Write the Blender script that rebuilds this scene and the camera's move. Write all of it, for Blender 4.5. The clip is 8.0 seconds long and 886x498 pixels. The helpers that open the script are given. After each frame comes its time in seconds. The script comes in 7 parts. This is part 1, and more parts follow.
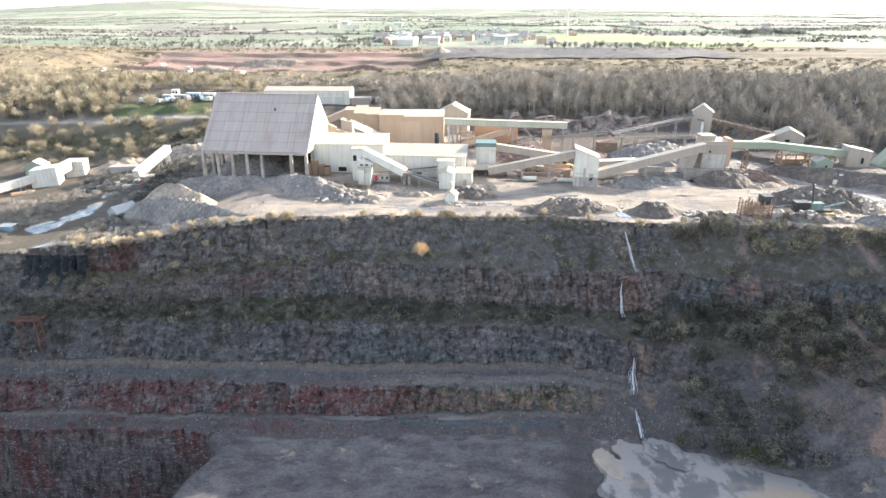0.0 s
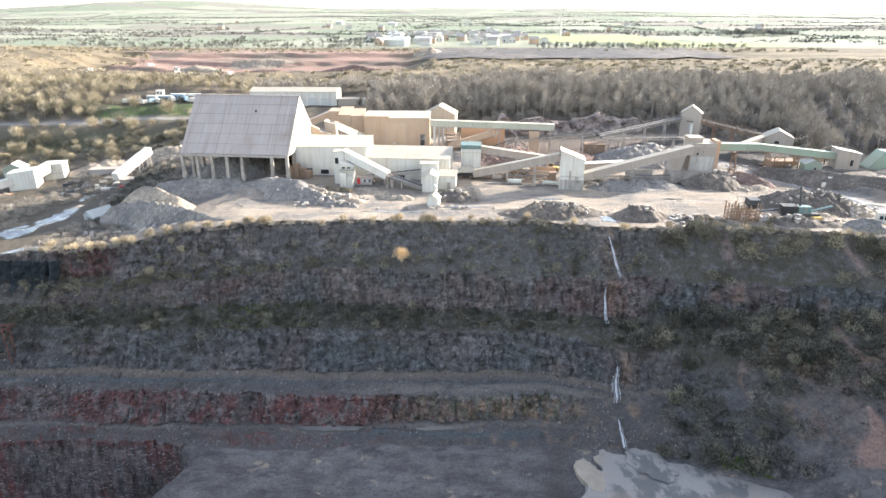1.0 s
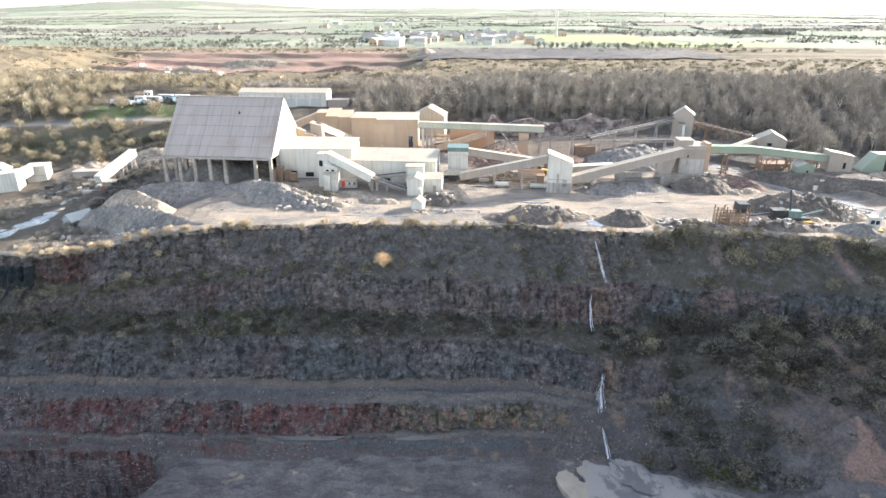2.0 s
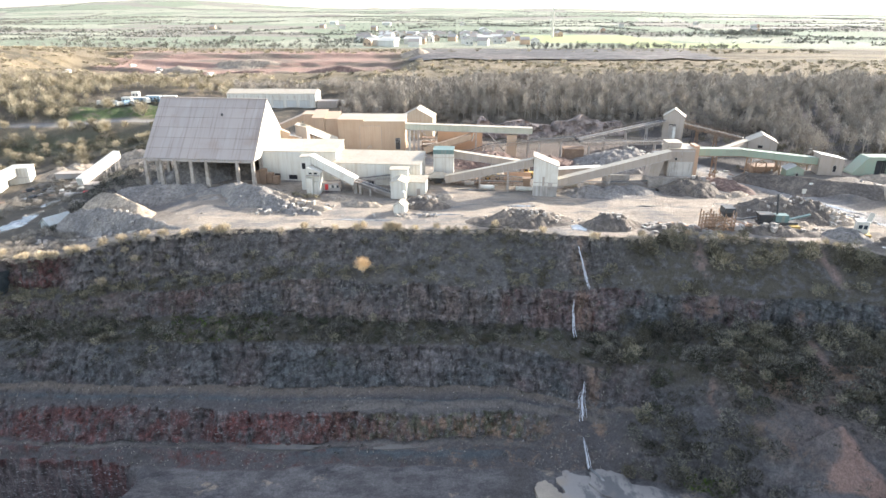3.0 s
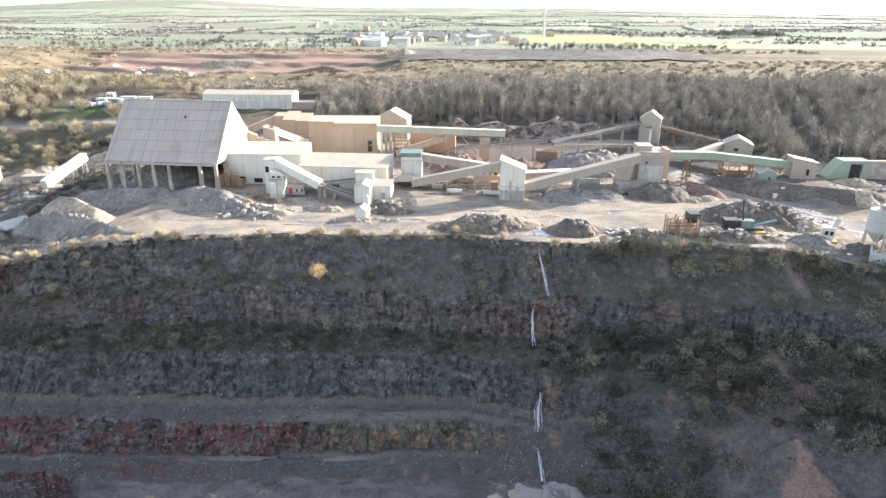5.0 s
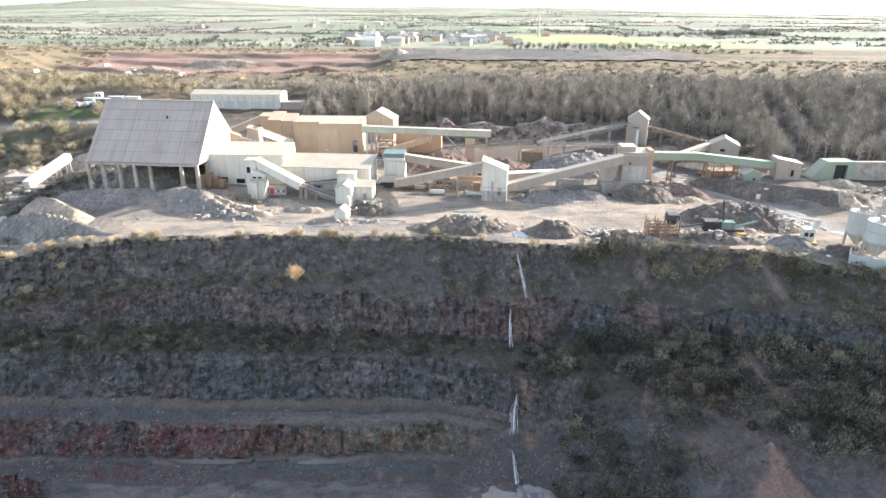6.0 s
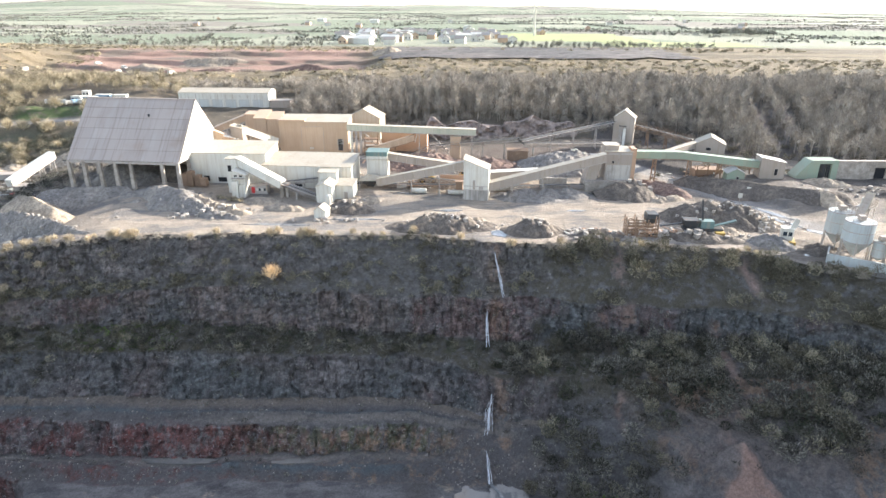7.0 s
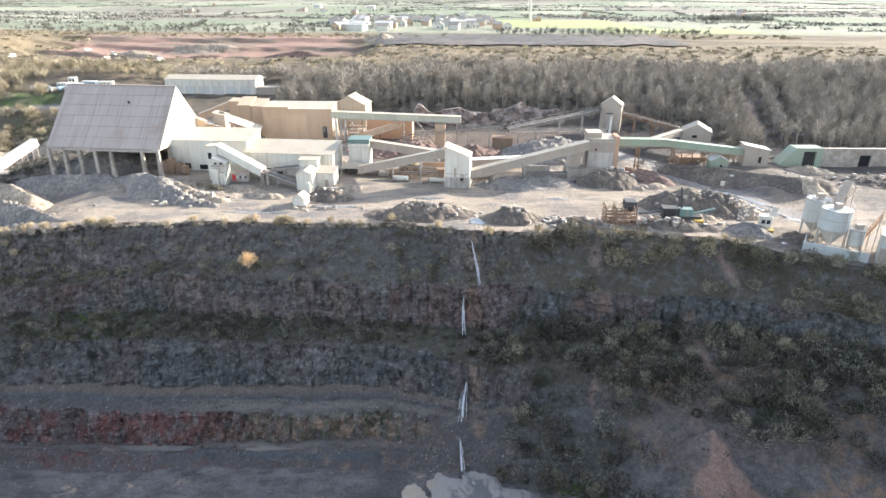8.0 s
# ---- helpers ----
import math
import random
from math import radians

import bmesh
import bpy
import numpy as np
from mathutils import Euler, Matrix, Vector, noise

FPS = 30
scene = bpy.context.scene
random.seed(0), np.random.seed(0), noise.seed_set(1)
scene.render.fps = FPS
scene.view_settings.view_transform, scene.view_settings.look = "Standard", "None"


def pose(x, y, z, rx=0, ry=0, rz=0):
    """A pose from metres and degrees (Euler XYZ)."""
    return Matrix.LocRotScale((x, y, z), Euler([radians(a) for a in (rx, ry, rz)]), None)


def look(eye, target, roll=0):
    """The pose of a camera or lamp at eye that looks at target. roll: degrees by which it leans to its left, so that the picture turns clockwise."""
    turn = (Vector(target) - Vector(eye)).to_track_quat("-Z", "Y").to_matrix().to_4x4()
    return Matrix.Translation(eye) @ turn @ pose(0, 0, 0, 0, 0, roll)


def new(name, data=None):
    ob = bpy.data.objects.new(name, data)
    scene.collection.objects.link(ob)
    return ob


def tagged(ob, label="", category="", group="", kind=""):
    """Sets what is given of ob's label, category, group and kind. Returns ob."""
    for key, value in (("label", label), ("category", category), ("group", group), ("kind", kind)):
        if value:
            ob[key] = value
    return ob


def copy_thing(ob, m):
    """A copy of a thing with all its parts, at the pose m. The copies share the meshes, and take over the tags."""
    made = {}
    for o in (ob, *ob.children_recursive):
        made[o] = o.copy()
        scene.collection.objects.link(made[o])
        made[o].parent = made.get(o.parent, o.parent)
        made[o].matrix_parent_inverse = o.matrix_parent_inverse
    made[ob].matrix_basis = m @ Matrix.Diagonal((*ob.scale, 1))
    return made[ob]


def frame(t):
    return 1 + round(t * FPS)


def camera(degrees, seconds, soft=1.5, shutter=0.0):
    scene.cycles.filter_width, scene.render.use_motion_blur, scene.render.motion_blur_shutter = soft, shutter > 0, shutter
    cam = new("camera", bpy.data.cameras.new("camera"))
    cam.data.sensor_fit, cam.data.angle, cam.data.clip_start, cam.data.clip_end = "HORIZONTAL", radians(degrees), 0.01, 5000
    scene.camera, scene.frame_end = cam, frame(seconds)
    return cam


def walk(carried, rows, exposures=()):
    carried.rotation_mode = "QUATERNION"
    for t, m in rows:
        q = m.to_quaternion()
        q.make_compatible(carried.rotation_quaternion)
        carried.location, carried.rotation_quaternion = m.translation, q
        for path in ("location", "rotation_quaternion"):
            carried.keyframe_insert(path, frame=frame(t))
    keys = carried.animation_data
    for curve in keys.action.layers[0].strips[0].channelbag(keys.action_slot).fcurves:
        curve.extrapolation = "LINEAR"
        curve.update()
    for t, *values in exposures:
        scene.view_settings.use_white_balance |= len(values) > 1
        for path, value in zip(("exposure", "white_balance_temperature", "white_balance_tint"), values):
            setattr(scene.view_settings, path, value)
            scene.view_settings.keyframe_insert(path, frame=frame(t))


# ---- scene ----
cam = camera(71.5, 8.0)
METRES, EYE, TILT, LEAN, TURN = 42.0, 52.0, -21.4, 0.0, 0.0
ROWS = [
    (0.0, 0.0, 0.0, 0.0, 0.0, 0.0, -0.0),
    (0.5, 0.0461, 0.0397, 0.0149, -0.2, 0.01, 0.05),
    (1.0, 0.0935, 0.0783, 0.0307, -0.35, -0.0, 0.09),
    (1.5, 0.1413, 0.1157, 0.0461, -0.39, -0.01, 0.09),
    (3.0, 0.2998, 0.2094, 0.0891, -0.47, -0.01, 0.05),
    (3.5, 0.356, 0.232, 0.1011, -0.5, -0.02, 0.03),
    (4.0, 0.4132, 0.2506, 0.1116, -0.54, -0.03, 0.01),
    (4.5, 0.4717, 0.2656, 0.1201, -0.58, -0.04, 0.01),
    (6.0, 0.6545, 0.2949, 0.1371, -0.65, -0.09, -0.02),
    (6.5, 0.7166, 0.301, 0.1394, -0.67, -0.11, -0.04),
    (7.0, 0.7791, 0.306, 0.1407, -0.7, -0.24, -0.06),
    (7.5, 0.8421, 0.3098, 0.1414, -0.73, -0.58, -0.07),
    (8.0, 0.9063, 0.3129, 0.1397, -0.74, -1.35, -0.08),
]
walk(cam, [(t, pose(0, 0, EYE, TILT, LEAN, TURN) @ pose(METRES * x, METRES * y, METRES * z, 90 + pitch, roll, yaw)) for t, x, y, z, yaw, pitch, roll in ROWS], [(0.0, 2.07), (2.0, 1.99), (4.5, 1.93), (8.0, 1.89)])

# ---- light ----
SUN_AZ, SUN_EL = radians(62), radians(18)
to_sun = Vector((math.sin(SUN_AZ) * math.cos(SUN_EL), math.cos(SUN_AZ) * math.cos(SUN_EL), math.sin(SUN_EL)))
world = bpy.data.worlds.new("world")
scene.world = world
world.use_nodes = True
wn = world.node_tree
sky = wn.nodes.new("ShaderNodeTexSky")
sky.sky_type, sky.sun_disc = "NISHITA", False
sky.sun_elevation, sky.sun_rotation = SUN_EL, SUN_AZ
sky.air_density, sky.dust_density, sky.ozone_density = 1.0, 1.0, 1.0
pale = wn.nodes.new("ShaderNodeHueSaturation")      # thin winter haze takes the colour out of the sky
pale.inputs["Saturation"].default_value = 0.6
wn.links.new(sky.outputs[0], pale.inputs["Color"])
tint = wn.nodes.new("ShaderNodeMix")
tint.data_type, tint.blend_type = "RGBA", "MULTIPLY"
tint.inputs[0].default_value, tint.inputs[7].default_value = 1.0, (0.95, 0.985, 1.06, 1)
wn.links.new(pale.outputs[0], tint.inputs[6])
wn.links.new(tint.outputs[2], wn.nodes["Background"].inputs[0])
wn.nodes["Background"].inputs[1].default_value = 0.15
sun = new("sun", bpy.data.lights.new("sun", "SUN"))
sun.data.energy, sun.data.angle, sun.data.color = 4.4, radians(0.6), (1.0, 0.94, 0.855)
sun.matrix_world = look(to_sun * 400, (0, 0, 0))


# ---- materials ----
def rgb(c):
    return (c[0], c[1], c[2], 1.0)


class Mat:
    """A node material with a principled surface and a chain of colour layers."""

    def __init__(self, name, base, rough=0.9, metal=0.0, spec=0.3):
        self.m = bpy.data.materials.new(name)
        self.m.use_nodes = True
        self.t = self.m.node_tree
        self.n = self.t.nodes
        self.b = self.n["Principled BSDF"]
        self.b.inputs["Roughness"].default_value = rough
        self.b.inputs["Metallic"].default_value = metal
        self.b.inputs["Specular IOR Level"].default_value = spec
        self.geo = self.n.new("ShaderNodeNewGeometry")
        self.tc = self.n.new("ShaderNodeTexCoord")
        c = self.n.new("ShaderNodeRGB")
        c.outputs[0].default_value = rgb(base)
        self.col = c.outputs[0]
        self.done()

    def done(self):
        self.t.links.new(self.col, self.b.inputs["Base Color"])

    def noise(self, scale, detail=5, stretch=(1, 1, 1), rough=0.6, local=False, offset=(0, 0, 0)):
        mp = self.n.new("ShaderNodeMapping")
        mp.inputs["Scale"].default_value = [s * scale for s in stretch]
        mp.inputs["Location"].default_value = offset
        self.t.links.new(self.tc.outputs["Object"] if local else self.geo.outputs["Position"], mp.inputs["Vector"])
        nz = self.n.new("ShaderNodeTexNoise")
        nz.inputs["Scale"].default_value = 1.0
        nz.inputs["Detail"].default_value = detail
        nz.inputs["Roughness"].default_value = rough
        self.t.links.new(mp.outputs[0], nz.inputs["Vector"])
        return nz.outputs["Fac"]

    def ramp(self, fac, lo, hi):
        r = self.n.new("ShaderNodeMapRange")
        r.interpolation_type = "SMOOTHSTEP"
        r.inputs["From Min"].default_value, r.inputs["From Max"].default_value = lo, hi
        self.t.links.new(fac, r.inputs["Value"])
        return r.outputs[0]

    def attr(self, name):
        a = self.n.new("ShaderNodeAttribute")
        a.attribute_name = name
        return a.outputs["Fac"]

    def mul(self, a, b):
        m = self.n.new("ShaderNodeMath")
        m.operation = "MULTIPLY"
        for i, v in enumerate((a, b)):
            if isinstance(v, (int, float)):
                m.inputs[i].default_value = v
            else:
                self.t.links.new(v, m.inputs[i])
        return m.outputs[0]

    def add(self, a, b):
        m = self.n.new("ShaderNodeMath")
        m.operation = "ADD"
        self.t.links.new(a, m.inputs[0])
        self.t.links.new(b, m.inputs[1])
        return m.outputs[0]

    def mix(self, colour, fac, mode="MIX"):
        x = self.n.new("ShaderNodeMix")
        x.data_type, x.blend_type = "RGBA", mode
        if isinstance(fac, (int, float)):
            x.inputs[0].default_value = fac
        else:
            self.t.links.new(fac, x.inputs[0])
        self.t.links.new(self.col, x.inputs[6])
        if isinstance(colour, tuple):
            x.inputs[7].default_value = rgb(colour)
        else:
            self.t.links.new(colour, x.inputs[7])
        self.col = x.outputs[2]
        self.done()
        return self

    def tone(self, fac, low, high):
        """Multiply the colour by a value between low and high."""
        r = self.n.new("ShaderNodeMapRange")
        r.inputs["To Min"].default_value, r.inputs["To Max"].default_value = low, high
        self.t.links.new(fac, r.inputs["Value"])
        return self.mix(r.outputs[0], 1.0, "MULTIPLY")

    def shade(self, fac, low, high, mask):
        """Multiply the colour by a value between low and high where the mask is set."""
        r = self.n.new("ShaderNodeMapRange")
        r.inputs["To Min"].default_value, r.inputs["To Max"].default_value = low, high
        self.t.links.new(fac, r.inputs["Value"])
        return self.mix(r.outputs[0], mask, "MULTIPLY")

    def each(self, low=0.85, high=1.15):
        """Vary from object to object."""
        o = self.n.new("ShaderNodeObjectInfo")
        return self.tone(o.outputs["Random"], low, high)

    def bump(self, fac, strength=0.5, distance=0.1):
        b = self.n.new("ShaderNodeBump")
        b.inputs["Strength"].default_value, b.inputs["Distance"].default_value = strength, distance
        self.t.links.new(fac, b.inputs["Height"])
        if self.b.inputs["Normal"].is_linked:
            self.t.links.new(self.b.inputs["Normal"].links[0].from_socket, b.inputs["Normal"])
        self.t.links.new(b.outputs[0], self.b.inputs["Normal"])
        return self

    def rough(self, fac, lo, hi):
        r = self.n.new("ShaderNodeMapRange")
        r.inputs["To Min"].default_value, r.inputs["To Max"].default_value = lo, hi
        self.t.links.new(fac, r.inputs["Value"])
        self.t.links.new(r.outputs[0], self.b.inputs["Roughness"])
        return self


def cladding(name, base, dirt, amount=0.6, rough=0.55):
    """Profiled metal sheet: ribs, rain streaks and quarry dust."""
    m = Mat(name, base, rough)
    streak = m.noise(1.0, 4, (1.6, 1.6, 0.08))
    m.mix(dirt, m.mul(m.ramp(streak, 0.42, 0.75), amount))
    blot = m.noise(0.18, 6)
    m.mix(dirt, m.mul(m.ramp(blot, 0.45, 0.72), amount * 0.7))
    m.tone(m.noise(3.0, 3), 0.92, 1.06)
    m.each(0.94, 1.05)
    m.bump(m.noise(4.0, 1, (1, 1, 0.02)), 0.25, 0.05)
    return m.m


def loose(name, base, second, scale=0.5, rough=0.95, relief=0.12, grain=2.5, spread=0.28):
    """Loose stone or earth."""
    m = Mat(name, base, rough, spec=0.2)
    m.mix(second, m.ramp(m.noise(scale * 0.3, 6), 0.4, 0.62))
    m.tone(m.ramp(m.noise(scale * 1.6, 5, (1, 1, 0.6), rough=0.65, offset=(3, 1, 7)), 0.34, 0.66), 1 - 0.8 * spread, 1 + 0.8 * spread)
    m.tone(m.ramp(m.noise(grain, 5, rough=0.75), 0.34, 0.66), 1 - spread, 1 + spread)
    m.bump(m.noise(grain, 5, rough=0.75), 0.9, relief)
    return m.m


def painted(name, base, rust=(0.22, 0.1, 0.05), amount=0.4, rough=0.6, metal=0.0):
    m = Mat(name, base, rough, metal)
    m.mix(rust, m.mul(m.ramp(m.noise(0.9, 6), 0.5, 0.7), amount))
    m.tone(m.noise(5.0, 3), 0.85, 1.1)
    m.each(0.9, 1.08)
    m.bump(m.noise(6.0, 3), 0.2, 0.02)
    return m.m


WHITE = cladding("white cladding", (0.60, 0.575, 0.505), (0.42, 0.35, 0.26), 0.6)
ROOF = cladding("dusty pale roof sheet", (0.43, 0.375, 0.29), (0.33, 0.255, 0.175), 0.65)
sr = Mat("grey fibre cement sheet", (0.385, 0.325, 0.285), 0.85, spec=0.2)
sr.mix((0.25, 0.20, 0.17), sr.mul(sr.ramp(sr.noise(1.0, 5, (1.6, 0.05, 0.05), local=True), 0.50, 0.68), 0.55))
sr.mix((0.43, 0.38, 0.345), sr.mul(sr.ramp(sr.noise(0.5, 4, (0.7, 0.12, 0.12), local=True), 0.5, 0.7), 0.4))
sr.mix((0.30, 0.22, 0.17), sr.mul(sr.ramp(sr.noise(0.1, 5, local=True), 0.5, 0.7), 0.5))
sr.each(0.95, 1.04)
SHED_ROOF = sr.m
PALE = cladding("pale grey door sheet", (0.48, 0.48, 0.45), (0.38, 0.33, 0.26), 0.4)
BROWN = cladding("tan cladding", (0.50, 0.362, 0.245), (0.40, 0.265, 0.17), 0.5)
BRIDGE = cladding("cream and green bridge panels", (0.44, 0.42, 0.33), (0.30, 0.33, 0.245), 0.7)
DRIP = cladding("dust dripped bin plate", (0.47, 0.43, 0.38), (0.20, 0.175, 0.15), 0.9)
GREEN = cladding("pale green cladding", (0.26, 0.315, 0.235), (0.32, 0.28, 0.21), 0.5)
TEAL = cladding("teal cladding", (0.12, 0.19, 0.175), (0.26, 0.23, 0.18), 0.6)
DUSTY = cladding("dust covered grey cladding", (0.36, 0.305, 0.255), (0.30, 0.24, 0.18), 0.65)
CONCRETE = loose("weathered concrete", (0.38, 0.33, 0.28), (0.27, 0.23, 0.19), 1.0, 0.9, 0.03, 3.0, 0.14)
STEEL = painted("dusty galvanised steel", (0.38, 0.34, 0.30), (0.3, 0.18, 0.1), 0.5)
RUST = painted("rusty steel", (0.25, 0.165, 0.11), (0.36, 0.25, 0.17), 0.7, 0.85)
DARKSTEEL = painted("dark steel", (0.06, 0.06, 0.06), (0.16, 0.11, 0.07), 0.5)
BELT = painted("dusty rubber belt", (0.09, 0.085, 0.08), (0.2, 0.18, 0.15), 0.7, 0.9)
# near-black sheet laid on solid walls: paints the shade inside an opening
DARK = painted("dark opening", (0.02, 0.02, 0.022), (0.03, 0.03, 0.03), 0.2, 0.9)
YELLOW = painted("worn yellow paint", (0.42, 0.28, 0.07), (0.28, 0.2, 0.12), 0.6)
ORANGE = painted("orange primer", (0.50, 0.315, 0.205), (0.4, 0.28, 0.18), 0.6)
REDP = painted("red paint", (0.6, 0.05, 0.05), (0.4, 0.1, 0.05), 0.2)
BLUE = painted("blue grey paint", (0.22, 0.32, 0.4), (0.3, 0.28, 0.24), 0.2)
SILO = cladding("pale grey silo plate", (0.42, 0.445, 0.43), (0.37, 0.33, 0.27), 0.55)
GREY_HEAP = loose("grey crushed stone", (0.172, 0.155, 0.140), (0.235, 0.208, 0.18), 0.5)
TAN_HEAP = loose("tan sandy spoil", (0.33, 0.268, 0.20), (0.24, 0.198, 0.155), 0.5)
DARK_HEAP = loose("dark aggregate", (0.105, 0.088, 0.074), (0.165, 0.135, 0.108), 0.6)
RED_HEAP = loose("red brown aggregate", (0.155, 0.103, 0.084), (0.21, 0.148, 0.118), 0.6)
BLOCKS = loose("pale quarry blocks", (0.42, 0.37, 0.31), (0.3, 0.27, 0.24), 0.8, 0.9, 0.1)

glass = Mat("window glass", (0.03, 0.04, 0.05), 0.08, 0.0, 0.6)
GLASS = glass.m
wet = Mat("standing water", (0.10, 0.10, 0.095), 0.12, 0.0, 0.6)
wet.mix((0.30, 0.28, 0.25), wet.ramp(wet.noise(0.35, 5), 0.45, 0.65))
wet.bump(wet.noise(2.0, 2), 0.03, 0.05)
WATER = wet.m
silt = Mat("pale wet silt", (0.25, 0.225, 0.20), 0.45, 0.0, 0.5)
silt.mix((0.11, 0.105, 0.10), silt.ramp(silt.noise(0.16, 7, (1, 0.6, 1), 0.65), 0.48, 0.56))
silt.mix((0.30, 0.23, 0.16), silt.ramp(silt.noise(0.05, 3, offset=(4, 1, 0)), 0.52, 0.62))
silt.tone(silt.noise(0.8, 4), 0.85, 1.12)
SILT = silt.m
foam = Mat("falling water", (0.62, 0.62, 0.63), 0.35, 0.0, 0.5)
foam.tone(foam.noise(2.0, 4, (2, 2, 0.3)), 0.7, 1.1)
FOAM = foam.m


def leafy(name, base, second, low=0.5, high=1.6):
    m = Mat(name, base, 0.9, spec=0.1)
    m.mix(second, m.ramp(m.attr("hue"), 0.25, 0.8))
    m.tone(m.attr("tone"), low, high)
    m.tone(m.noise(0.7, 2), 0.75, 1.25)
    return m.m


# paler and flatter, with the haze over the far wood painted in
TWIG = leafy("bare winter twigs", (0.255, 0.222, 0.185), (0.335, 0.295, 0.24), 0.75, 1.25)
GOLD = leafy("dry golden twigs", (0.25, 0.21, 0.14), (0.36, 0.305, 0.21))
SHRUB = leafy("golden shrub twigs", (0.35, 0.28, 0.185), (0.46, 0.385, 0.27))
SCRUB = leafy("dark scrub", (0.058, 0.056, 0.044), (0.185, 0.168, 0.138))
EVER = leafy("evergreen leaves", (0.045, 0.05, 0.034), (0.085, 0.083, 0.055))
GRASSM = leafy("moss green grass", (0.06, 0.10, 0.02), (0.10, 0.13, 0.03))
OLIVE = leafy("olive brown winter scrub", (0.105, 0.095, 0.062), (0.235, 0.205, 0.15))
# lightened: distance haze is put into the hedge colour
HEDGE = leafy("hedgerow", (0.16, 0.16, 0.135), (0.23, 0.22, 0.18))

# ground: rock, quarry floor, yard, wood floor, fields
g = Mat("ground", (0.165, 0.148, 0.139), 0.95, spec=0.2)
wall_mask = g.attr("wall")
g.mix((0.106, 0.108, 0.105), g.mul(g.attr("blue"), g.ramp(g.noise(0.07, 6), 0.30, 0.52)))
g.mix((0.190, 0.150, 0.132), g.mul(g.attr("warm"), g.ramp(g.noise(0.11, 6, (1, 1, 0.6), offset=(3, 8, 1)), 0.40, 0.58)))
g.mix((0.115, 0.107, 0.102), g.mul(g.ramp(g.noise(0.25, 6, (1, 1, 0.5), offset=(9, 2, 4)), 0.46, 0.60), 0.7))
streak = g.noise(1.0, 5, (1.0, 1.0, 0.26), 0.72, offset=(2, 5, 9))
g.mix((0.128, 0.062, 0.056), g.mul(g.attr("red"), g.ramp(g.noise(0.30, 7, (1.6, 1.6, 0.3), 0.72), 0.36, 0.56)))
g.mix((0.180, 0.058, 0.046), g.mul(g.attr("red"), g.mul(g.ramp(g.noise(0.5, 6, (1.4, 1.4, 0.35), 0.7, offset=(8, 3, 3)), 0.52, 0.66), 0.8)))
g.mix((0.30, 0.185, 0.115), g.mul(g.attr("ochre"), g.ramp(g.noise(0.36, 6, (1.4, 1.4, 0.3), 0.65, offset=(5, 0, 3)), 0.40, 0.58)))
g.mix((0.115, 0.115, 0.072), g.mul(g.attr("olive"), g.ramp(g.noise(0.42, 6, (1.5, 1.5, 0.25), 0.65, offset=(1, 6, 3)), 0.44, 0.60)))
g.shade(g.ramp(streak, 0.32, 0.68), 0.70, 1.28, wall_mask)
g.shade(g.ramp(g.noise(0.55, 6, (0.9, 0.9, 0.9), 0.75, offset=(4, 4, 8)), 0.34, 0.66), 0.66, 1.32, wall_mask)
band = g.noise(0.6, 6, (0.25, 0.25, 2.2), 0.7, offset=(1, 2, 6))
g.shade(g.ramp(band, 0.36, 0.62), 0.80, 1.16, wall_mask)
seams = g.noise(1.0, 5, (0.9, 0.9, 2.2), 0.7, offset=(7, 1, 2))
g.mix((0.36, 0.345, 0.335), g.mul(g.attr("seam"), g.ramp(seams, 0.56, 0.66)))
crack = g.noise(0.6, 5, (1.0, 1.0, 0.30), 0.6, offset=(11, 3, 5))
g.shade(g.ramp(crack, 0.36, 0.47), 0.55, 1.0, wall_mask)
g.mix((0.34, 0.30, 0.275), g.mul(wall_mask, g.mul(g.ramp(g.noise(1.5, 5, (1, 1, 0.6), 0.7, offset=(6, 6, 1)), 0.60, 0.68), 0.55)))
g.mix((0.10, 0.088, 0.066), g.mul(g.attr("veg"), g.ramp(g.noise(0.5, 6), 0.32, 0.55)))
g.mix((0.185, 0.150, 0.122), g.mul(g.attr("talus"), g.ramp(g.noise(0.2, 6, (0.5, 1, 1), 0.65), 0.25, 0.5)))
# lower ledges: the deep pit's shade is put into this darker rock colour
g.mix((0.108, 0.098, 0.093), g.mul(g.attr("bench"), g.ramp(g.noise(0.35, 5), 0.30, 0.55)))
g.mix((0.095, 0.108, 0.112), g.mul(g.attr("wetline"), g.ramp(g.noise(0.5, 5, (0.5, 1, 1)), 0.38, 0.52)))
g.mix((0.188, 0.164, 0.144), g.mul(g.attr("benchtrack"), g.ramp(g.noise(0.3, 5, (0.4, 2, 1)), 0.30, 0.50)))
g.mix((0.31, 0.205, 0.162), g.mul(g.attr("pink"), g.ramp(g.noise(0.5, 6, (1.3, 1.3, 0.5), 0.7), 0.25, 0.5)))
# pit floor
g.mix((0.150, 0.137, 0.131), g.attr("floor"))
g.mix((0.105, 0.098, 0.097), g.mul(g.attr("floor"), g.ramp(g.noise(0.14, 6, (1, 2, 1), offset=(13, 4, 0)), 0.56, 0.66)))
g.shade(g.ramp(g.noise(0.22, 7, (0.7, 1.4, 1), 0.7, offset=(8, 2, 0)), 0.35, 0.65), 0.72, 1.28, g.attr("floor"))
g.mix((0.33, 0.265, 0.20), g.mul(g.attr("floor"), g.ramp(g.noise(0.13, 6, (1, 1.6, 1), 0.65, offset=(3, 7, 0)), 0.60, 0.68)))
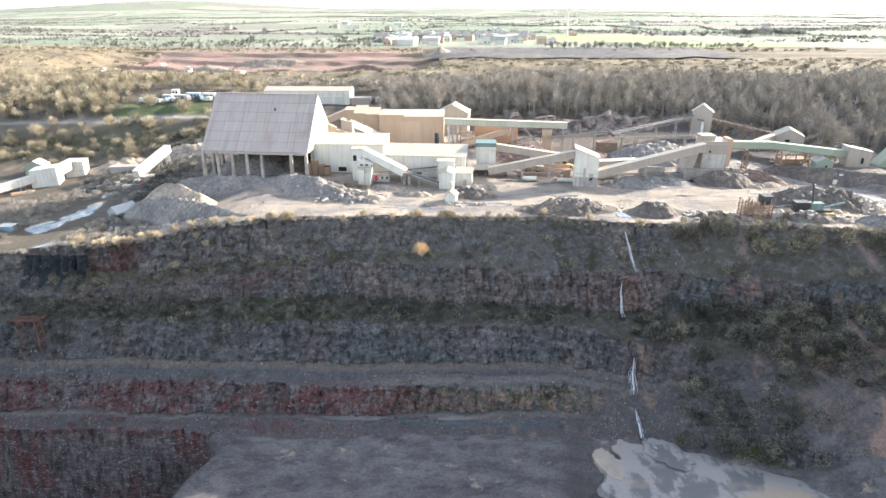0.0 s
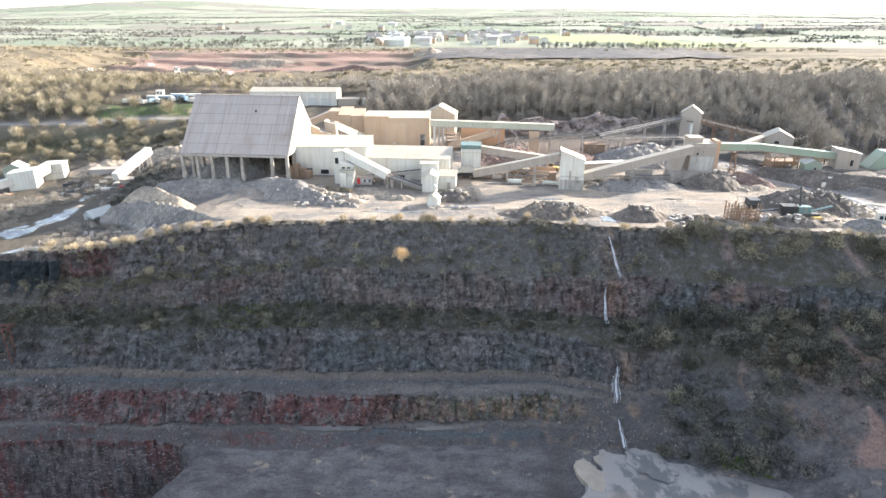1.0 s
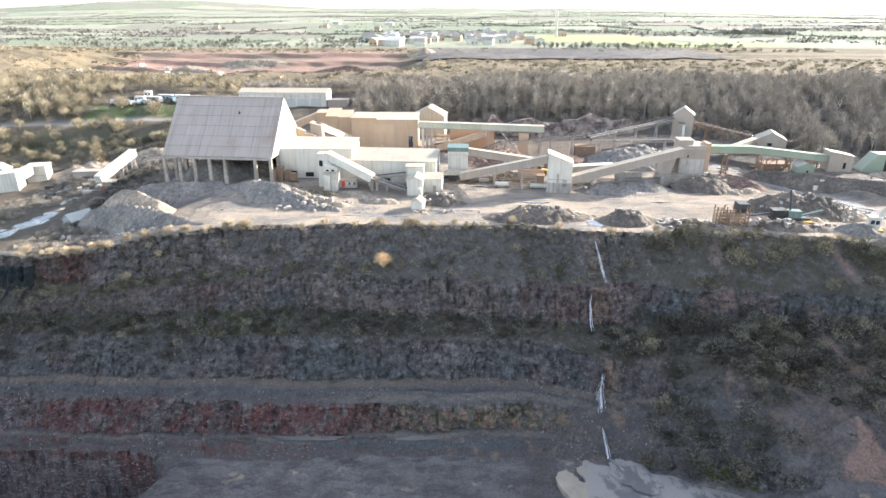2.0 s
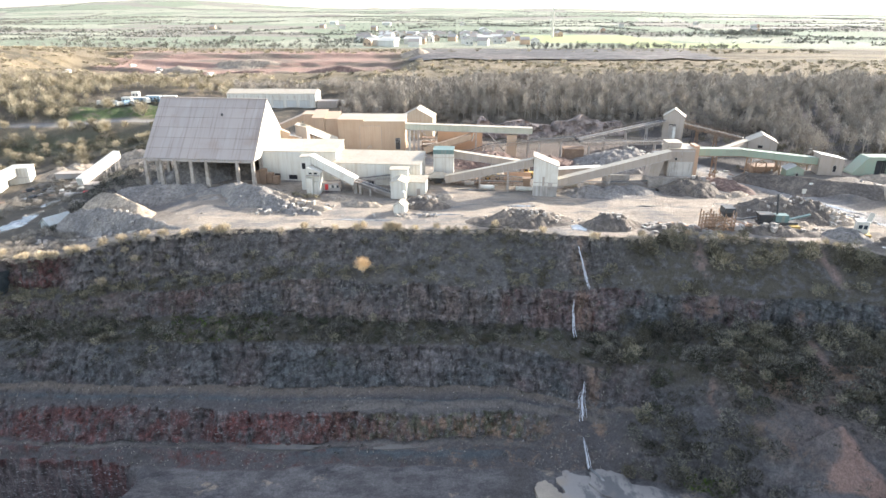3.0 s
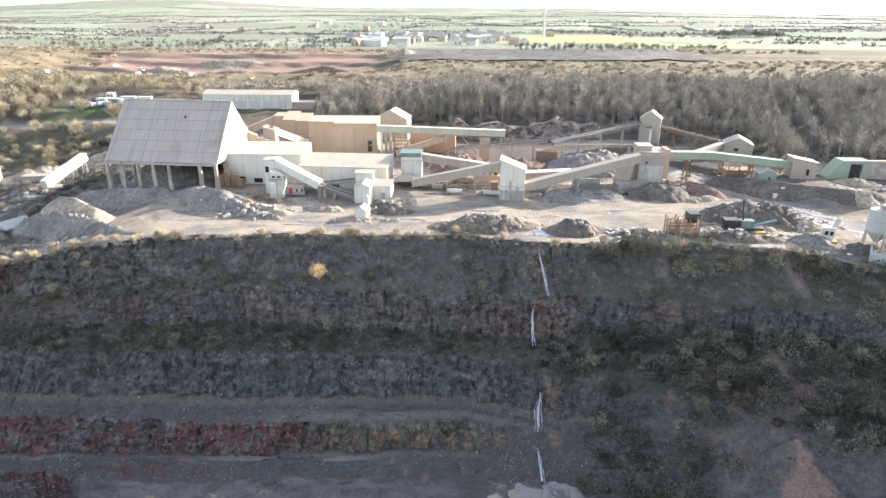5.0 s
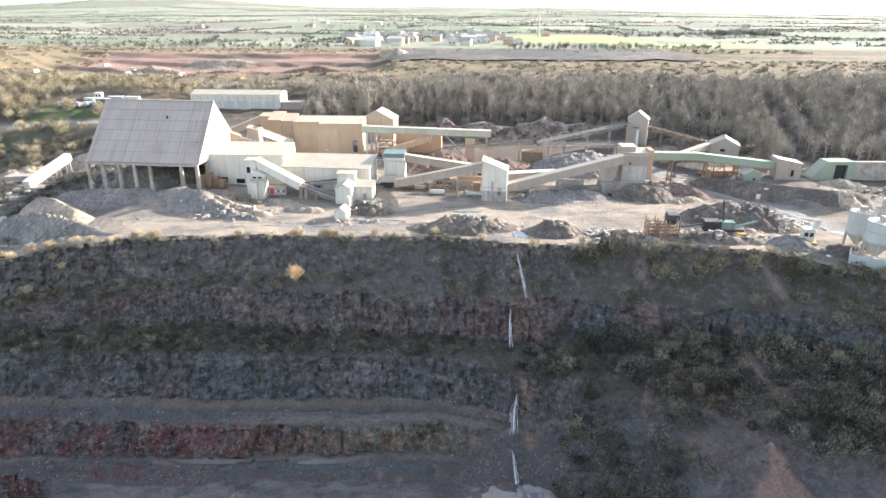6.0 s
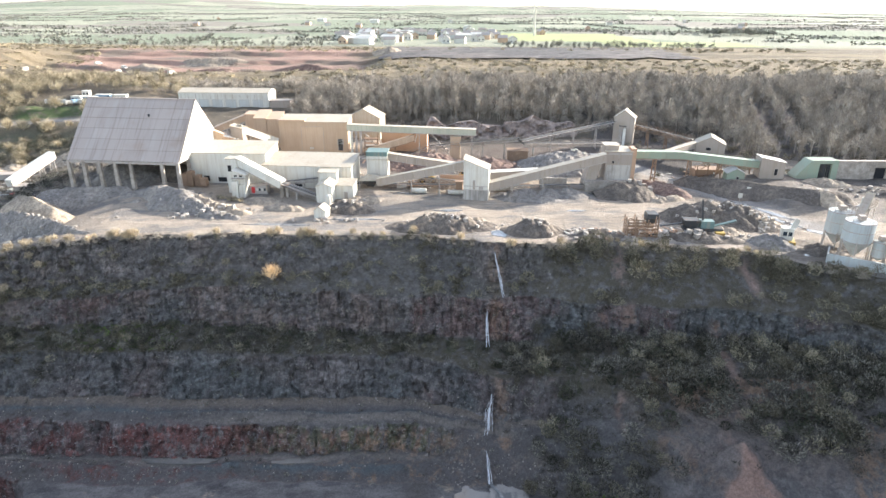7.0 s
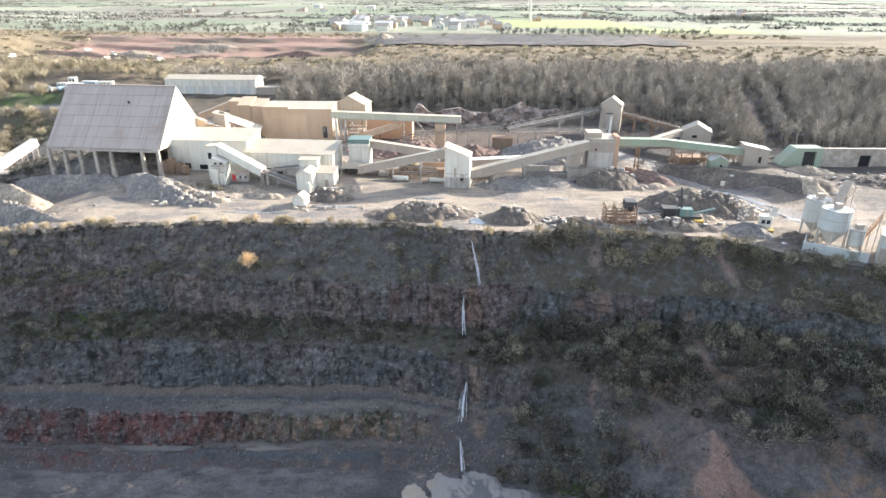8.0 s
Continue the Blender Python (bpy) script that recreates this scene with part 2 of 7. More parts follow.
# yard
g.mix((0.365, 0.302, 0.238), g.attr("yard"))
g.mix((0.29, 0.235, 0.19), g.mul(g.attr("yard"), g.mul(g.ramp(g.noise(0.25, 5, (0.35, 2.2, 1), 0.65), 0.48, 0.62), 0.7)))
g.mix((0.21, 0.19, 0.172), g.mul(g.attr("yard"), g.ramp(g.noise(0.06, 7, (1, 1.6, 1), 0.65), 0.46, 0.62)))
g.mix((0.46, 0.39, 0.31), g.mul(g.attr("yard"), g.mul(g.ramp(g.noise(0.35, 5, (0.22, 1.6, 1), 0.6, offset=(2, 9, 0)), 0.58, 0.66), 0.7)))
# dark earth and mud; also carries shade painted on the left and rear ground
g.mix((0.095, 0.084, 0.075), g.attr("dark"))
g.mix((0.16, 0.135, 0.112), g.mul(g.attr("dark"), g.ramp(g.noise(0.12, 6, (1, 1.5, 1), 0.65, offset=(6, 6, 0)), 0.52, 0.64)))
# wood floor, heath and fields
g.mix((0.125, 0.104, 0.078), g.attr("wood"))
g.mix((0.36, 0.275, 0.235), g.mul(g.attr("scar"), g.ramp(g.noise(0.3, 6, (1, 1, 0.5)), 0.3, 0.6)))
g.mix((0.075, 0.10, 0.04), g.mul(g.attr("grass"), g.ramp(g.noise(0.3, 4), 0.3, 0.5)))
g.mix((0.27, 0.21, 0.15), g.mul(g.attr("wood"), g.mul(g.ramp(g.noise(0.12, 6), 0.52, 0.66), 0.6)))
g.mix((0.29, 0.265, 0.24), g.attr("track"))
g.mix((0.215, 0.168, 0.105), g.attr("heath"))
g.mix((0.12, 0.10, 0.068), g.mul(g.attr("heath"), g.ramp(g.noise(0.02, 5, (0.5, 2.5, 1), offset=(5, 5, 0)), 0.5, 0.6)))
g.mix((0.31, 0.20, 0.155), g.attr("redpit"))
g.mix((0.20, 0.155, 0.12), g.mul(g.attr("redpit"), g.ramp(g.noise(0.03, 5, (0.6, 2.5, 1), offset=(1, 8, 0)), 0.48, 0.58)))
fieldnode = g.n.new("ShaderNodeTexVoronoi")
fieldnode.distance = "MANHATTAN"
fm = g.n.new("ShaderNodeMapping")
fm.inputs["Scale"].default_value = (0.0045, 0.0038, 0.0)
fm.inputs["Rotation"].default_value = (0, 0, 0.3)
g.t.links.new(g.geo.outputs["Position"], fm.inputs["Vector"])
g.t.links.new(fm.outputs[0], fieldnode.inputs["Vector"])
fieldnode.inputs["Scale"].default_value = 1.0
sep = g.n.new("ShaderNodeSeparateColor")
g.t.links.new(fieldnode.outputs["Color"], sep.inputs[0])
# far haze put into the colour: the field greens are greyed
g.mix((0.20, 0.218, 0.15), g.attr("field"))
g.mix((0.28, 0.28, 0.205), g.mul(g.attr("field"), g.ramp(sep.outputs[0], 0.45, 0.5)))
g.mix((0.22, 0.198, 0.16), g.mul(g.attr("field"), g.ramp(sep.outputs[1], 0.72, 0.76)))
g.tone(g.noise(0.03, 5), 0.8, 1.2)
g.tone(g.noise(1.3, 5, rough=0.75), 0.45, 1.55)
g.tone(g.noise(3.1, 4, (1, 1, 0.5), 0.75), 0.32, 1.68)
g.bump(g.noise(0.9, 8, (1, 1, 0.8), 0.8), 1.0, 0.9)
GROUND = g.m
pk = Mat("pinkish rock", (0.33, 0.262, 0.225), 0.95, spec=0.2)
pk.mix((0.17, 0.14, 0.125), pk.ramp(pk.noise(0.22, 6, (1, 1, 1.6)), 0.42, 0.6))
pk.mix((0.40, 0.33, 0.28), pk.mul(pk.ramp(pk.noise(0.7, 6, (1, 1, 0.5)), 0.55, 0.7), 0.8))
pk.tone(pk.noise(1.4, 5, (1, 1, 0.5), 0.7), 0.55, 1.4)
pk.bump(pk.noise(1.2, 7, rough=0.75), 1.0, 0.5)
PINK = pk.m


# ---- building kit ----
def bm_new():
    return bmesh.new()


def mesh_of(name, bm, mat, smooth=False):
    me = bpy.data.meshes.new(name)
    bmesh.ops.recalc_face_normals(bm, faces=bm.faces)
    bm.to_mesh(me)
    bm.free()
    me.materials.append(mat)
    if smooth:
        for p in me.polygons:
            p.use_smooth = True
    return me


def thing(name, x, y, z, rz=0.0, label="", category="", group="", kind=""):
    ob = new(name)
    ob.empty_display_size = 0.5
    ob.matrix_world = pose(x, y, z, 0, 0, rz)
    return tagged(ob, label, category, group, kind)


def part(name, bm, mat, parent, label="", smooth=False):
    ob = new(name, mesh_of(name, bm, mat, smooth))
    ob.parent = parent
    if label:
        tagged(ob, label)
    return ob


def solid(name, bm, mat, m, label, category, group="", kind="", smooth=False):
    ob = new(name, mesh_of(name, bm, mat, smooth))
    ob.matrix_world = m
    return tagged(ob, label, category, group, kind)


def hexa(bm, c):
    """A six-sided block from eight corners: four below, four above, both anticlockwise."""
    v = [bm.verts.new(p) for p in c]
    for f in ((3, 2, 1, 0), (4, 5, 6, 7), (0, 1, 5, 4), (1, 2, 6, 5), (2, 3, 7, 6), (3, 0, 4, 7)):
        bm.faces.new([v[i] for i in f])
    return bm


def box(bm, x0, x1, y0, y1, z0, z1):
    return hexa(bm, [(x0, y0, z0), (x1, y0, z0), (x1, y1, z0), (x0, y1, z0), (x0, y0, z1), (x1, y0, z1), (x1, y1, z1), (x0, y1, z1)])


def boxed(*a):
    return box(bm_new(), *a)


def beam(bm, p, q, w=0.2, h=0.2, up=(0, 0, 1)):
    """A bar of w x h from p to q."""
    p, q, up = Vector(p), Vector(q), Vector(up)
    d = (q - p).normalized()
    if abs(d.dot(up)) > 0.99:
        up = Vector((0, 1, 0))
    s = d.cross(up).normalized()
    u = s.cross(d).normalized()
    s, u = s * w / 2, u * h / 2
    return hexa(bm, [p - s - u, p + s - u, q + s - u, q - s - u, p - s + u, p + s + u, q + s + u, q - s + u])


def tube(bm, p, q, r0, r1=None, n=10):
    p, q = Vector(p), Vector(q)
    r1 = r0 if r1 is None else r1
    d = (q - p).normalized()
    s = d.cross(Vector((0, 0, 1)) if abs(d.z) < 0.95 else Vector((1, 0, 0))).normalized()
    u = d.cross(s)
    a = [[bm.verts.new(c + (s * math.cos(i * math.tau / n) + u * math.sin(i * math.tau / n)) * r) for i in range(n)] for c, r in ((p, r0), (q, r1))]
    for i in range(n):
        bm.faces.new((a[0][i], a[0][(i + 1) % n], a[1][(i + 1) % n], a[1][i]))
    bm.faces.new(a[0][::-1])
    bm.faces.new(a[1])
    return bm


def extrude_poly(bm, pts, y0, y1):
    """A prism: the outline pts lies in x and z, and runs from y0 to y1."""
    a = [bm.verts.new((x, y0, z)) for x, z in pts]
    b = [bm.verts.new((x, y1, z)) for x, z in pts]
    bm.faces.new(a)
    bm.faces.new(b[::-1])
    for i in range(len(pts)):
        j = (i + 1) % len(pts)
        bm.faces.new((a[j], a[i], b[i], b[j]))
    return bm


# ---- noise on arrays ----
def lattice(ix, iy, iz, seed):
    h = (ix.astype(np.int64) * 374761393 + iy.astype(np.int64) * 668265263 + iz.astype(np.int64) * 2147483647 + seed * 974634777) & 0xFFFFFFFF
    h = ((h ^ (h >> 13)) * 1274126177) & 0xFFFFFFFF
    h = ((h ^ (h >> 15)) * 2246822519) & 0xFFFFFFFF
    return ((h ^ (h >> 16)) & 0xFFFF) / 65535.0 * 2 - 1


def vnoise(x, y, z, seed=0):
    x, y, z = np.broadcast_arrays(np.asarray(x, float), np.asarray(y, float), np.asarray(z, float))
    fx, fy, fz = np.floor(x), np.floor(y), np.floor(z)
    tx, ty, tz = x - fx, y - fy, z - fz
    tx, ty, tz = (t * t * (3 - 2 * t) for t in (tx, ty, tz))
    out = 0
    for a in (0, 1):
        for b in (0, 1):
            for c in (0, 1):
                w = (tx if a else 1 - tx) * (ty if b else 1 - ty) * (tz if c else 1 - tz)
                out = out + w * lattice(fx + a, fy + b, fz + c, seed)
    return out


def fbm(x, y, z, octaves=4, gain=0.5, seed=0):
    out, amp = 0, 1.0
    for i in range(octaves):
        out = out + amp * vnoise(x * 2 ** i, y * 2 ** i, z * 2 ** i, seed + i * 17)
        amp *= gain
    return out


def sstep(a, b, v):
    t = np.clip((np.asarray(v, float) - a) / (b - a), 0, 1)
    return t * t * (3 - 2 * t)

# ---- the ground ----
# levels of the upper ground, at stations across (x) and away (y)
GX = [-330, -160, -120, -88, -50, 0, 50, 110, 180, 330]
GY = [150, 180, 205, 235, 265, 285, 302, 330, 400]
LEVELS = [
    [-9, -8.5, -8, -5.8, 0, 0, 0, 0, 0, 0],
    [-11, -10.5, -8, -6.5, 0, 0, 0, 0, 0.5, 1],
    [-12, -11, -8.5, -2, 1, 0.5, 0, 0.3, 1.2, 2],
    [-11, -10, -7, -1, 1.5, 1.5, 0.5, 0.5, 1.5, 3],
    [-6, -5, -2, 3, 3, 2.5, 1, 2, 3.5, 6],
    [0, 2.5, 5, 6, 6, 5, 6.5, 7, 8.5, 11],
    [9, 8.5, 9, 7.5, 7, 9, 10.5, 11, 11, 12],
    [14, 12.5, 12, 9, 9, 12, 14, 14, 14, 15],
    [17, 15, 14, 14, 15, 16, 17, 17, 17, 18],
]
GXA, GYA, LVA = np.array(GX, float), np.array(GY, float), np.array(LEVELS, float)


def road_x(y):
    """Middle of the haul road at the distance y."""
    return np.interp(y, [135, 150, 167, 185, 197, 207, 219, 240], [143, 136, 128, 120, 114, 111.5, 104, 92])


def level(x, y):
    """Height of the upper ground at plan positions x, y (arrays)."""
    x, y = np.broadcast_arrays(np.asarray(x, float), np.asarray(y, float))
    xc, yc = np.clip(x, GXA[0], GXA[-1] - 0.01), np.clip(y, GYA[0], GYA[-1] - 0.01)
    i = np.clip(np.searchsorted(GXA, xc, "right") - 1, 0, len(GXA) - 2)
    j = np.clip(np.searchsorted(GYA, yc, "right") - 1, 0, len(GYA) - 2)
    tx, ty = (xc - GXA[i]) / (GXA[i + 1] - GXA[i]), (yc - GYA[j]) / (GYA[j + 1] - GYA[j])
    tx, ty = tx * tx * (3 - 2 * tx), ty * ty * (3 - 2 * ty)
    z = (1 - tx) * (1 - ty) * LVA[j, i] + tx * (1 - ty) * LVA[j, i + 1] + (1 - tx) * ty * LVA[j + 1, i] + tx * ty * LVA[j + 1, i + 1]
    far = sstep(380, 560, y)
    z = z + far * (19.0 - z)
    # the land rolls, and rises into low hills far off
    z = z + sstep(900, 2600, y) * (5 * np.sin(x / 900 + 1) + 5 * fbm(x / 700, y / 500, 0, 3, 0.5, 5))
    hill = np.exp(-((x + 1750) / 700) ** 2) * 85 + np.exp(-((x + 500) / 500) ** 2) * 18 + np.exp(-((x - 700) / 900) ** 2) * 26
    z = z + sstep(2600, 4300, y) * (hill + 9 * fbm(x / 500, 3.3, 0, 3, 0.5, 9))
    # the far open pit: a sunk floor, and benches stepping up behind it
    pit = sstep(-262, -236, x) * (1 - sstep(-22, 2, x)) * sstep(398, 412, y)
    steps = (sstep(452, 456, y + 6 * np.sin(x / 31)) + sstep(479, 483, y + 5 * np.sin(x / 23 + 1)) + sstep(508, 512, y + 4 * np.sin(x / 40))) / 3
    z = z - 8.5 * pit * (1 - steps)
    # the sandy hill on the left
    z = z + 9 * np.exp(-((x + 320) / 80) ** 2 - ((y - 440) / 80) ** 2)
    # spoil bank rising from the haul road to the green conveyor
    bank = sstep(4.5, 11, x - road_x(y)) * sstep(166, 182, y) * (1 - sstep(222, 245, y)) * (1 - sstep(142, 154, x))
    z = z + bank * 1.8 * (1 + 0.2 * vnoise(x / 5, y / 4, 0, 8))
    z = z + 0.25 * fbm(x / 9, y / 9, 0, 3, 0.5, 2) * (1 - sstep(270, 290, y)) + sstep(270, 300, y) * (1 - sstep(380, 600, y)) * 1.0 * fbm(x / 14, y / 14, 0, 3, 0.5, 3)
    return z


# the quarry wall: stations across, and for each break of slope its place and height
# end stations are unseen: the wall bends round there, added to shade the pit
WX = [-240, -140, -80, -22, 27, 47, 80, 105, 128, 175, 235]
RIM = [40, 150, 152.5, 157, 157, 152, 151, 146, 131, 112, 5]
BREAKS = [
    ([37, 147, 150, 150, 149, 146.5, 143, 137, 127, 108, -2], [-13, -13, -13, -7.5, -6.0, -8, -4.0, -3.5, -3.5, -4, -4]),
    ([34, 144, 147, 146.5, 142, 143, 137.0, 129.5, 117.5, 99, -8], [-15, -15, -14.5, -9.0, -9.8, -10, -9.6, -7.5, -7, -7, -7]),
    ([31, 141, 143, 143, 139.5, 138.5, 134.2, 126.5, 114, 95.5, -14], [-19, -19, -18.2, -18.0, -18.2, -20, -16.0, -13.6, -12.0, -11, -11]),
    ([26, 136, 136, 134.6, 133.2, 126.5, 122.8, 117, 105, 86, -21], [-21, -21, -19.8, -19.5, -19.4, -21.5, -17.3, -15.5, -13.5, -13, -13]),
    ([22, 132, 129.8, 129.5, 128.6, 121.5, 115.5, 110, 99, 80, -27], [-29, -28.5, -27.4, -28.6, -27.6, -29.0, -23.0, -19.5, -17, -16, -16]),
    ([16, 126, 125.8, 123.7, 121.5, 119.4, 109.8, 104, 94, 74, -33], [-31, -31, -30.9, -30.5, -29.8, -31.4, -24.4, -22, -21, -20, -20]),
    ([13, 123, 121.5, 119.8, 118.9, 114, 99.5, 93.5, 86, 65, -39], [-36.5, -36.5, -36.6, -36.4, -34.6, -34.0, -30.5, -27.5, -24, -24, -24]),
    ([8, 118, 116.5, 113, 113, 110.5, 97.2, 90.5, 81, 60, -47], [-38.5, -38.5, -38.3, -37.3, -36.8, -36, -35.4, -33, -31, -30, -30]),
]


def wall_line(k, x):
    """Plan line and height of the k-th break of the quarry wall (0 is the rim)."""
    if k == 0:
        y = np.interp(x, WX, RIM) + 1.2 * vnoise(np.asarray(x) / 9.0, 1.7, 0, 4) + 0.5 * vnoise(np.asarray(x) / 2.5, 1.7, 0, 5)
        return y, level(x, y)
    ys, zs = BREAKS[k - 1]
    wob = 1.1 * vnoise(np.asarray(x) / 11.0, k * 3.1, 0, 6) + 0.6 * vnoise(np.asarray(x) / 4.0, k * 3.1, 0, 7)
    return np.interp(x, WX, ys) + wob, np.interp(x, WX, zs) + 0.6 * vnoise(np.asarray(x) / 13.0, k * 1.3, 0, 12)


u = np.concatenate([np.linspace(-900, -330, 20)[:-1], np.linspace(-330, -150, 91)[:-1], np.linspace(-150, -112, 70)[:-1], np.linspace(-112, 126, 540)[:-1], np.linspace(126, 172, 70)[:-1], np.linspace(172, 330, 80)[:-1], np.linspace(330, 900, 20)])
nu = len(u)
rows_x, rows_y, rows_z, rows_s, rows_f = [], [], [], [], []      # f: how far up the step; s: 0 floor, 1..8 wall steps, 9 upper ground


def add_row(x, y, z, s, f=0.0):
    rows_f.append(np.full(x.shape, f))
    rows_x.append(x), rows_y.append(y), rows_z.append(z), rows_s.append(np.broadcast_to(np.asarray(s, float), x.shape))


foot_y, foot_z = wall_line(8, u)
# the floor falls away on the left into a deeper pit
deep = 1 - sstep(-54, -46, u)


def floor_at(x, y):
    edge = x + 0.55 * (112 - y)
    d = 1 - sstep(-60, -45, edge + 2.5 * vnoise(x / 6, y / 6, 0, 21))
    base = np.interp(x, [-60, 40, 70, 110, 180], [-38, -37.5, -37, -36, -34])
    unseen_wall = sstep(-55, -95, y) * 48          # unseen rise behind the camera, added to block sky light from the pit
    return base - (21 + 5 * fbm(x / 2.6, y / 4.5, 0, 4, 0.55, 24) * (1 - d)) * d * sstep(-40, 0, y) + unseen_wall + 0.35 * fbm(x / 7, y / 7, 0, 4, 0.55, 22)


for f in np.concatenate([np.linspace(-1, -0.25, 20)[:-1], np.linspace(-0.25, 0, 84)]):
    y = foot_y + f * 400 - 0.6
    z = floor_at(u, y)
    near = sstep(-14 + 11 * deep + 9 * sstep(48, 56, u), 0, y - foot_y)
    add_row(u, y, z * (1 - near) + foot_z * near, 0)
STEPS = [24, 12, 36, 26, 36, 20, 26, 26]
for k in range(8, 0, -1):
    y0, z0 = wall_line(k, u)
    y1, z1 = wall_line(k - 1, u)
    n = STEPS[k - 1]
    for i in range(n):
        f = (i + 0.5) / n
        # steep faces stand up sharply from their ledges
        add_row(u, y0 + (y1 - y0) * f, z0 + (z1 - z0) * f, k, f)
y0, _ = wall_line(0, u)
for f in np.concatenate([np.linspace(0, 1, 125)]):
    y = y0 + (305 - y0) * f
    add_row(u, y, level(u, y), 9)
for y in np.concatenate([np.linspace(305, 570, 76)[1:], 570 * (5000 / 570) ** np.linspace(0, 1, 50)[1:]]):
    sc = (y / 305) ** 1.02
    add_row(u * sc, np.full(nu, y), level(u * sc, np.full(nu, y)), 9)
X, Y, Z, S, P = (np.array(r) for r in (rows_x, rows_y, rows_z, rows_s, rows_f))
nr = len(X)
# how steep each place is, from the smooth form
gy = np.gradient(Y, axis=0)
gz = np.gradient(Z, axis=0)
steep = np.clip(np.abs(gz) / (np.hypot(gy, gz) + 1e-6), 0, 1)
onwall = sstep(0.2, 1.0, S) * (1 - sstep(8.2, 8.9, S))
steep = sstep(0.45, 0.9, steep) * onwall
# banks left by the diggers: a berm along the third bench, tipped lumps on the lowest, a pink debris cone
wide = vnoise(X / 15, 0.3, 0, 51)
Z = Z + (S == 6) * sstep(-40, -10, X) * (1 - sstep(48, 58, X)) * (1.0 + 0.5 * wide) * np.exp(-((P - 0.34 - 0.12 * wide) / 0.11) ** 2)
Z = Z + (S == 8) * (1 - sstep(30, 40, X)) * np.clip(0.5 + 1.4 * vnoise(X / 13, P * 2.0, 0, 52), 0, 2) * np.exp(-((P - 0.42) / 0.2) ** 2)
cone_r = np.hypot(X - 89.3, (Y - 105.5) * 1.0) + 0.8 * fbm(X / 3, Y / 3, 0, 3, 0.5, 53)
cone_z = -21.0 - 0.85 * cone_r - 0.5 * np.exp(-((X - 88.6 - 0.25 * (105 - Y)) / 0.5) ** 2)
pink = sstep(0.9, -0.9, np.abs(X - 89.3) - 0.4 - 0.6 * np.clip(105.5 - Y, 0, 99) + 1.2 * fbm(X / 2.5, Y / 2.5, Z / 2.5, 3, 0.55, 54)) * sstep(106.2, 105.2, Y) * (S >= 5) * (S < 8.5)
Z = np.where((Y < 106) & (S < 8.5), np.maximum(Z, cone_z), Z)
slope = onwall * sstep(70, 80, X) * (S >= 5) * (S < 7.5)          # loose slopes beyond the waterfall
steep = steep * (1 - 0.75 * slope) * (1 - pink)
gully = -np.abs(vnoise(X / 6.5, Y / 30, Z / 26, 31)) * 2.0 + 0.8
crag = fbm(X / 3.0, Y / 3.2, Z / 3.4, 4, 0.55, 32)
rib = 1 - 2.2 * np.abs(vnoise(X / 2.3 + 0.5 * vnoise(Z / 5, X / 9, 0, 37), Y / 40, Z / 17, 40))
rib2 = 1 - 2.2 * np.abs(vnoise(X / 0.95 + 0.4 * vnoise(Z / 3, X / 5, 0, 47), Y / 40, Z / 6, 42))
block = np.round(fbm(X / 1.8, Z / 2.4, Y / 4, 2, 0.5, 33) * 3) / 3
joint = np.clip(1 - np.abs(vnoise(X / 2.4 + 0.4 * vnoise(Z / 2.5, X / 6, 0, 37), Y / 40, Z / 18, 36)) * 6, 0, 1) ** 2
strata = np.mod(Z / 2.1 + 0.5 * fbm(X / 6, Z / 6, 0, 2, 0.5, 38) + 0.03 * X, 1.0)
fine = fbm(X / 1.1, Y / 1.3, Z / 1.0, 3, 0.6, 39)
push = steep * (gully * 0.7 + crag * 0.55 + rib * 0.2 + rib2 * 0.1 + block * 0.45 - joint * 1.1 + strata * 0.3 + fine * 0.45) + onwall * (1 - steep) * (0.35 * crag + 0.25 * fine)
Y = Y - push * 0.9
Z = Z + push * 0.35 * (1 - steep) + onwall * 0.2 * vnoise(X / 1.3, Y / 1.3, Z, 35)
GRID_X, GRID_Y, GRID_Z, GRID_S, GRID_STEEP = X, Y, Z, S, steep

co = np.stack([X, Y, Z], -1).reshape(-1, 3)
idx = np.arange(nr * nu).reshape(nr, nu)
quads = np.stack([idx[:-1, :-1], idx[:-1, 1:], idx[1:, 1:], idx[1:, :-1]], -1).reshape(-1, 4)


def raw_mesh(name, verts, faces, mats, attrs=None, smooth=False, index=None):
    """A mesh straight from arrays; faces all have the same number of corners."""
    me = bpy.data.meshes.new(name)
    nv, (nf, k) = len(verts), faces.shape
    me.vertices.add(nv)
    me.vertices.foreach_set("co", np.ascontiguousarray(verts, np.float32).ravel())
    me.loops.add(nf * k)
    me.loops.foreach_set("vertex_index", np.ascontiguousarray(faces, np.int32).ravel())
    me.polygons.add(nf)
    me.polygons.foreach_set("loop_start", np.arange(0, nf * k, k, dtype=np.int32))
    me.polygons.foreach_set("use_smooth", np.full(nf, smooth))
    for m in mats:
        me.materials.append(m)
    if index is not None:
        me.polygons.foreach_set("material_index", np.ascontiguousarray(index, np.int32))
    me.update()
    for key, values in (attrs or {}).items():
        a = me.attributes.new(key, "FLOAT", "POINT")
        a.data.foreach_set("value", np.ascontiguousarray(values, np.float32).ravel())
    me.validate()
    return me


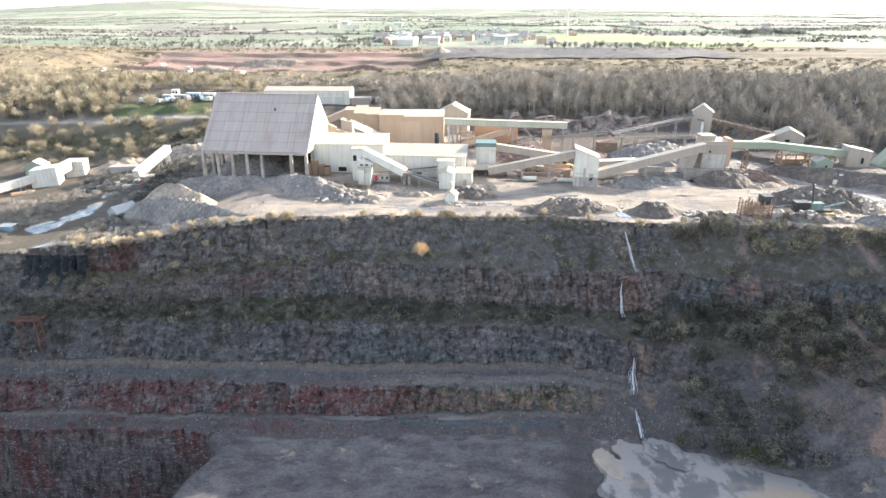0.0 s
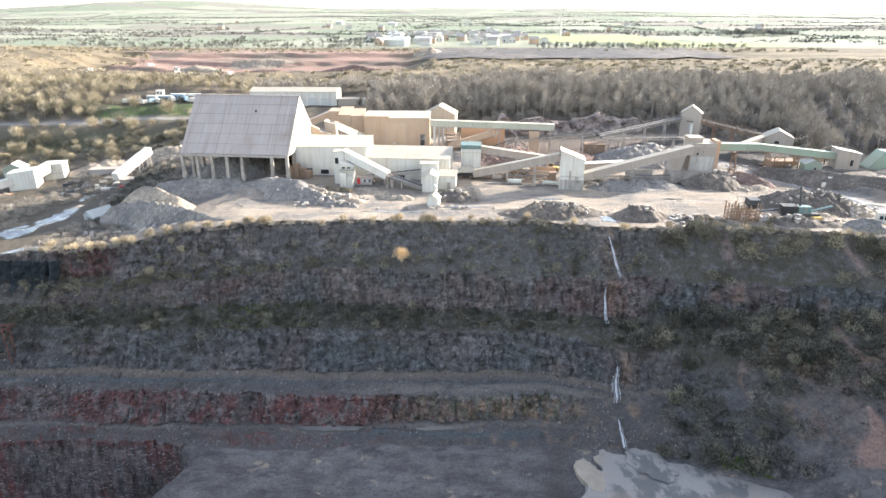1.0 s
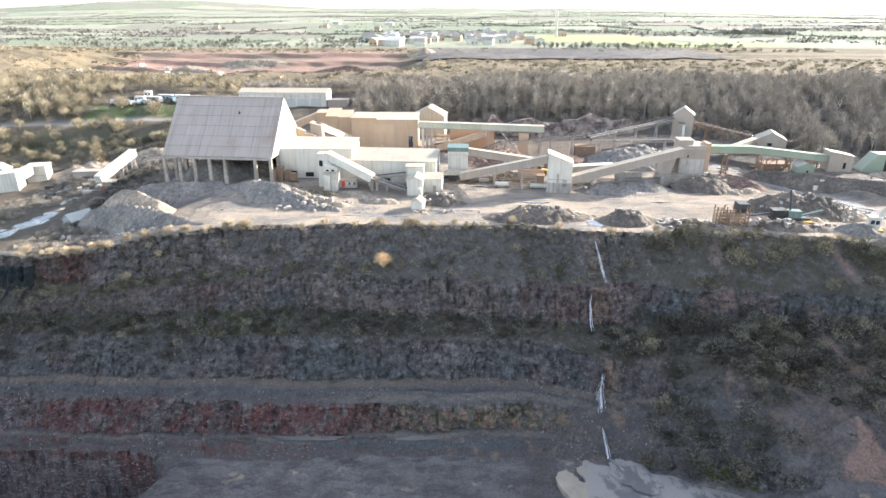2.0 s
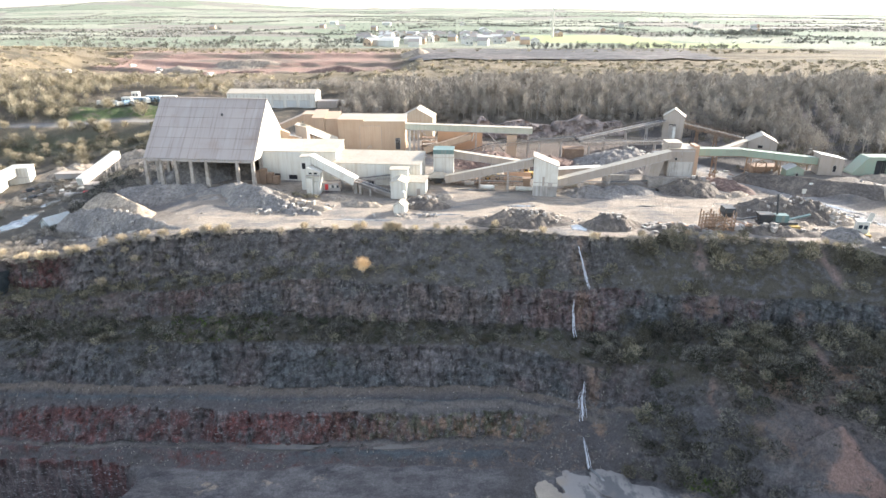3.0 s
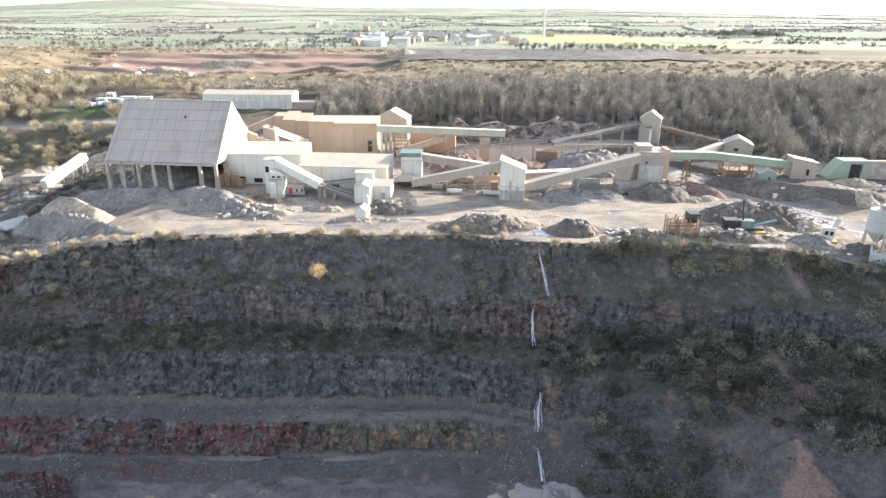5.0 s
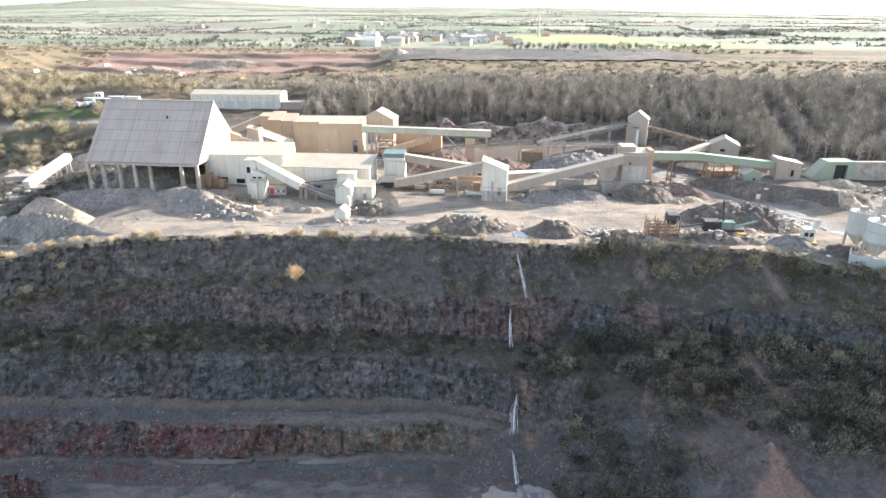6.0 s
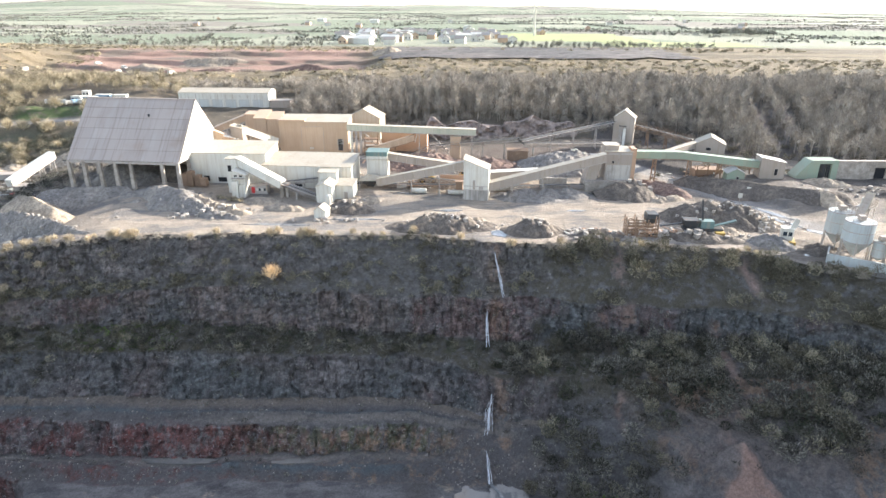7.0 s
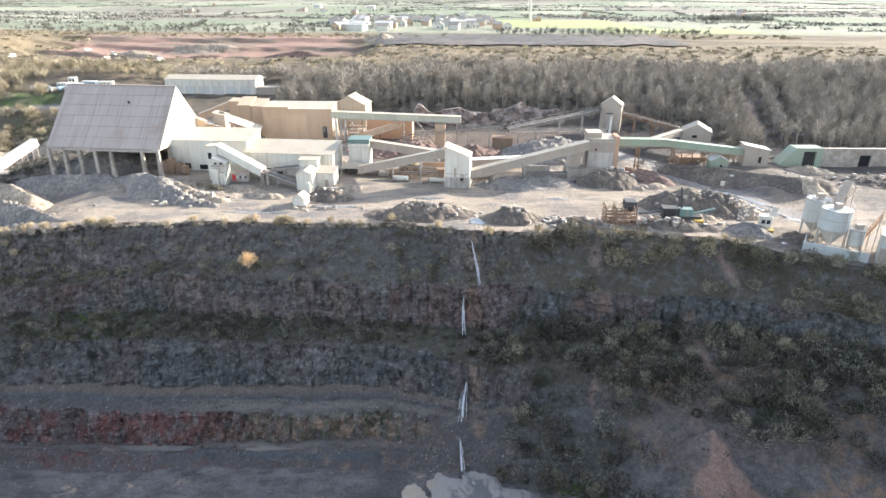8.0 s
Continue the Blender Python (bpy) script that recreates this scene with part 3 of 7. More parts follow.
upper = sstep(8.5, 9, S)
isfloor = 1 - sstep(0.1, 0.9, S)
nz = fbm(X / 16, Y / 16, Z / 8, 3, 0.5, 41)
yardmask = upper * (1 - sstep(262 - 14 * sstep(10, 40, X) - 20 * sstep(96, 116, X), 276 - 14 * sstep(10, 40, X) - 20 * sstep(96, 116, X), Y + 6 * nz)) * sstep(-112, -98, X + 0.12 * (Y - 200) + 6 * nz)
scar = np.exp(-((X - 172 - 0.25 * (Y - 280)) / 3.0) ** 2) * (1 - sstep(290, 296, Y)) * sstep(250, 256, Y) + np.exp(-((X - 184 - 0.3 * (Y - 280)) / 2.2) ** 2) * (1 - sstep(296, 300, Y)) * sstep(262, 266, Y)
wood = upper * np.clip(1 - yardmask - scar, 0, 1) * (1 - sstep(352, 376, Y + 10 * nz))
heath = upper * sstep(352, 376, Y + 10 * nz) * (1 - sstep(560, 620, Y)) * 0.9
heath = np.maximum(heath, upper * np.exp(-((X + 330) / 150) ** 2 - ((Y - 470) / 70) ** 2))
redpit = upper * sstep(395, 412, Y) * (1 - sstep(525, 550, Y + 12 * nz)) * sstep(-235, -215, X + 8 * nz) * (1 - sstep(-35, -10, X + 10 * nz))
field = upper * sstep(560, 620, Y)
deep_wall = isfloor * sstep(-38.7, -39.9, Z) * (1 - sstep(-46, -38, X))
face = [steep * (np.abs(S - k) < 0.5) for k in range(10)]
red = onwall * sstep(-30.0, -31.5, Z) * (1 - sstep(-14, 26, X)) + deep_wall * (0.25 + 0.75 * sstep(-0.25, 0.25, fbm(X / 8, Y / 8, Z / 6, 3, 0.5, 57)))
red = np.clip(red + face[1] * np.exp(-((X + 86) / 6) ** 2) + 0.9 * onwall * np.exp(-((X + 92.0) / 2.2) ** 2) * sstep(-19, -17, Z) + 0.4 * (face[3] + 0.6 * face[5]) * sstep(0.1, 0.6, nz), 0, 1)
red = red * (1 - 0.6 * sstep(0.1, 0.5, fbm(X / 7, Y / 9, Z / 9, 3, 0.5, 55)) * (1 - deep_wall))
ochre = onwall * np.clip(0.8 * np.exp(-((X - 22) / 24) ** 2) * sstep(-30, -31.5, Z) + 0.45 * np.exp(-((X - 47.0) / 1.8) ** 2) * (Z > -33) + 0.6 * slope * sstep(0.05, 0.5, nz) + 0.8 * (np.abs(S - 8) < 0.5) * sstep(50, 58, X) * sstep(-0.4, 0.2, nz), 0, 1)
olive = face[7] * sstep(-16, 5, X) * 0.9
warm = np.clip(face[3] * (1 - sstep(50, 60, X)) + 0.35 * face[5] * sstep(-0.2, 0.4, nz) + 0.6 * slope + 0.5 * face[1], 0, 1)
blue = np.clip(face[5] + 0.5 * face[3] * sstep(-0.1, 0.3, -nz) + 0.7 * face[3] * sstep(50, 60, X) + 0.5 * deep_wall + 0.3 * onwall, 0, 1)
talus = onwall * np.clip((np.abs(S - 6) < 0.5) * sstep(0.45, 0.8, P) + 0.5 * slope * (1 - steep), 0, 1) * sstep(-27, -28, Z + 6 * slope)
# darkened ledges, from z -24 down: pit shade painted as colour
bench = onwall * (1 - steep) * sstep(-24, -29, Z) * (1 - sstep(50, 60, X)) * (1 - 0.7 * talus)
wetline = 0.9 * (np.abs(S - 8) < 0.5) * np.exp(-((P - 0.42) / 0.17) ** 2) * sstep(-22, -14, X) * (1 - sstep(22, 32, X)) + (np.abs(S - 6) < 0.5) * np.exp(-((P - 0.42 - 0.1 * wide) / 0.10) ** 2) * (1 - sstep(36, 44, X)) * 0.9
benchtrack = (np.abs(S - 6) < 0.5) * np.exp(-((P - 0.16) / 0.13) ** 2) * sstep(-25, -5, X) * (1 - sstep(46, 52, X)) + (np.abs(S - 8) < 0.5) * np.exp(-((P - 0.8) / 0.12) ** 2) * (1 - sstep(28, 36, X)) * 0.8
benchtrack = np.clip(benchtrack + (np.abs(S - 6) < 0.5) * sstep(90, 96, X) * np.exp(-((P - 0.4) / 0.2) ** 2), 0, 1)
veg = onwall * np.clip((1 - steep) * sstep(-27, -22, Z) + 0.6 * sstep(50, 70, X) * (1 - 0.95 * (np.abs(S - 3) < 0.6)) * sstep(-24, -20, Z) + 0.2 * face[1], 0, 1) * (1 - 0.8 * slope) * (1 - 0.45 * ((S < 2.5) & (X < 50)))
# lower left ground: dark earth, with cast shadow painted into the colour
dark = upper * (1 - sstep(-88, -76, X - 0.15 * (Y - 170) + 4 * nz)) * (1 - sstep(236, 250, Y)) * 0.9
terrace = upper * sstep(4.5, 7.5, X - road_x(Y) + 1.5 * nz) * sstep(166, 178, Y)
bank = terrace * (0.55 + 0.45 * sstep(-0.2, 0.3, nz))
dark = np.maximum(dark, np.clip(bank, 0, 1) * 0.95)
dark = np.maximum(dark, yardmask * sstep(55, 105, X) * sstep(0.0, 0.5, fbm(X / 11, Y / 5, 0, 3, 0.55, 44)) * 0.55)
# ground behind the conveyors: dark earth, with the hill's shade painted in
dark = np.maximum(dark, yardmask * sstep(14, 24, X + 4 * nz) * (1 - sstep(96, 106, X)) * sstep(208, 216, Y + 4 * nz) * 0.95)
dark = np.maximum(dark, isfloor * np.exp(-((X - 27.5 - 0.2 * (Y - 100)) / 3.4) ** 2) * sstep(80, 90, Y) * 0.7)
track = upper * sstep(140, 150, Y) * (1 - sstep(228, 240, Y)) * np.exp(-((X - road_x(Y)) / 4.6) ** 4) * 0.95
wood = wood * (1 - 0.95 * terrace)
redpit = np.maximum(redpit, yardmask * sstep(16, 26, X + 4 * nz) * (1 - sstep(92, 100, X)) * sstep(212, 220, Y + 4 * nz) * 0.12)
grass_bank = upper * sstep(-160, -150, X) * (1 - sstep(-98, -90, X)) * sstep(289, 291, Y) * (1 - sstep(301, 303, Y))
left_road = np.exp(-((Y - (286 + 0.04 * (X + 150) + 2 * np.sin(X / 40))) / 2.2) ** 2) * upper * (1 - sstep(-92, -84, X))
track = np.clip(np.maximum(track, left_road), 0, 1)
grass = upper * np.clip(np.exp(-((X + 122) / 34) ** 4 - ((Y - 297) / 7) ** 2) + 0.5 * np.exp(-((X + 160) / 60) ** 2 - ((Y - 268) / 10) ** 2), 0, 1)
STAINS = ((71, 1.6, -17, -11.5), (77, 2.4, -17, -10), (93.5, 1.6, -17, -10.5), (71.2, 1.5, -25.5, -21.5), (75.5, 2.0, -6, 0), (103, 1.8, -5.5, -1), (89, 2.6, -33, -23), (86, 1.6, -33, -28))
for xs, half, za, zb in STAINS:
    stain = onwall * np.exp(-((X - xs + 0.8 * nz) / (0.75 * half)) ** 2) * sstep(za - 1.5, za + 1, Z) * (1 - sstep(zb - 1.5, zb + 1.5, Z))
    stain = stain * sstep(-0.35, 0.35, fbm(X / 1.6, Y / 3, Z / 2.2, 3, 0.55, 58))
    pink = np.maximum(pink, 0.75 * stain)
    veg = veg * (1 - 0.9 * stain)
ochre = np.clip(ochre, 0, 1)
grass = np.maximum(grass, grass_bank)
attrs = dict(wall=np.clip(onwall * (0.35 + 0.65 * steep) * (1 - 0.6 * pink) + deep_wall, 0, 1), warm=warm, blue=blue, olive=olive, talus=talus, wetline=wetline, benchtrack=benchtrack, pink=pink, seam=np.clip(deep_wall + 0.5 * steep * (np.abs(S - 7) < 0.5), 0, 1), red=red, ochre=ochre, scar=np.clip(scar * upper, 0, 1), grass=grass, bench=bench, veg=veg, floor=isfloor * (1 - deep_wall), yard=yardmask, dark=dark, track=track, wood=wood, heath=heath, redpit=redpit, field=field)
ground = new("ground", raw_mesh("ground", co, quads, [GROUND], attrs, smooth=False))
tagged(ground, "stepped grey and red quarry wall, dusty yard and farmland", "ground", kind="structure")


def ground_z(x, y):
    return float(level(np.array([x]), np.array([y]))[0])

# ---- the plant ----
def house(name, x, y, z, rz, w, d, h, label, category="building", roof="gable", rise=1.5, along="x", wall=WHITE, top=ROOF, over=0.25, openings=(), group="", sunk=1.5):
    """A clad building: w across, d deep, h to the eaves. openings: (side, from, up, width, height, material, name)."""
    ob = thing(name, x, y, z, rz, label, category, group)
    t = 0.15
    gx = roof == "gable" and along == "y"
    gy = roof == "gable" and along == "x"

    def panel(nm, pts, y0, y1, turned=False):
        bm = extrude_poly(bm_new(), pts, y0, y1)
        if turned:
            bm.transform(Matrix(((0, 1, 0, 0), (1, 0, 0, 0), (0, 0, 1, 0), (0, 0, 0, 1))))
        return part(nm, bm, wall, ob)

    hl, hr, hf, hb = h, h, h, h
    if roof == "mono_x":        # falls from left to right
        hl = h + rise
    if roof == "mono_y":        # rises from front to back
        hb = h + rise
    front = [(0, -sunk), (w, -sunk), (w, hr), (0, hl)] if roof == "mono_x" else [(0, -sunk), (w, -sunk), (w, h), (w / 2, h + rise), (0, h)] if gx else [(0, -sunk), (w, -sunk), (w, hf), (0, hf)]
    back = front if roof != "mono_y" else [(0, -sunk), (w, -sunk), (w, hb), (0, hb)]
    side = [(t, -sunk), (d - t, -sunk), (d - t, hb), (t, hf)] if roof == "mono_y" else [(t, -sunk), (d - t, -sunk), (d - t, h), (d / 2, h + rise), (t, h)] if gy else None
    panel("front_wall", front, 0, t)
    panel("back_wall", back, d - t, d)
    for nm, x0, x1, hh in (("left_wall", 0, t, hl), ("right_wall", w - t, w, hr)):
        panel(nm, side or [(t, -sunk), (d - t, -sunk), (d - t, hh), (t, hh)], x0, x1, True)
    o, e = over, 0.12

    def slab(nm, a, b, c, q):
        n = (Vector(b) - Vector(a)).cross(Vector(q) - Vector(a)).normalized() * e
        part(nm, hexa(bm_new(), [a, b, c, q, *(Vector(p) + n for p in (a, b, c, q))]), top, ob)

    lift = 0.02
    if gy:
        s = rise / (d / 2)
        slab("roof", (-o, -o, h - o * s + lift), (w + o, -o, h - o * s + lift), (w + o, d / 2, h + rise + lift), (-o, d / 2, h + rise + lift))
        slab("roof", (-o, d / 2, h + rise + lift), (w + o, d / 2, h + rise + lift), (w + o, d + o, h - o * s + lift), (-o, d + o, h - o * s + lift))
    elif gx:
        s = rise / (w / 2)
        slab("roof", (-o, -o, h - o * s + lift), (w / 2, -o, h + rise + lift), (w / 2, d + o, h + rise + lift), (-o, d + o, h - o * s + lift))
        slab("roof", (w / 2, -o, h + rise + lift), (w + o, -o, h - o * s + lift), (w + o, d + o, h - o * s + lift), (w / 2, d + o, h + rise + lift))
    elif roof == "mono_x":
        slab("roof", (-o, -o, hl + lift), (w + o, -o, hr + lift), (w + o, d + o, hr + lift), (-o, d + o, hl + lift))
    else:
        slab("roof", (-o, -o, hf + lift), (w + o, -o, hf + lift), (w + o, d + o, hb + lift), (-o, d + o, hb + lift))
    for sd, a, up, ww, hh, mat, nm in openings:
        fr = 0.1
        if sd == "front":
            leaf = part(nm, boxed(a, a + ww, -0.06, 0.04, up, up + hh), mat, ob)
            for b in ((a - fr, a, up, up + hh), (a + ww, a + ww + fr, up, up + hh), (a - fr, a + ww + fr, up + hh, up + hh + fr)):
                part("frame", boxed(b[0], b[1], -0.1, 0.02, b[2], b[3]), STEEL, leaf)
        elif sd == "right":
            part(nm, boxed(w - 0.04, w + 0.06, a, a + ww, up, up + hh), mat, ob)
        else:
            part(nm, boxed(a, a + ww, d - 0.04, d + 0.06, up, up + hh), mat, ob)
    return ob


def trestle(ob, p, w, mat, foot, lean=0.6):
    """A pair of legs with braces under the point p, down to the height foot."""
    x, y, z = p
    hh = z - foot
    for s in (-1, 1):
        part("leg", beam(bm_new(), (x, y + s * w / 2, z), (x, y + s * (w / 2 + lean), foot - 0.6), 0.28, 0.28), mat, ob)
    bm = bm_new()
    n = max(1, int(hh / 3))
    for i in range(n):
        a, b = z - hh * i / n, z - hh * (i + 1) / n
        ya, yb = w / 2 + lean * i / n, w / 2 + lean * (i + 1) / n
        beam(bm, (x, y - ya, a), (x, y + yb, b), 0.12, 0.12)
        beam(bm, (x, y + ya, a), (x, y - yb, b), 0.12, 0.12)
    part("brace", bm, mat, ob)


def gallery(name, p, q, w, h, label, mat=WHITE, top=ROOF, legs=(), panel=3.0, group="", legmat=STEEL, lean=0.5):
    """An enclosed conveyor from p to q (undersides), in separate wall panels under one roof."""
    p, q = Vector(p), Vector(q)
    ob = thing(name, p.x, p.y, 0, 0, label, "conveyor", group)
    o = Vector((p.x, p.y, 0))
    p, q = p - o, q - o
    d = q - p
    n = max(1, int(d.length / panel))
    up = Vector((0, 0, h / 2))
    gap = d.normalized() * 0.03
    for i in range(n):
        part("panel", beam(bm_new(), p + d * (i / n) + up + gap, p + d * ((i + 1) / n) + up - gap, w, h), mat, ob)
    top_up = Vector((0, 0, h + 0.07))
    part("roof", beam(bm_new(), p + top_up, q + top_up, w + 0.35, 0.12), top, ob)
    low = Vector((0, 0, -0.12))
    part("base_frame", beam(bm_new(), p + low, q + low, w + 0.1, 0.2), legmat, ob)
    for f in legs:
        c = p + d * f
        trestle(ob, (c.x, c.y, c.z - 0.2), w, legmat, ground_z(c.x + o.x, c.y + o.y), lean)
    return ob


def truss(name, p, q, w, h, label, mat=STEEL, legs=(), bay=2.0, rail=True, group=""):
    """An open belt conveyor on a lattice frame from p to q (belt height)."""
    p, q = Vector(p), Vector(q)
    ob = thing(name, p.x, p.y, 0, 0, label, "conveyor", group)
    o = Vector((p.x, p.y, 0))
    p, q = p - o, q - o
    d = q - p
    n = max(2, int(d.length / bay))
    s = d.cross(Vector((0, 0, 1))).normalized() * w / 2
    hz = Vector((0, 0, -h))
    for sd in (-1, 1):
        bm = bm_new()
        beam(bm, p + s * sd, q + s * sd, 0.14, 0.14)
        beam(bm, p + s * sd + hz, q + s * sd + hz, 0.14, 0.14)
        for i in range(n):
            a, b = p + d * (i / n) + s * sd, p + d * ((i + 1) / n) + s * sd
            beam(bm, a, a + hz, 0.1, 0.1)
            beam(bm, a + (hz if i % 2 else Vector()), b + (Vector() if i % 2 else hz), 0.09, 0.09)
        part("side_frame", bm, mat, ob)
        if rail:
            bm = bm_new()
            r = Vector((0, 0, 1.0))
            beam(bm, p + s * sd * 1.5 + r, q + s * sd * 1.5 + r, 0.07, 0.07)
            for i in range(n + 1):
                a = p + d * (i / n) + s * sd * 1.5
                beam(bm, a, a + r, 0.06, 0.06)
            part("handrail", bm, mat, ob)
            part("walkway", beam(bm_new(), p + s * sd * 1.3, q + s * sd * 1.3, w * 0.3, 0.06), mat, ob)
    part("belt", beam(bm_new(), p + Vector((0, 0, 0.2)), q + Vector((0, 0, 0.2)), w * 0.8, 0.1), BELT, ob)
    for e, c in (("drum", p), ("drum", q)):
        part(e, tube(bm_new(), c - s * 0.9, c + s * 0.9, 0.32, n=12), DARKSTEEL, ob)
    for f in legs:
        c = p + d * f
        trestle(ob, (c.x, c.y, c.z - h), w, mat, ground_z(c.x + o.x, c.y + o.y))
    return ob


# the storage shed: a steep roof on concrete columns, open in front
SW, SD, SE, SR = 35.4, 30.6, 7.6, 24.0          # width, depth, eaves, ridge over its floor
shed = thing("storage_shed", -78.6, 197.9, 1.2, -6.7, "tall open-fronted stone store with steep grey sheet roof on concrete columns", "shed")
rows6, cols6 = 6, 6
for side in (0, 1):
    for r in range(rows6):
        for c in range(cols6):
            f0, f1 = r / rows6, (r + 1) / rows6 + 0.006
            x0, x1 = SW * c / cols6, SW * (c + 1) / cols6
            ya, yb = (SD / 2 * f0, SD / 2 * f1) if side == 0 else (SD - SD / 2 * f0, SD - SD / 2 * f1)
            za, zb = SE + (SR - SE) * f0 + 0.07, SE + (SR - SE) * f1
            bm = bm_new()
            e = 0.10
            lo = [(x0, ya, za), (x1, ya, za), (x1, yb, zb - e), (x0, yb, zb - e)]
            if side:
                lo = [lo[1], lo[0], lo[3], lo[2]]
            hexa(bm, lo + [(a, b, cz + e) for a, b, cz in lo])
            part("roof_sheet", bm, SHED_ROOF, shed)
part("ridge_cap", extrude_poly(bm_new(), [(-0.1, SR - 0.05), (SW + 0.1, SR - 0.05), (SW + 0.1, SR + 0.12), (-0.1, SR + 0.12)], SD / 2 - 0.35, SD / 2 + 0.35), SHED_ROOF, shed)
part("eaves_beam", boxed(-0.1, SW + 0.1, -0.15, 0.35, SE - 0.75, SE - 0.05), STEEL, shed)
for nm, x0, x1 in (("gable_wall", -0.05, 0.12), ("gable_wall", SW - 0.12, SW + 0.05)):
    bm = extrude_poly(bm_new(), [(0.5, SE - 0.2), (SD - 0.5, SE - 0.2), (SD / 2, SR - 0.2)], x0, x1)
    bm.transform(Matrix(((0, 1, 0, 0), (1, 0, 0, 0), (0, 0, 1, 0), (0, 0, 0, 1))))
    part(nm, bm, WHITE, shed, "white sheet gable wall")
part("back_wall", boxed(0, SW, SD - 0.5, SD - 0.2, -2, SE), CONCRETE, shed, "stained concrete push wall")
for i in range(8):
    xx = 0.4 + (SW - 0.8) * i / 7
    for yy in ((0.1,) if i not in (0, 7) else (0.1, 6.5, 13, 19.5, 26)):
        if i == 5 and yy < 1:
            continue
        bm = hexa(bm_new(), [(xx - .62, yy - .6, -2.5), (xx + .62, yy - .6, -2.5), (xx + .62, yy + .6, -2.5), (xx - .62, yy + .6, -2.5), (xx - .42, yy - .4, SE - .1), (xx + .42, yy - .4, SE - .1), (xx + .42, yy + .4, SE - .1), (xx - .42, yy + .4, SE - .1)])
        bmesh.ops.bevel(bm, geom=bm.edges[:], offset=0.06, segments=1, affect="EDGES")
        part("column", bm, CONCRETE, shed, "tapered concrete column")
for i in range(8):
    xx = 0.4 + (SW - 0.8) * i / 7
    bm = bm_new()
    beam(bm, (xx, 0.6, SE - 0.6), (xx, SD / 2, SR - 1.0), 0.3, 0.4)
    beam(bm, (xx, SD - 0.6, SE - 0.6), (xx, SD / 2, SR - 1.0), 0.3, 0.4)
    part("rafter", bm, DARKSTEEL, shed)
# gable hatch and slipped sheet
part("hatch", boxed(SW * 0.62, SW * 0.62 + 0.35, SD / 2 * 0.675, SD / 2 * 0.715, SE + (SR - SE) * 0.70 + 0.12, SE + (SR - SE) * 0.70 + 0.9), DARKSTEEL, shed)

house("screen_house", -43.0, 201.6, 1.2, -3.0, 23.6, 13.5, 8.9, "white clad processing building with dusty flat roof", roof="mono_y", rise=1.2,
      openings=(("front", 3.6, 0.2, 1.8, 1.6, DARK, "doorway"), ("front", 8.2, 0.0, 2.6, 1.4, DARK, "doorway")))
house("process_hall", -20.2, 198.3, 0.5, -5.5, 27.6, 12.0, 6.6, "long low white clad hall with pale roof", roof="mono_y", rise=1.6,
      openings=(("front", 20.5, 0.4, 2.0, 2.4, DARK, "doorway"), ("front", 10.0, 0.2, 3.0, 1.2, DARK, "doorway")))
# the brown crushing hall and its taller neighbour
house("crusher_hall", -24.9, 241.5, 1.6, -1.0, 25.2, 12.0, 11.0, "tan clad crushing hall with flat dusty roof", wall=BROWN, roof="mono_y", rise=0.9,
      openings=(("front", 8.2, 0.0, 8.0, 9.3, BROWN, "sliding_door"), ("front", 21.6, 0.6, 1.6, 4.2, DARKSTEEL, "doorway"), ("front", 21.4, 2.8, 2.0, 1.6, WHITE, "notice_board"), ("front", 11.0, 1.0, 1.4, 0.8, WHITE, "notice_board")))
house("crusher_annex", -24.9, 241.2, 12.6, -1.0, 9.6, 9.0, 0.7, "low tan roof housing on the crushing hall", wall=BROWN, top=BROWN, roof="flat", sunk=0.05)
house("hopper_block", -35.2, 246.0, 1.5, -1.0, 4.6, 9.0, 11.6, "tan clad hopper block with sloping roof", wall=BROWN, top=BROWN, roof="mono_y", rise=1.8)
house("hopper_block", -30.5, 246.2, 1.5, -1.0, 4.9, 8.0, 11.2, "tan clad hopper block beside the crushing hall", wall=BROWN, top=BROWN, roof="mono_y", rise=1.6)
house("hopper_block_low", -39.3, 249.0, 1.6, -2.0, 4.0, 6.0, 12.4, "lower tan clad hopper block", wall=BROWN, top=BROWN, roof="mono_y", rise=0.4)
gallery("enclosed_conveyor", (-50.0, 247.0, 7.6), (-39.4, 251.0, 11.6), 2.6, 2.2, "tan enclosed conveyor climbing to the hopper blocks", BROWN, BROWN, legs=(0.4,), group="plant conveyors")
house("rear_house", -2.6, 262.5, 2.0, -8.0, 13.2, 10.0, 8.8, "cream building with pale gabled roof", wall=ROOF, roof="gable", rise=3.4, along="y")
# conveyors between the store and the screen house
gallery("enclosed_conveyor", (-44.6, 218.0, 13.3), (-38.2, 219.5, 10.2), 2.4, 2.4, "tan enclosed conveyor at the store gable", BROWN, BROWN, legs=(0.8,), group="plant conveyors")
gallery("enclosed_conveyor", (-43.5, 220.5, 10.6), (-34.4, 223.6, 8.0), 2.2, 2.0, "tan enclosed conveyor entering the gable", BROWN, WHITE, legs=(), group="plant conveyors")
gallery("enclosed_conveyor", (-34.4, 225.5, 12.0), (-25.6, 238.5, 5.0), 2.2, 2.4, "white enclosed conveyor running to the crushing hall", WHITE, ROOF, legs=(0.3,), group="plant conveyors")
truss("belt_conveyor", (-42.0, 216.0, 9.8), (-33.5, 219.0, 10.6), 1.6, 1.0, "open belt conveyor above the screen house", RUST, legs=(0.8,), group="plant conveyors")
house("drive_house", -36.9, 224.0, 8.0, -4.0, 4.0, 4.0, 5.4, "small white drive house among conveyors", wall=DUSTY, roof="mono_x", rise=1.0, sunk=6.5)
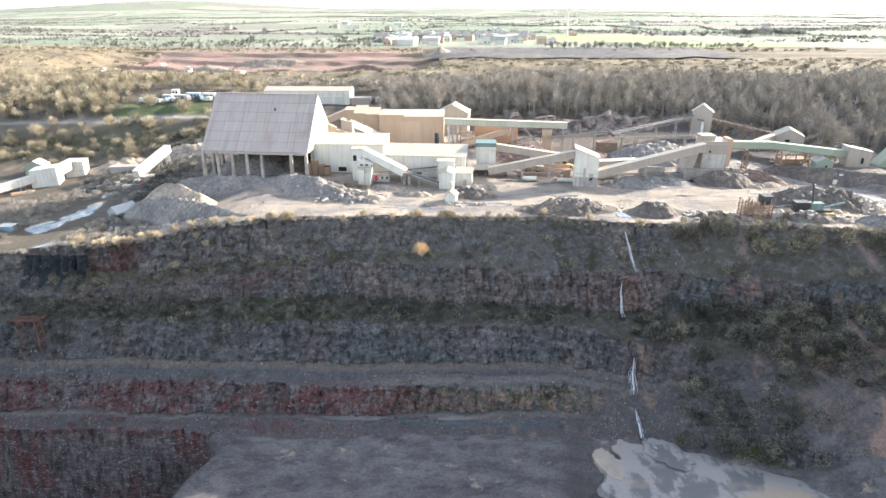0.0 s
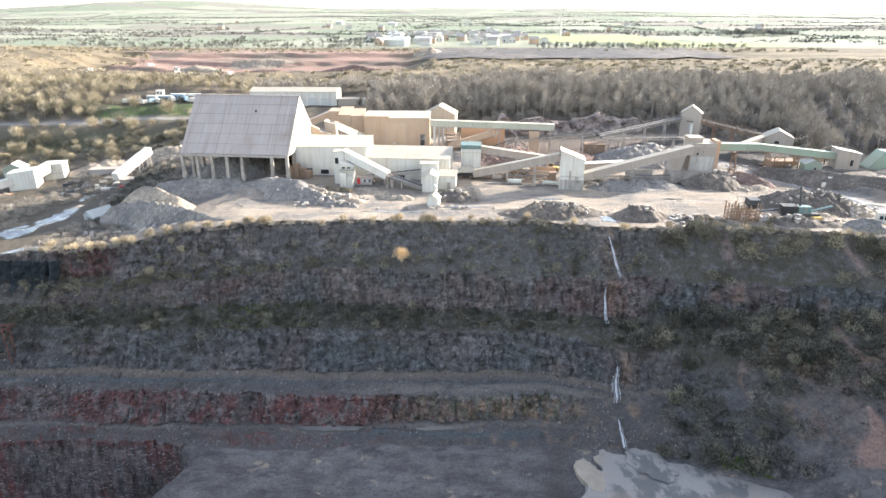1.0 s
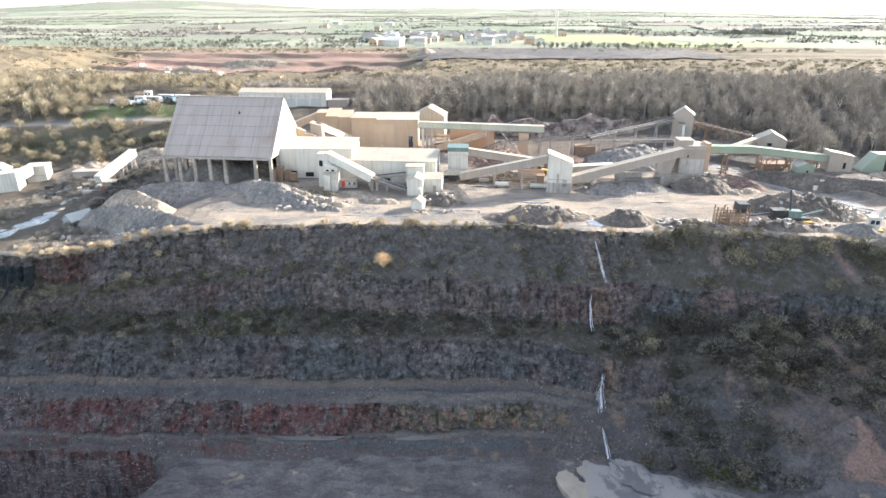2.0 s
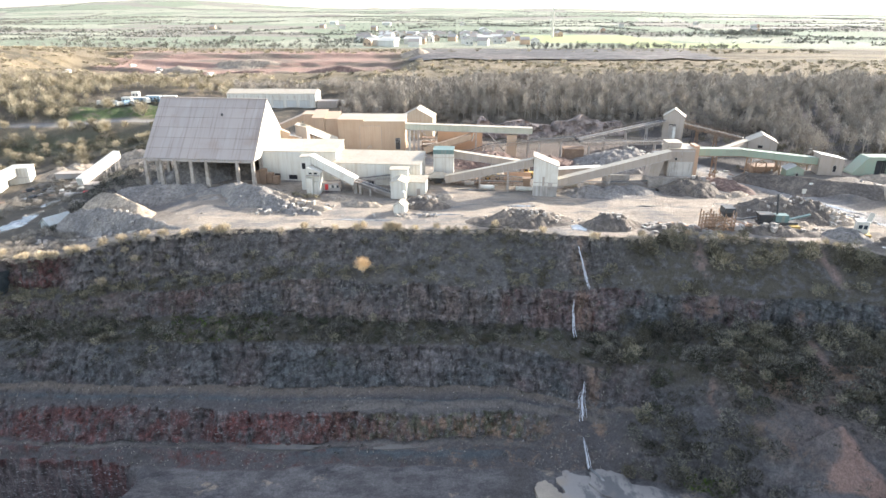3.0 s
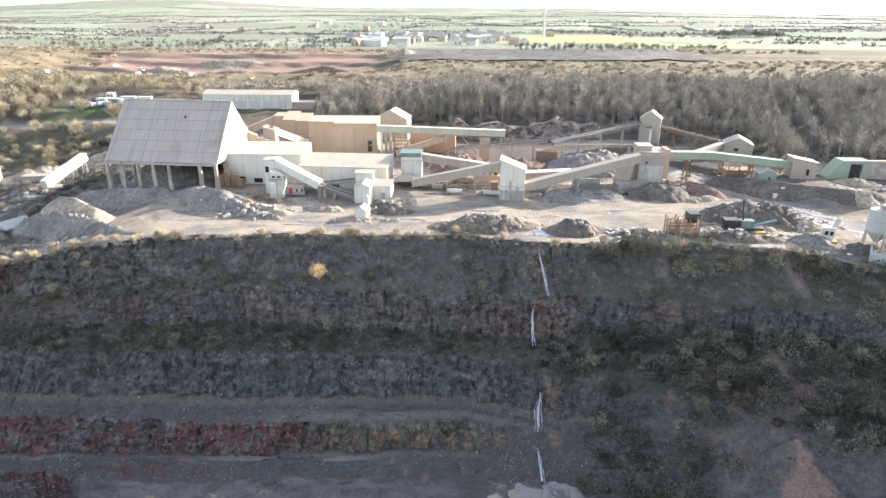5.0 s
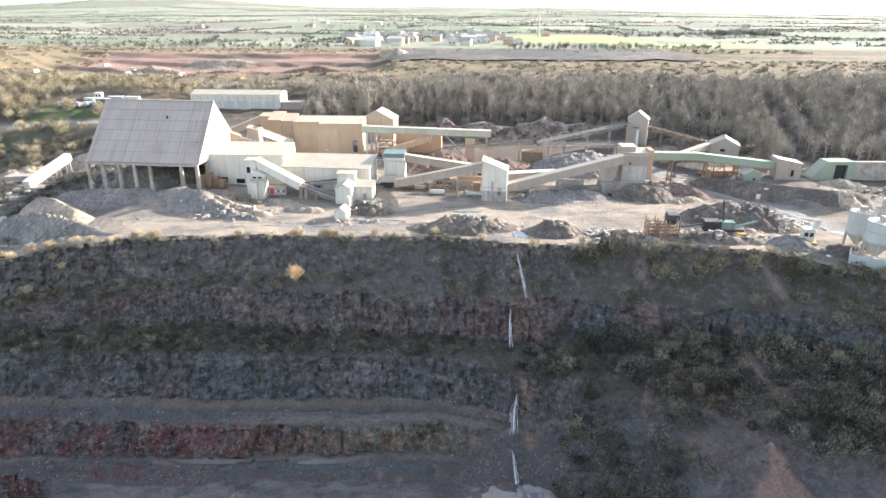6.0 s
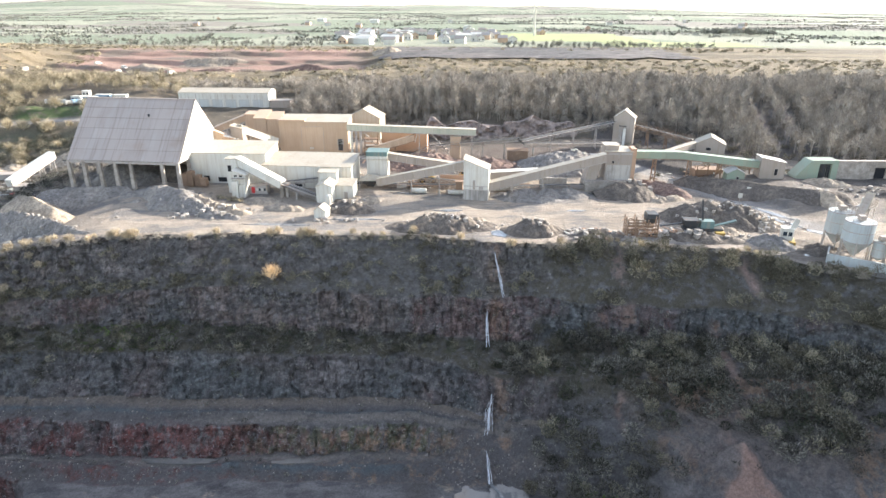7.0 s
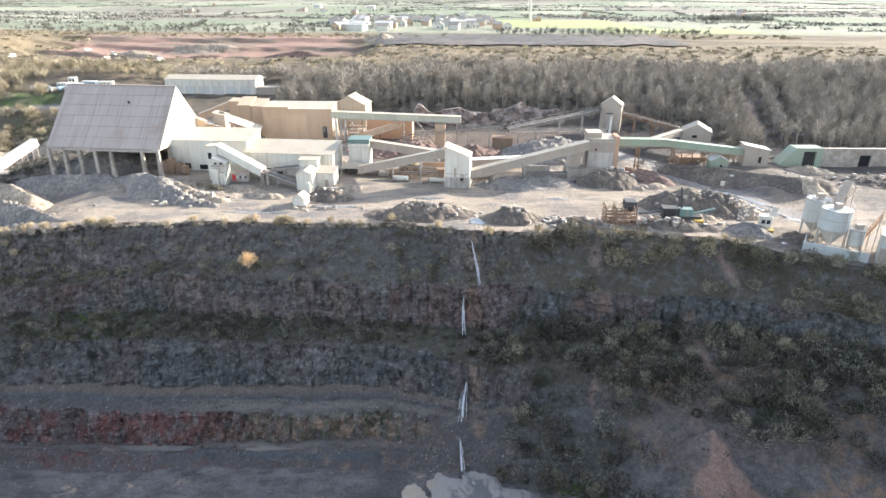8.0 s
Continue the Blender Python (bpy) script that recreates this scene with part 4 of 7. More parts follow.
# transfer tower, chute and white gallery in front
house("transfer_tower", -28.9, 192.0, 0.6, -4.0, 3.3, 3.4, 9.9, "narrow white clad transfer tower", roof="flat", rise=0.2,
      openings=(("front", 0.5, 6.2, 1.0, 1.8, DARK, "doorway"),))
ch = house("chute_house", -26.2, 188.8, 0.4, -4.0, 3.6, 3.2, 6.0, "white sheet chute house with stepped lower box", roof="mono_x", rise=1.5, top=WHITE)
part("lower_box", boxed(-0.3, 1.6, -1.4, -0.02, -1, 4.6), WHITE, ch)
part("lower_box", boxed(1.7, 3.5, -0.9, -0.02, -1, 3.4), WHITE, ch)
part("shelf", boxed(-0.4, 3.6, -1.0, -0.04, 5.2, 5.35), STEEL, ch)
for hx in (0.3, 1.9):
    part("vent", boxed(hx, hx + 0.9, -0.06, 0.03, 5.6, 6.1), DARK, ch)
pier = thing("conveyor_pier", -12.6, 188.2, 0.2, -16, "stained concrete pier with steel bracket under the white gallery", "pier")
part("shaft", boxed(0, 1.0, 0, 1.6, -1.5, 3.4), CONCRETE, pier)
part("shaft", boxed(1.5, 2.3, 0.2, 1.4, -1.5, 2.8), CONCRETE, pier)
part("bracket", boxed(-0.3, 2.6, -0.2, 1.8, 3.4, 3.8), RUST, pier)
part("brace", beam(bm_new(), (-0.8, 0.8, 0.5), (0.6, 0.8, 3.4), 0.2, 0.2), RUST, pier)
gallery("enclosed_conveyor", (-25.6, 193.4, 8.5), (-12.0, 189.0, 2.6), 2.6, 2.4, "white enclosed conveyor sloping down from the transfer tower", WHITE, WHITE, legs=(0.98,), panel=4.5, group="plant conveyors", legmat=CONCRETE)
truss("belt_conveyor", (-12.0, 189.0, 4.2), (0.6, 184.8, 0.9), 1.9, 1.0, "open belt conveyor feeding the white gallery", STEEL, legs=(0.35,), group="plant conveyors")
truss("belt_conveyor", (-20.0, 193.6, 2.4), (2.0, 192.5, 5.0), 1.4, 0.8, "grey belt conveyor in front of the long hall", STEEL, legs=(0.3, 0.6, 0.85), rail=False, group="plant conveyors")
house("weigh_cabin", -1.8, 190.5, 0.3, -2.0, 5.4, 4.0, 6.6, "white clad hopper cabin on legs", roof="flat", rise=0.2)
house("pump_house", -1.2, 183.0, 0.0, -6.0, 4.6, 6.0, 4.8, "white gabled pump house", roof="gable", rise=1.0, along="y")
house("pump_house_lean_to", 3.8, 186.2, 0.0, -6.0, 5.2, 5.0, 4.2, "white lean-to beside the pump house", roof="mono_y", rise=0.8, openings=(("front", 2.6, 0.2, 0.9, 2.1, DUSTY, "door"),))
house("kiosk", 0.5, 169.6, 0.0, -12.0, 3.2, 3.4, 2.0, "small white gabled kiosk at the yard edge", roof="gable", rise=1.2, along="y")
# vent tank beside the pump house
tank = thing("vent_tank", 2.6, 180.6, 0, 0, "small white cylindrical vent tank", "tank")
part("shell", tube(bm_new(), (0, 0, -0.3), (0, 0, 2.8), 0.7, n=16), WHITE, tank, smooth=False)
part("cap", tube(bm_new(), (0, 0, 2.8), (0, 0, 3.3), 0.7, 0.15, n=16), WHITE, tank)
# container with red panel
cont = thing("site_cabin", -23.4, 190.6, 0.35, -1.5, "grey steel site cabin with a red panel, below the conveyor", "cabin")
part("body", boxed(0, 6.3, 0, 2.5, 0, 2.5), STEEL, cont)
part("roof", boxed(-0.08, 6.38, -0.08, 2.58, 2.5, 2.62), DUSTY, cont)
part("red_panel", boxed(1.7, 2.7, -0.05, 0.02, 0.3, 2.1), REDP, cont, "bright red door panel")
for i in range(4):
    part("window", boxed(3.1 + i * 0.75, 3.6 + i * 0.75, -0.05, 0.02, 1.0, 1.7), GLASS if i % 2 else WHITE, cont)
for i in range(4):
    st = solid("storage_box", boxed(0, 1.7, 0, 2.0, 0, (3.8, 4.6, 3.2, 2.4)[i]), RUST, pose(-44.6 + 1.9 * i, 197.0 - 0.5 * (i % 2), 0.9, 0, 0, -8), "rusty brown steel storage box beside the store", "container", "storage boxes")

# flat bridge and its trestles
gallery("bridge_conveyor", (0.6, 239.2, 10.3), (47.3, 235.6, 9.3), 2.8, 2.0, "long level conveyor bridge with cream and green side panels", BRIDGE, ROOF, legs=(0.56, 0.97), panel=7.5, group="plant conveyors")
for xx in (10.5, 34.5):
    bm = bm_new()
    beam(bm, (xx - 4, 238, 9.8), (xx + 3, 238, 2), 0.35, 0.35)
    solid("bridge_strut", bm, STEEL, pose(0, 0, 0), "inclined steel strut under the conveyor bridge", "strut", "bridge struts")
house("bridge_cabin", 38.0, 234.6, 1.2, -4.0, 3.6, 3.0, 7.6, "small tan cabin under the conveyor bridge", wall=BROWN, roof="flat", rise=0.2)
house("rust_bunker", 12.5, 244.0, 1.5, -3.0, 17.0, 8.0, 7.4, "orange-brown stained open bunker wall", wall=ORANGE, roof="flat", top=BROWN)
gallery("enclosed_conveyor", (7.5, 236.5, 1.8), (25.0, 237.0, 7.0), 2.2, 2.0, "rusty brown conveyor with white end plate", BROWN, BROWN, legs=(0.6,), group="plant conveyors", legmat=RUST)
solid("end_plate", boxed(0, 0.2, 0, 2.6, 0, 2.8), WHITE, pose(25.1, 235.6, 6.3, 0, 16, 0), "white end plate of the brown conveyor", "plate")
frame_ob = thing("pipe_stack", 2.2, 237.5, 1.6, 0, "vertical ducts and rusty stair frame beside the crushing hall", "pipework")
for i in range(3):
    part("duct", tube(bm_new(), (i * 1.6, 0, -1), (i * 1.6, 0.3 * i, 8.4), 0.45, n=10), STEEL if i else WHITE, frame_ob)
for i in range(4):
    part("platform", boxed(4.5, 9.5, -1, 2.2, 1.6 * i + 0.8, 1.6 * i + 1.0), RUST, frame_ob)
for i in range(4):
    part("post", boxed(4.5 + (i % 2) * 4.8, 4.7 + (i % 2) * 4.8, -1 + (i // 2) * 3, -0.8 + (i // 2) * 3, -1, 7.6), RUST, frame_ob)

# green-topped cubicle and the middle tower
cub = house("sampling_house", 11.2, 203.0, 0.2, -3.0, 6.4, 6.0, 7.6, "white sampling house with a teal band under the roof", roof="flat", rise=0.2)
part("upper_wall", boxed(-0.03, 6.43, -0.03, 6.03, 7.6, 8.7), WHITE, cub)
part("teal_band", boxed(-0.06, 6.46, -0.06, 6.06, 8.7, 9.9), TEAL, cub, "teal sheet band")
part("teal_roof", boxed(-0.2, 6.6, -0.2, 6.2, 9.9, 10.05), TEAL, cub)
can = thing("hopper_canopy", 9.0, 197.2, 0.3, -3.0, "low pale pyramid canopy on legs over a feed hopper", "canopy")
bm = bm_new()
apex = [bm.verts.new((2.6, 2.0, 3.9)), bm.verts.new((5.0, 2.0, 3.9))]
low = [bm.verts.new(c) for c in ((0, 0, 2.3), (7.6, 0, 2.3), (7.6, 4.2, 2.3), (0, 4.2, 2.3))]
for f in ((low[0], low[1], apex[1], apex[0]), (low[2], low[3], apex[0], apex[1]), (low[1], low[2], apex[1]), (low[3], low[0], apex[0]), tuple(low[::-1])):
    bm.faces.new(f)
part("roof", bm, ROOF, can)
for xx in (0.3, 7.1):
    for yy in (0.3, 3.7):
        part("leg", boxed(xx, xx + 0.25, yy, yy + 0.25, -1.0, 2.3), STEEL, can)
part("hopper", hexa(bm_new(), [(2.6, 1.2, 0.2), (4.6, 1.2, 0.2), (4.6, 3.0, 0.2), (2.6, 3.0, 0.2), (1.4, 0.6, 2.0), (5.8, 0.6, 2.0), (5.8, 3.6, 2.0), (1.4, 3.6, 2.0)]), DARKSTEEL, can)
house("mid_tower", 40.8, 186.6, -0.4, -9.0, 7.2, 6.4, 9.4, "tall white clad screening tower with one-way sloping roof", roof="mono_x", rise=2.9, top=DUSTY,
      openings=(("front", 0.15, -0.3, 6.9, 3.7, DRIP, "lower_panel"), ("front", 2.8, 3.6, 0.5, 2.6, DUSTY, "downpipe"), ("front", 0.3, 4.4, 6.6, 0.12, STEEL, "sheet_joint"), ("front", 4.6, 2.4, 1.0, 2.0, STEEL, "louvre")))
gallery("enclosed_conveyor", (15.0, 196.2, 1.6), (41.2, 189.6, 8.6), 2.3, 2.0, "dusty enclosed conveyor climbing to the screening tower", DUSTY, ROOF, legs=(0.4, 0.72), group="plant conveyors")
gallery("enclosed_conveyor", (17.5, 206.0, 7.4), (42.5, 205.0, 3.8), 2.3, 2.0, "tan enclosed conveyor falling away from the sampling house", DUSTY, ROOF, legs=(0.5, 0.9), group="plant conveyors")
gallery("enclosed_conveyor", (47.5, 190.0, 1.8), (83.5, 195.0, 9.6), 2.6, 2.2, "long dusty enclosed conveyor climbing to the loading bins", DUSTY, ROOF, legs=(0.22, 0.48), panel=4.0, group="plant conveyors")
gallery("enclosed_conveyor", (49.0, 201.0, 2.4), (66.0, 206.0, 2.0), 3.0, 2.2, "low pale covered conveyor behind the stone heap", DUSTY, WHITE, legs=(), group="plant conveyors")
# loading bins
house("loading_bins", 84.8, 198.6, 1.6, -3.0, 8.0, 8.0, 9.9, "dust-caked concrete loading bins", roof="flat", rise=0.2, wall=DUSTY, openings=(("front", 0.4, 0.6, 7.2, 5.2, DRIP, "dripped_plate"), ("front", 2.0, 6.4, 0.6, 0.7, DARK, "peephole"), ("front", 3.9, 6.0, 0.15, 3.4, STEEL, "joint"), ("front", 0.3, 9.0, 7.4, 0.5, STEEL, "upper_band")))
for i, (x0, x1) in enumerate(((78.2, 81.2),)):
    bm = hexa(bm_new(), [(x0, 198, -0.5), (x1, 198, -0.5), (x1, 203, -0.5), (x0, 203, -0.5), (x0 + 2.5, 199, 10), (x1 + 3.2, 199, 10), (x1 + 3.2, 203, 10), (x0 + 2.5, 203, 10)])
    solid("bin_buttress", bm, DUSTY, pose(0, 0, 0), "leaning dust-covered concrete buttress of the loading bins", "buttress")
solid("bin_pier", boxed(0, 1.4, 0, 5, -1, 11.4), ORANGE, pose(92.6, 198.4, 1.0, 0, 0, -3), "tall orange stained steel pier beside the bins", "pier")
solid("loading_dock", boxed(0, 13.5, 0, 5, -1.5, 2.6), CONCRETE, pose(78.4, 195.8, 0.2, 0, 0, 3), "stained concrete dock wall under the bins", "dock")
house("head_house", 84.6, 200.0, 11.5, -3.0, 4.2, 5.0, 1.6, "low dusty head house on the loading bins", wall=DUSTY, roof="flat", sunk=0.1)
# high tower behind
tower = house("high_tower", 102.8, 256.6, 0.6, -22.0, 7.8, 5.6, 11.7, "tall pale tower with gabled roof", wall=DUSTY, top=ROOF, roof="gable", rise=2.8, along="y",
              openings=(("front", 2.4, 3.2, 2.2, 5.0, STEEL, "chute_door"), ("front", 2.2, 8.1, 2.6, 0.5, DARK, "chute_lintel")))
part("chute", beam(bm_new(), (4.5, -0.6, 7.6), (4.5, -2.6, 1.2), 1.0, 0.5), WHITE, tower)
part("chute", beam(bm_new(), (3.6, -0.6, 7.6), (3.2, -2.6, 1.2), 0.5, 0.4), STEEL, tower)
truss("belt_conveyor", (63.0, 231.5, 8.0), (102.5, 256.0, 10.6), 1.8, 1.2, "open belt conveyor climbing to the high tower", STEEL, legs=(0.3, 0.55, 0.8), group="plant conveyors")
truss("belt_conveyor", (20.4, 238.0, 0.6), (31.2, 236.6, 5.0), 1.6, 1.0, "open belt conveyor rising from the heaps", STEEL, legs=(0.9,), group="plant conveyors")
truss("belt_conveyor", (31.2, 236.6, 5.0), (62.0, 231.4, 9.0), 1.6, 1.0, "open lattice belt conveyor", STEEL, legs=(0.06, 0.6, 0.85), group="plant conveyors")
truss("belt_conveyor", (64.0, 231.0, 7.2), (100.0, 236.0, 6.4), 1.6, 1.0, "level lattice belt conveyor behind the bins", STEEL, legs=(0.1, 0.5, 0.8), group="plant conveyors")
house("drive_platform", 58.5, 230.0, 0.8, -3.0, 7.0, 5.0, 3.8, "dark rusty drive platform under the conveyor", wall=RUST, roof="flat", top=RUST)
truss("belt_conveyor", (110.0, 258.0, 9.4), (129.0, 243.0, 6.2), 1.8, 1.2, "rusty belt conveyor from tower to transfer house", RUST, legs=(0.3, 0.6), group="plant conveyors")
gallery("enclosed_conveyor", (109.0, 222.0, 3.8), (128.5, 238.5, 4.6), 2.0, 1.8, "dusty enclosed conveyor to the transfer house", DUSTY, ROOF, legs=(0.5,), group="plant conveyors")
house("transfer_shed", 128.0, 236.5, 0.0, -20.0, 10.0, 8.0, 6.2, "dusty transfer shed with pale gabled roof", wall=DUSTY, roof="gable", rise=2.6, along="y", openings=(("front", 3.6, 4.0, 1.6, 1.0, DARK, "hatch"),))
# green gallery
gallery("green_conveyor", (93.8, 204.6, 8.4), (110.2, 204.6, 8.2), 2.8, 2.1, "pale green enclosed conveyor leaving the loading bins", GREEN, GREEN, legs=(0.5,), panel=4.5, group="green conveyors", legmat=RUST)
gallery("green_conveyor", (110.2, 204.6, 8.2), (135.4, 204.2, 5.4), 2.6, 2.0, "pale green enclosed conveyor running to the white house", GREEN, GREEN, legs=(0.12, 0.5), panel=4.5, group="green conveyors", legmat=RUST)
house("conveyor_house", 134.6, 201.8, 3.2, -7.0, 7.4, 5.0, 4.4, "pale green conveyor end house with white roof", wall=DUSTY, top=WHITE, roof="mono_x", rise=1.5, openings=(("front", 4.4, 0.4, 0.9, 2.0, DARK, "door"),))
house("green_kiosk", 124.0, 200.6, 1.2, -8.0, 5.2, 4.4, 3.2, "small pale green gabled kiosk", wall=GREEN, top=PALE, roof="gable", rise=1.4, along="y", openings=(("front", 2.8, 1.2, 0.7, 0.9, DARK, "window"),))
rack = thing("pipe_rack", 121.0, 210.0, 1.2, 0, "rusty pipe rack and old machinery beneath the green conveyor", "pipework")
rng0 = random.Random(5)
for i in range(16):
    a = (rng0.uniform(-4, 14), rng0.uniform(-3, 3), rng0.uniform(0, 3.5))
    part("pipe", beam(bm_new(), a, (a[0] + rng0.uniform(-3, 3), a[1] + rng0.uniform(-2, 2), max(0, a[2] + rng0.uniform(-2, 2))), 0.2, 0.2), RUST, rack)
for i in range(6):
    part("post", boxed(-4 + i * 3.4, -3.7 + i * 3.4, -3, -2.7, -1, 4), RUST, rack)
part("plinth", boxed(-4, 5, -2, 3, -1, 2.4), RUST, rack)
# green portal and long wall at the far right
portal = thing("green_portal", 150.2, 205.6, 1.0, -1.0, "pale green steel portal with dark slatted doorway", "portal")
part("ramp_wall", extrude_poly(bm_new(), [(-2, -2), (5.4, -2), (5.4, 6.3), (2.8, 6.3), (-1.6, 1.0)], 0, 5), GREEN, portal)
part("lintel", boxed(5.4, 11.4, 0, 5, 5.2, 6.3), GREEN, portal)
part("pier", boxed(9.4, 11.4, 0, 5, -2, 5.2), GREEN, portal)
part("back", boxed(5.4, 9.4, 3.5, 4.0, -2, 5.2), DARKSTEEL, portal)
for i in range(6):
    part("slat", boxed(5.5 + i * 0.66, 5.9 + i * 0.66, 0.6, 0.8, -2, 4.8), DARKSTEEL, portal)
lw = thing("retaining_wall", 161.2, 206.6, 0.6, -1.0, "long rust-stained concrete wall with a dark doorway", "wall")
part("wall_section", boxed(0, 13.2, 0, 1.0, -3, 6.2), CONCRETE, lw)
part("wall_section", boxed(17.0, 60, 0, 1.0, -3, 6.2), CONCRETE, lw)
part("lintel", boxed(13.2, 17.0, 0, 1.0, 4.2, 6.2), CONCRETE, lw)
part("doorway", boxed(13.2, 17.0, 0.6, 0.9, -3, 4.2), DARK, lw)
part("coping", boxed(-0.2, 60, -0.2, 1.4, 6.2, 6.4), DUSTY, lw)
for i, xx in enumerate((163, 170, 174, 186)):
    bm = bm_new()
    beam(bm, (0, 0, 0.5), (6, 1.5, 0.9), 0.5, 0.5)
    box(bm, 5, 7.4, 0.5, 2.6, 0, 1.6)
    solid("pipe_unit", bm, WHITE if i < 2 else STEEL, pose(xx, 212 + i, 3.0, 0, 0, -6), "pale pipe unit behind the retaining wall", "pipework", "pipe units")

# rear warehouse and cabins on the upper terrace
wh = house("warehouse", -88.6, 312.0, 6.2, -1.5, 42.5, 13.0, 7.6, "long white warehouse with shallow pale roof and roller doors", roof="gable", rise=1.4, along="x",
           openings=tuple(("front", 3.0 + i * 6.4, 0.0, 4.6, 4.4, PALE, "roller_door") for i in range(6)))
for i in range(12):
    part("gutter_mark", boxed(1.0 + i * 3.5, 1.2 + i * 3.5, -0.05, 0.03, 5.0, 6.8), DUSTY, wh)
house("open_store", -45.4, 309.5, 6.5, -1.5, 9.6, 6.0, 4.0, "grey open-sided store beside the warehouse", wall=DUSTY, roof="flat", top=DUSTY)
house("office_cabin", -33.8, 312.0, 7.8, -1.5, 4.6, 3.0, 2.6, "small pale office cabin", wall=SILO, roof="flat")
pole = thing("lamp_post", -16.0, 300.0, 7.0, 0, "thin steel lamp post before the wood", "lamp post")
part("mast", tube(bm_new(), (0, 0, -1), (0, 0, 9), 0.14, 0.09, 8), STEEL, pole)
part("lamp_head", boxed(-0.5, 0.5, -0.2, 0.2, 8.9, 9.1), STEEL, pole)
for i, (xx, yy, ww, mat) in enumerate(((-139.5, 312.5, 4.5, WHITE), (-133.5, 311.5, 6.0, BLUE), (-126.8, 310.5, 6.4, BLUE), (-137.0, 318.0, 3.2, WHITE), (-119.0, 311.0, 6.0, WHITE))):
    gz0 = ground_z(xx, yy)
    cb = thing("portable_cabin", xx, yy, gz0 - 0.2, -3 + 2 * i, ("blue-grey" if mat is BLUE else "white") + " portable cabin on the upper terrace", "cabin", "portable cabins")
    part("body", boxed(0, ww, 0, 2.8, 0, 2.7), mat, cb)
    part("roof", boxed(-0.1, ww + 0.1, -0.1, 2.9, 2.7, 2.85), WHITE, cb)
    for k in range(int(ww // 1.6)):
        part("window", boxed(0.5 + 1.6 * k, 1.4 + 1.6 * k, -0.04, 0.02, 1.1, 2.0), GLASS, cb)

# works on the lower ground at the left
house("left_house", -151.6, 219.8, -11.0, 14.0, 9.0, 7.0, 8.2, "white clad conveyor house on the lower ground", roof="mono_x", rise=-1.0, over=0.1, top=WHITE)
house("left_transfer_house", -145.2, 231.0, -9.6, 12.0, 6.8, 6.0, 6.6, "white clad transfer house on the lower ground", roof="flat", rise=0.2, top=WHITE, openings=(("front", 0.4, 3.0, 5.8, 0.12, STEEL, "sheet_joint"),))
house("green_shed", -164.0, 236.0, -10.6, 10.0, 7.0, 6.0, 4.6, "pale green gabled shed on the lower ground", wall=GREEN, top=PALE, roof="gable", rise=2.0, along="y")
gallery("enclosed_conveyor", (-145.0, 225.5, -6.6), (-143.5, 231.5, -5.4), 3.2, 2.8, "short white gallery joining two houses", WHITE, WHITE, legs=(), group="plant conveyors")
gallery("enclosed_conveyor", (-170.0, 205.0, -12.0), (-150.0, 221.5, -7.6), 2.4, 2.4, "white enclosed conveyor climbing from the lower ground", WHITE, WHITE, legs=(0.3, 0.8), group="plant conveyors")
gallery("enclosed_conveyor", (-110.2, 215.5, -4.8), (-106.6, 236.2, 0.2), 2.5, 2.3, "white enclosed conveyor head on the lower ground", WHITE, WHITE, legs=(0.35, 0.7, 0.95), group="plant conveyors")
house("conveyor_foot_house", -107.6, 213.0, -8.0, -4.0, 5.0, 4.0, 4.0, "dusty low house at the conveyor foot", wall=DUSTY, roof="flat", top=DUSTY)
house("dark_silo_row", -128.0, 231.0, -7.6, 8.0, 12.0, 4.0, 2.6, "row of dark dusty bunkers", wall=STEEL, roof="flat", top=DUSTY)
truss("belt_conveyor", (-103.0, 237.0, -1.0), (-80.0, 232.0, 3.0), 1.6, 1.2, "low dusty conveyor running behind the store", STEEL, legs=(0.2, 0.6), rail=False, group="plant conveyors")
solid("orange_skip", boxed(0, 7.5, 0, 2.0, 0, 1.4), ORANGE, pose(-154.5, 212.0, -11.4, 0, 0, 36), "long orange steel skip beside the conveyor", "skip")
house("hut", -101.0, 176.8, -7.1, -28.0, 4.2, 7.0, 1.9, "small pale green gabled hut beside a puddle", wall=SILO, top=SILO, roof="gable", rise=1.7, along="y")
house("edge_hut", -127.5, 166.5, -8.6, 0, 3.6, 2.6, 2.2, "small blue hut at the rim", wall=BLUE, roof="flat", top=WHITE)
drum = thing("red_marked_tank", -108.5, 209.5, -7.8, 0, "grey horizontal tank with red end", "tank")
part("shell", tube(bm_new(), (-4, 0, 1.1), (3, 0.6, 1.1), 1.0, n=14), STEEL, drum)
part("red_end", boxed(2.4, 3.6, -0.6, 0.9, 0, 2.6), REDP, drum, "red painted end frame")

# old rusty gantry on the quarry wall
gan = thing("rusty_gantry", -103.0, 131.2, -28.8, -8, "old rusty steel gantry standing on a quarry ledge", "gantry")
OLDRUST = painted("dark red rust", (0.13, 0.055, 0.045), (0.2, 0.1, 0.07), 0.6, 0.9)
for xx in (0, 5.4):
    for yy in (0, 2.0):
        part("leg", beam(bm_new(), (xx, yy, -2.0), (xx * 0.9 + 0.3, yy, 11.0), 0.2, 0.2), OLDRUST, gan)
for yy in (0, 2.0):
    part("crossbeam", beam(bm_new(), (-1.2, yy, 10.8), (6.6, yy, 11.2), 0.22, 0.28), OLDRUST, gan)
bm = bm_new()
for i in range(5):
    beam(bm, (i * 1.3, 0, 10.9), (i * 1.3 + 0.8, 2.0, 11.0), 0.1, 0.1)
    for xx in (0.1, 5.2):
        beam(bm, (xx, 0, i * 2.1), (xx, 2.0, i * 2.1 + 1.8), 0.1, 0.1)
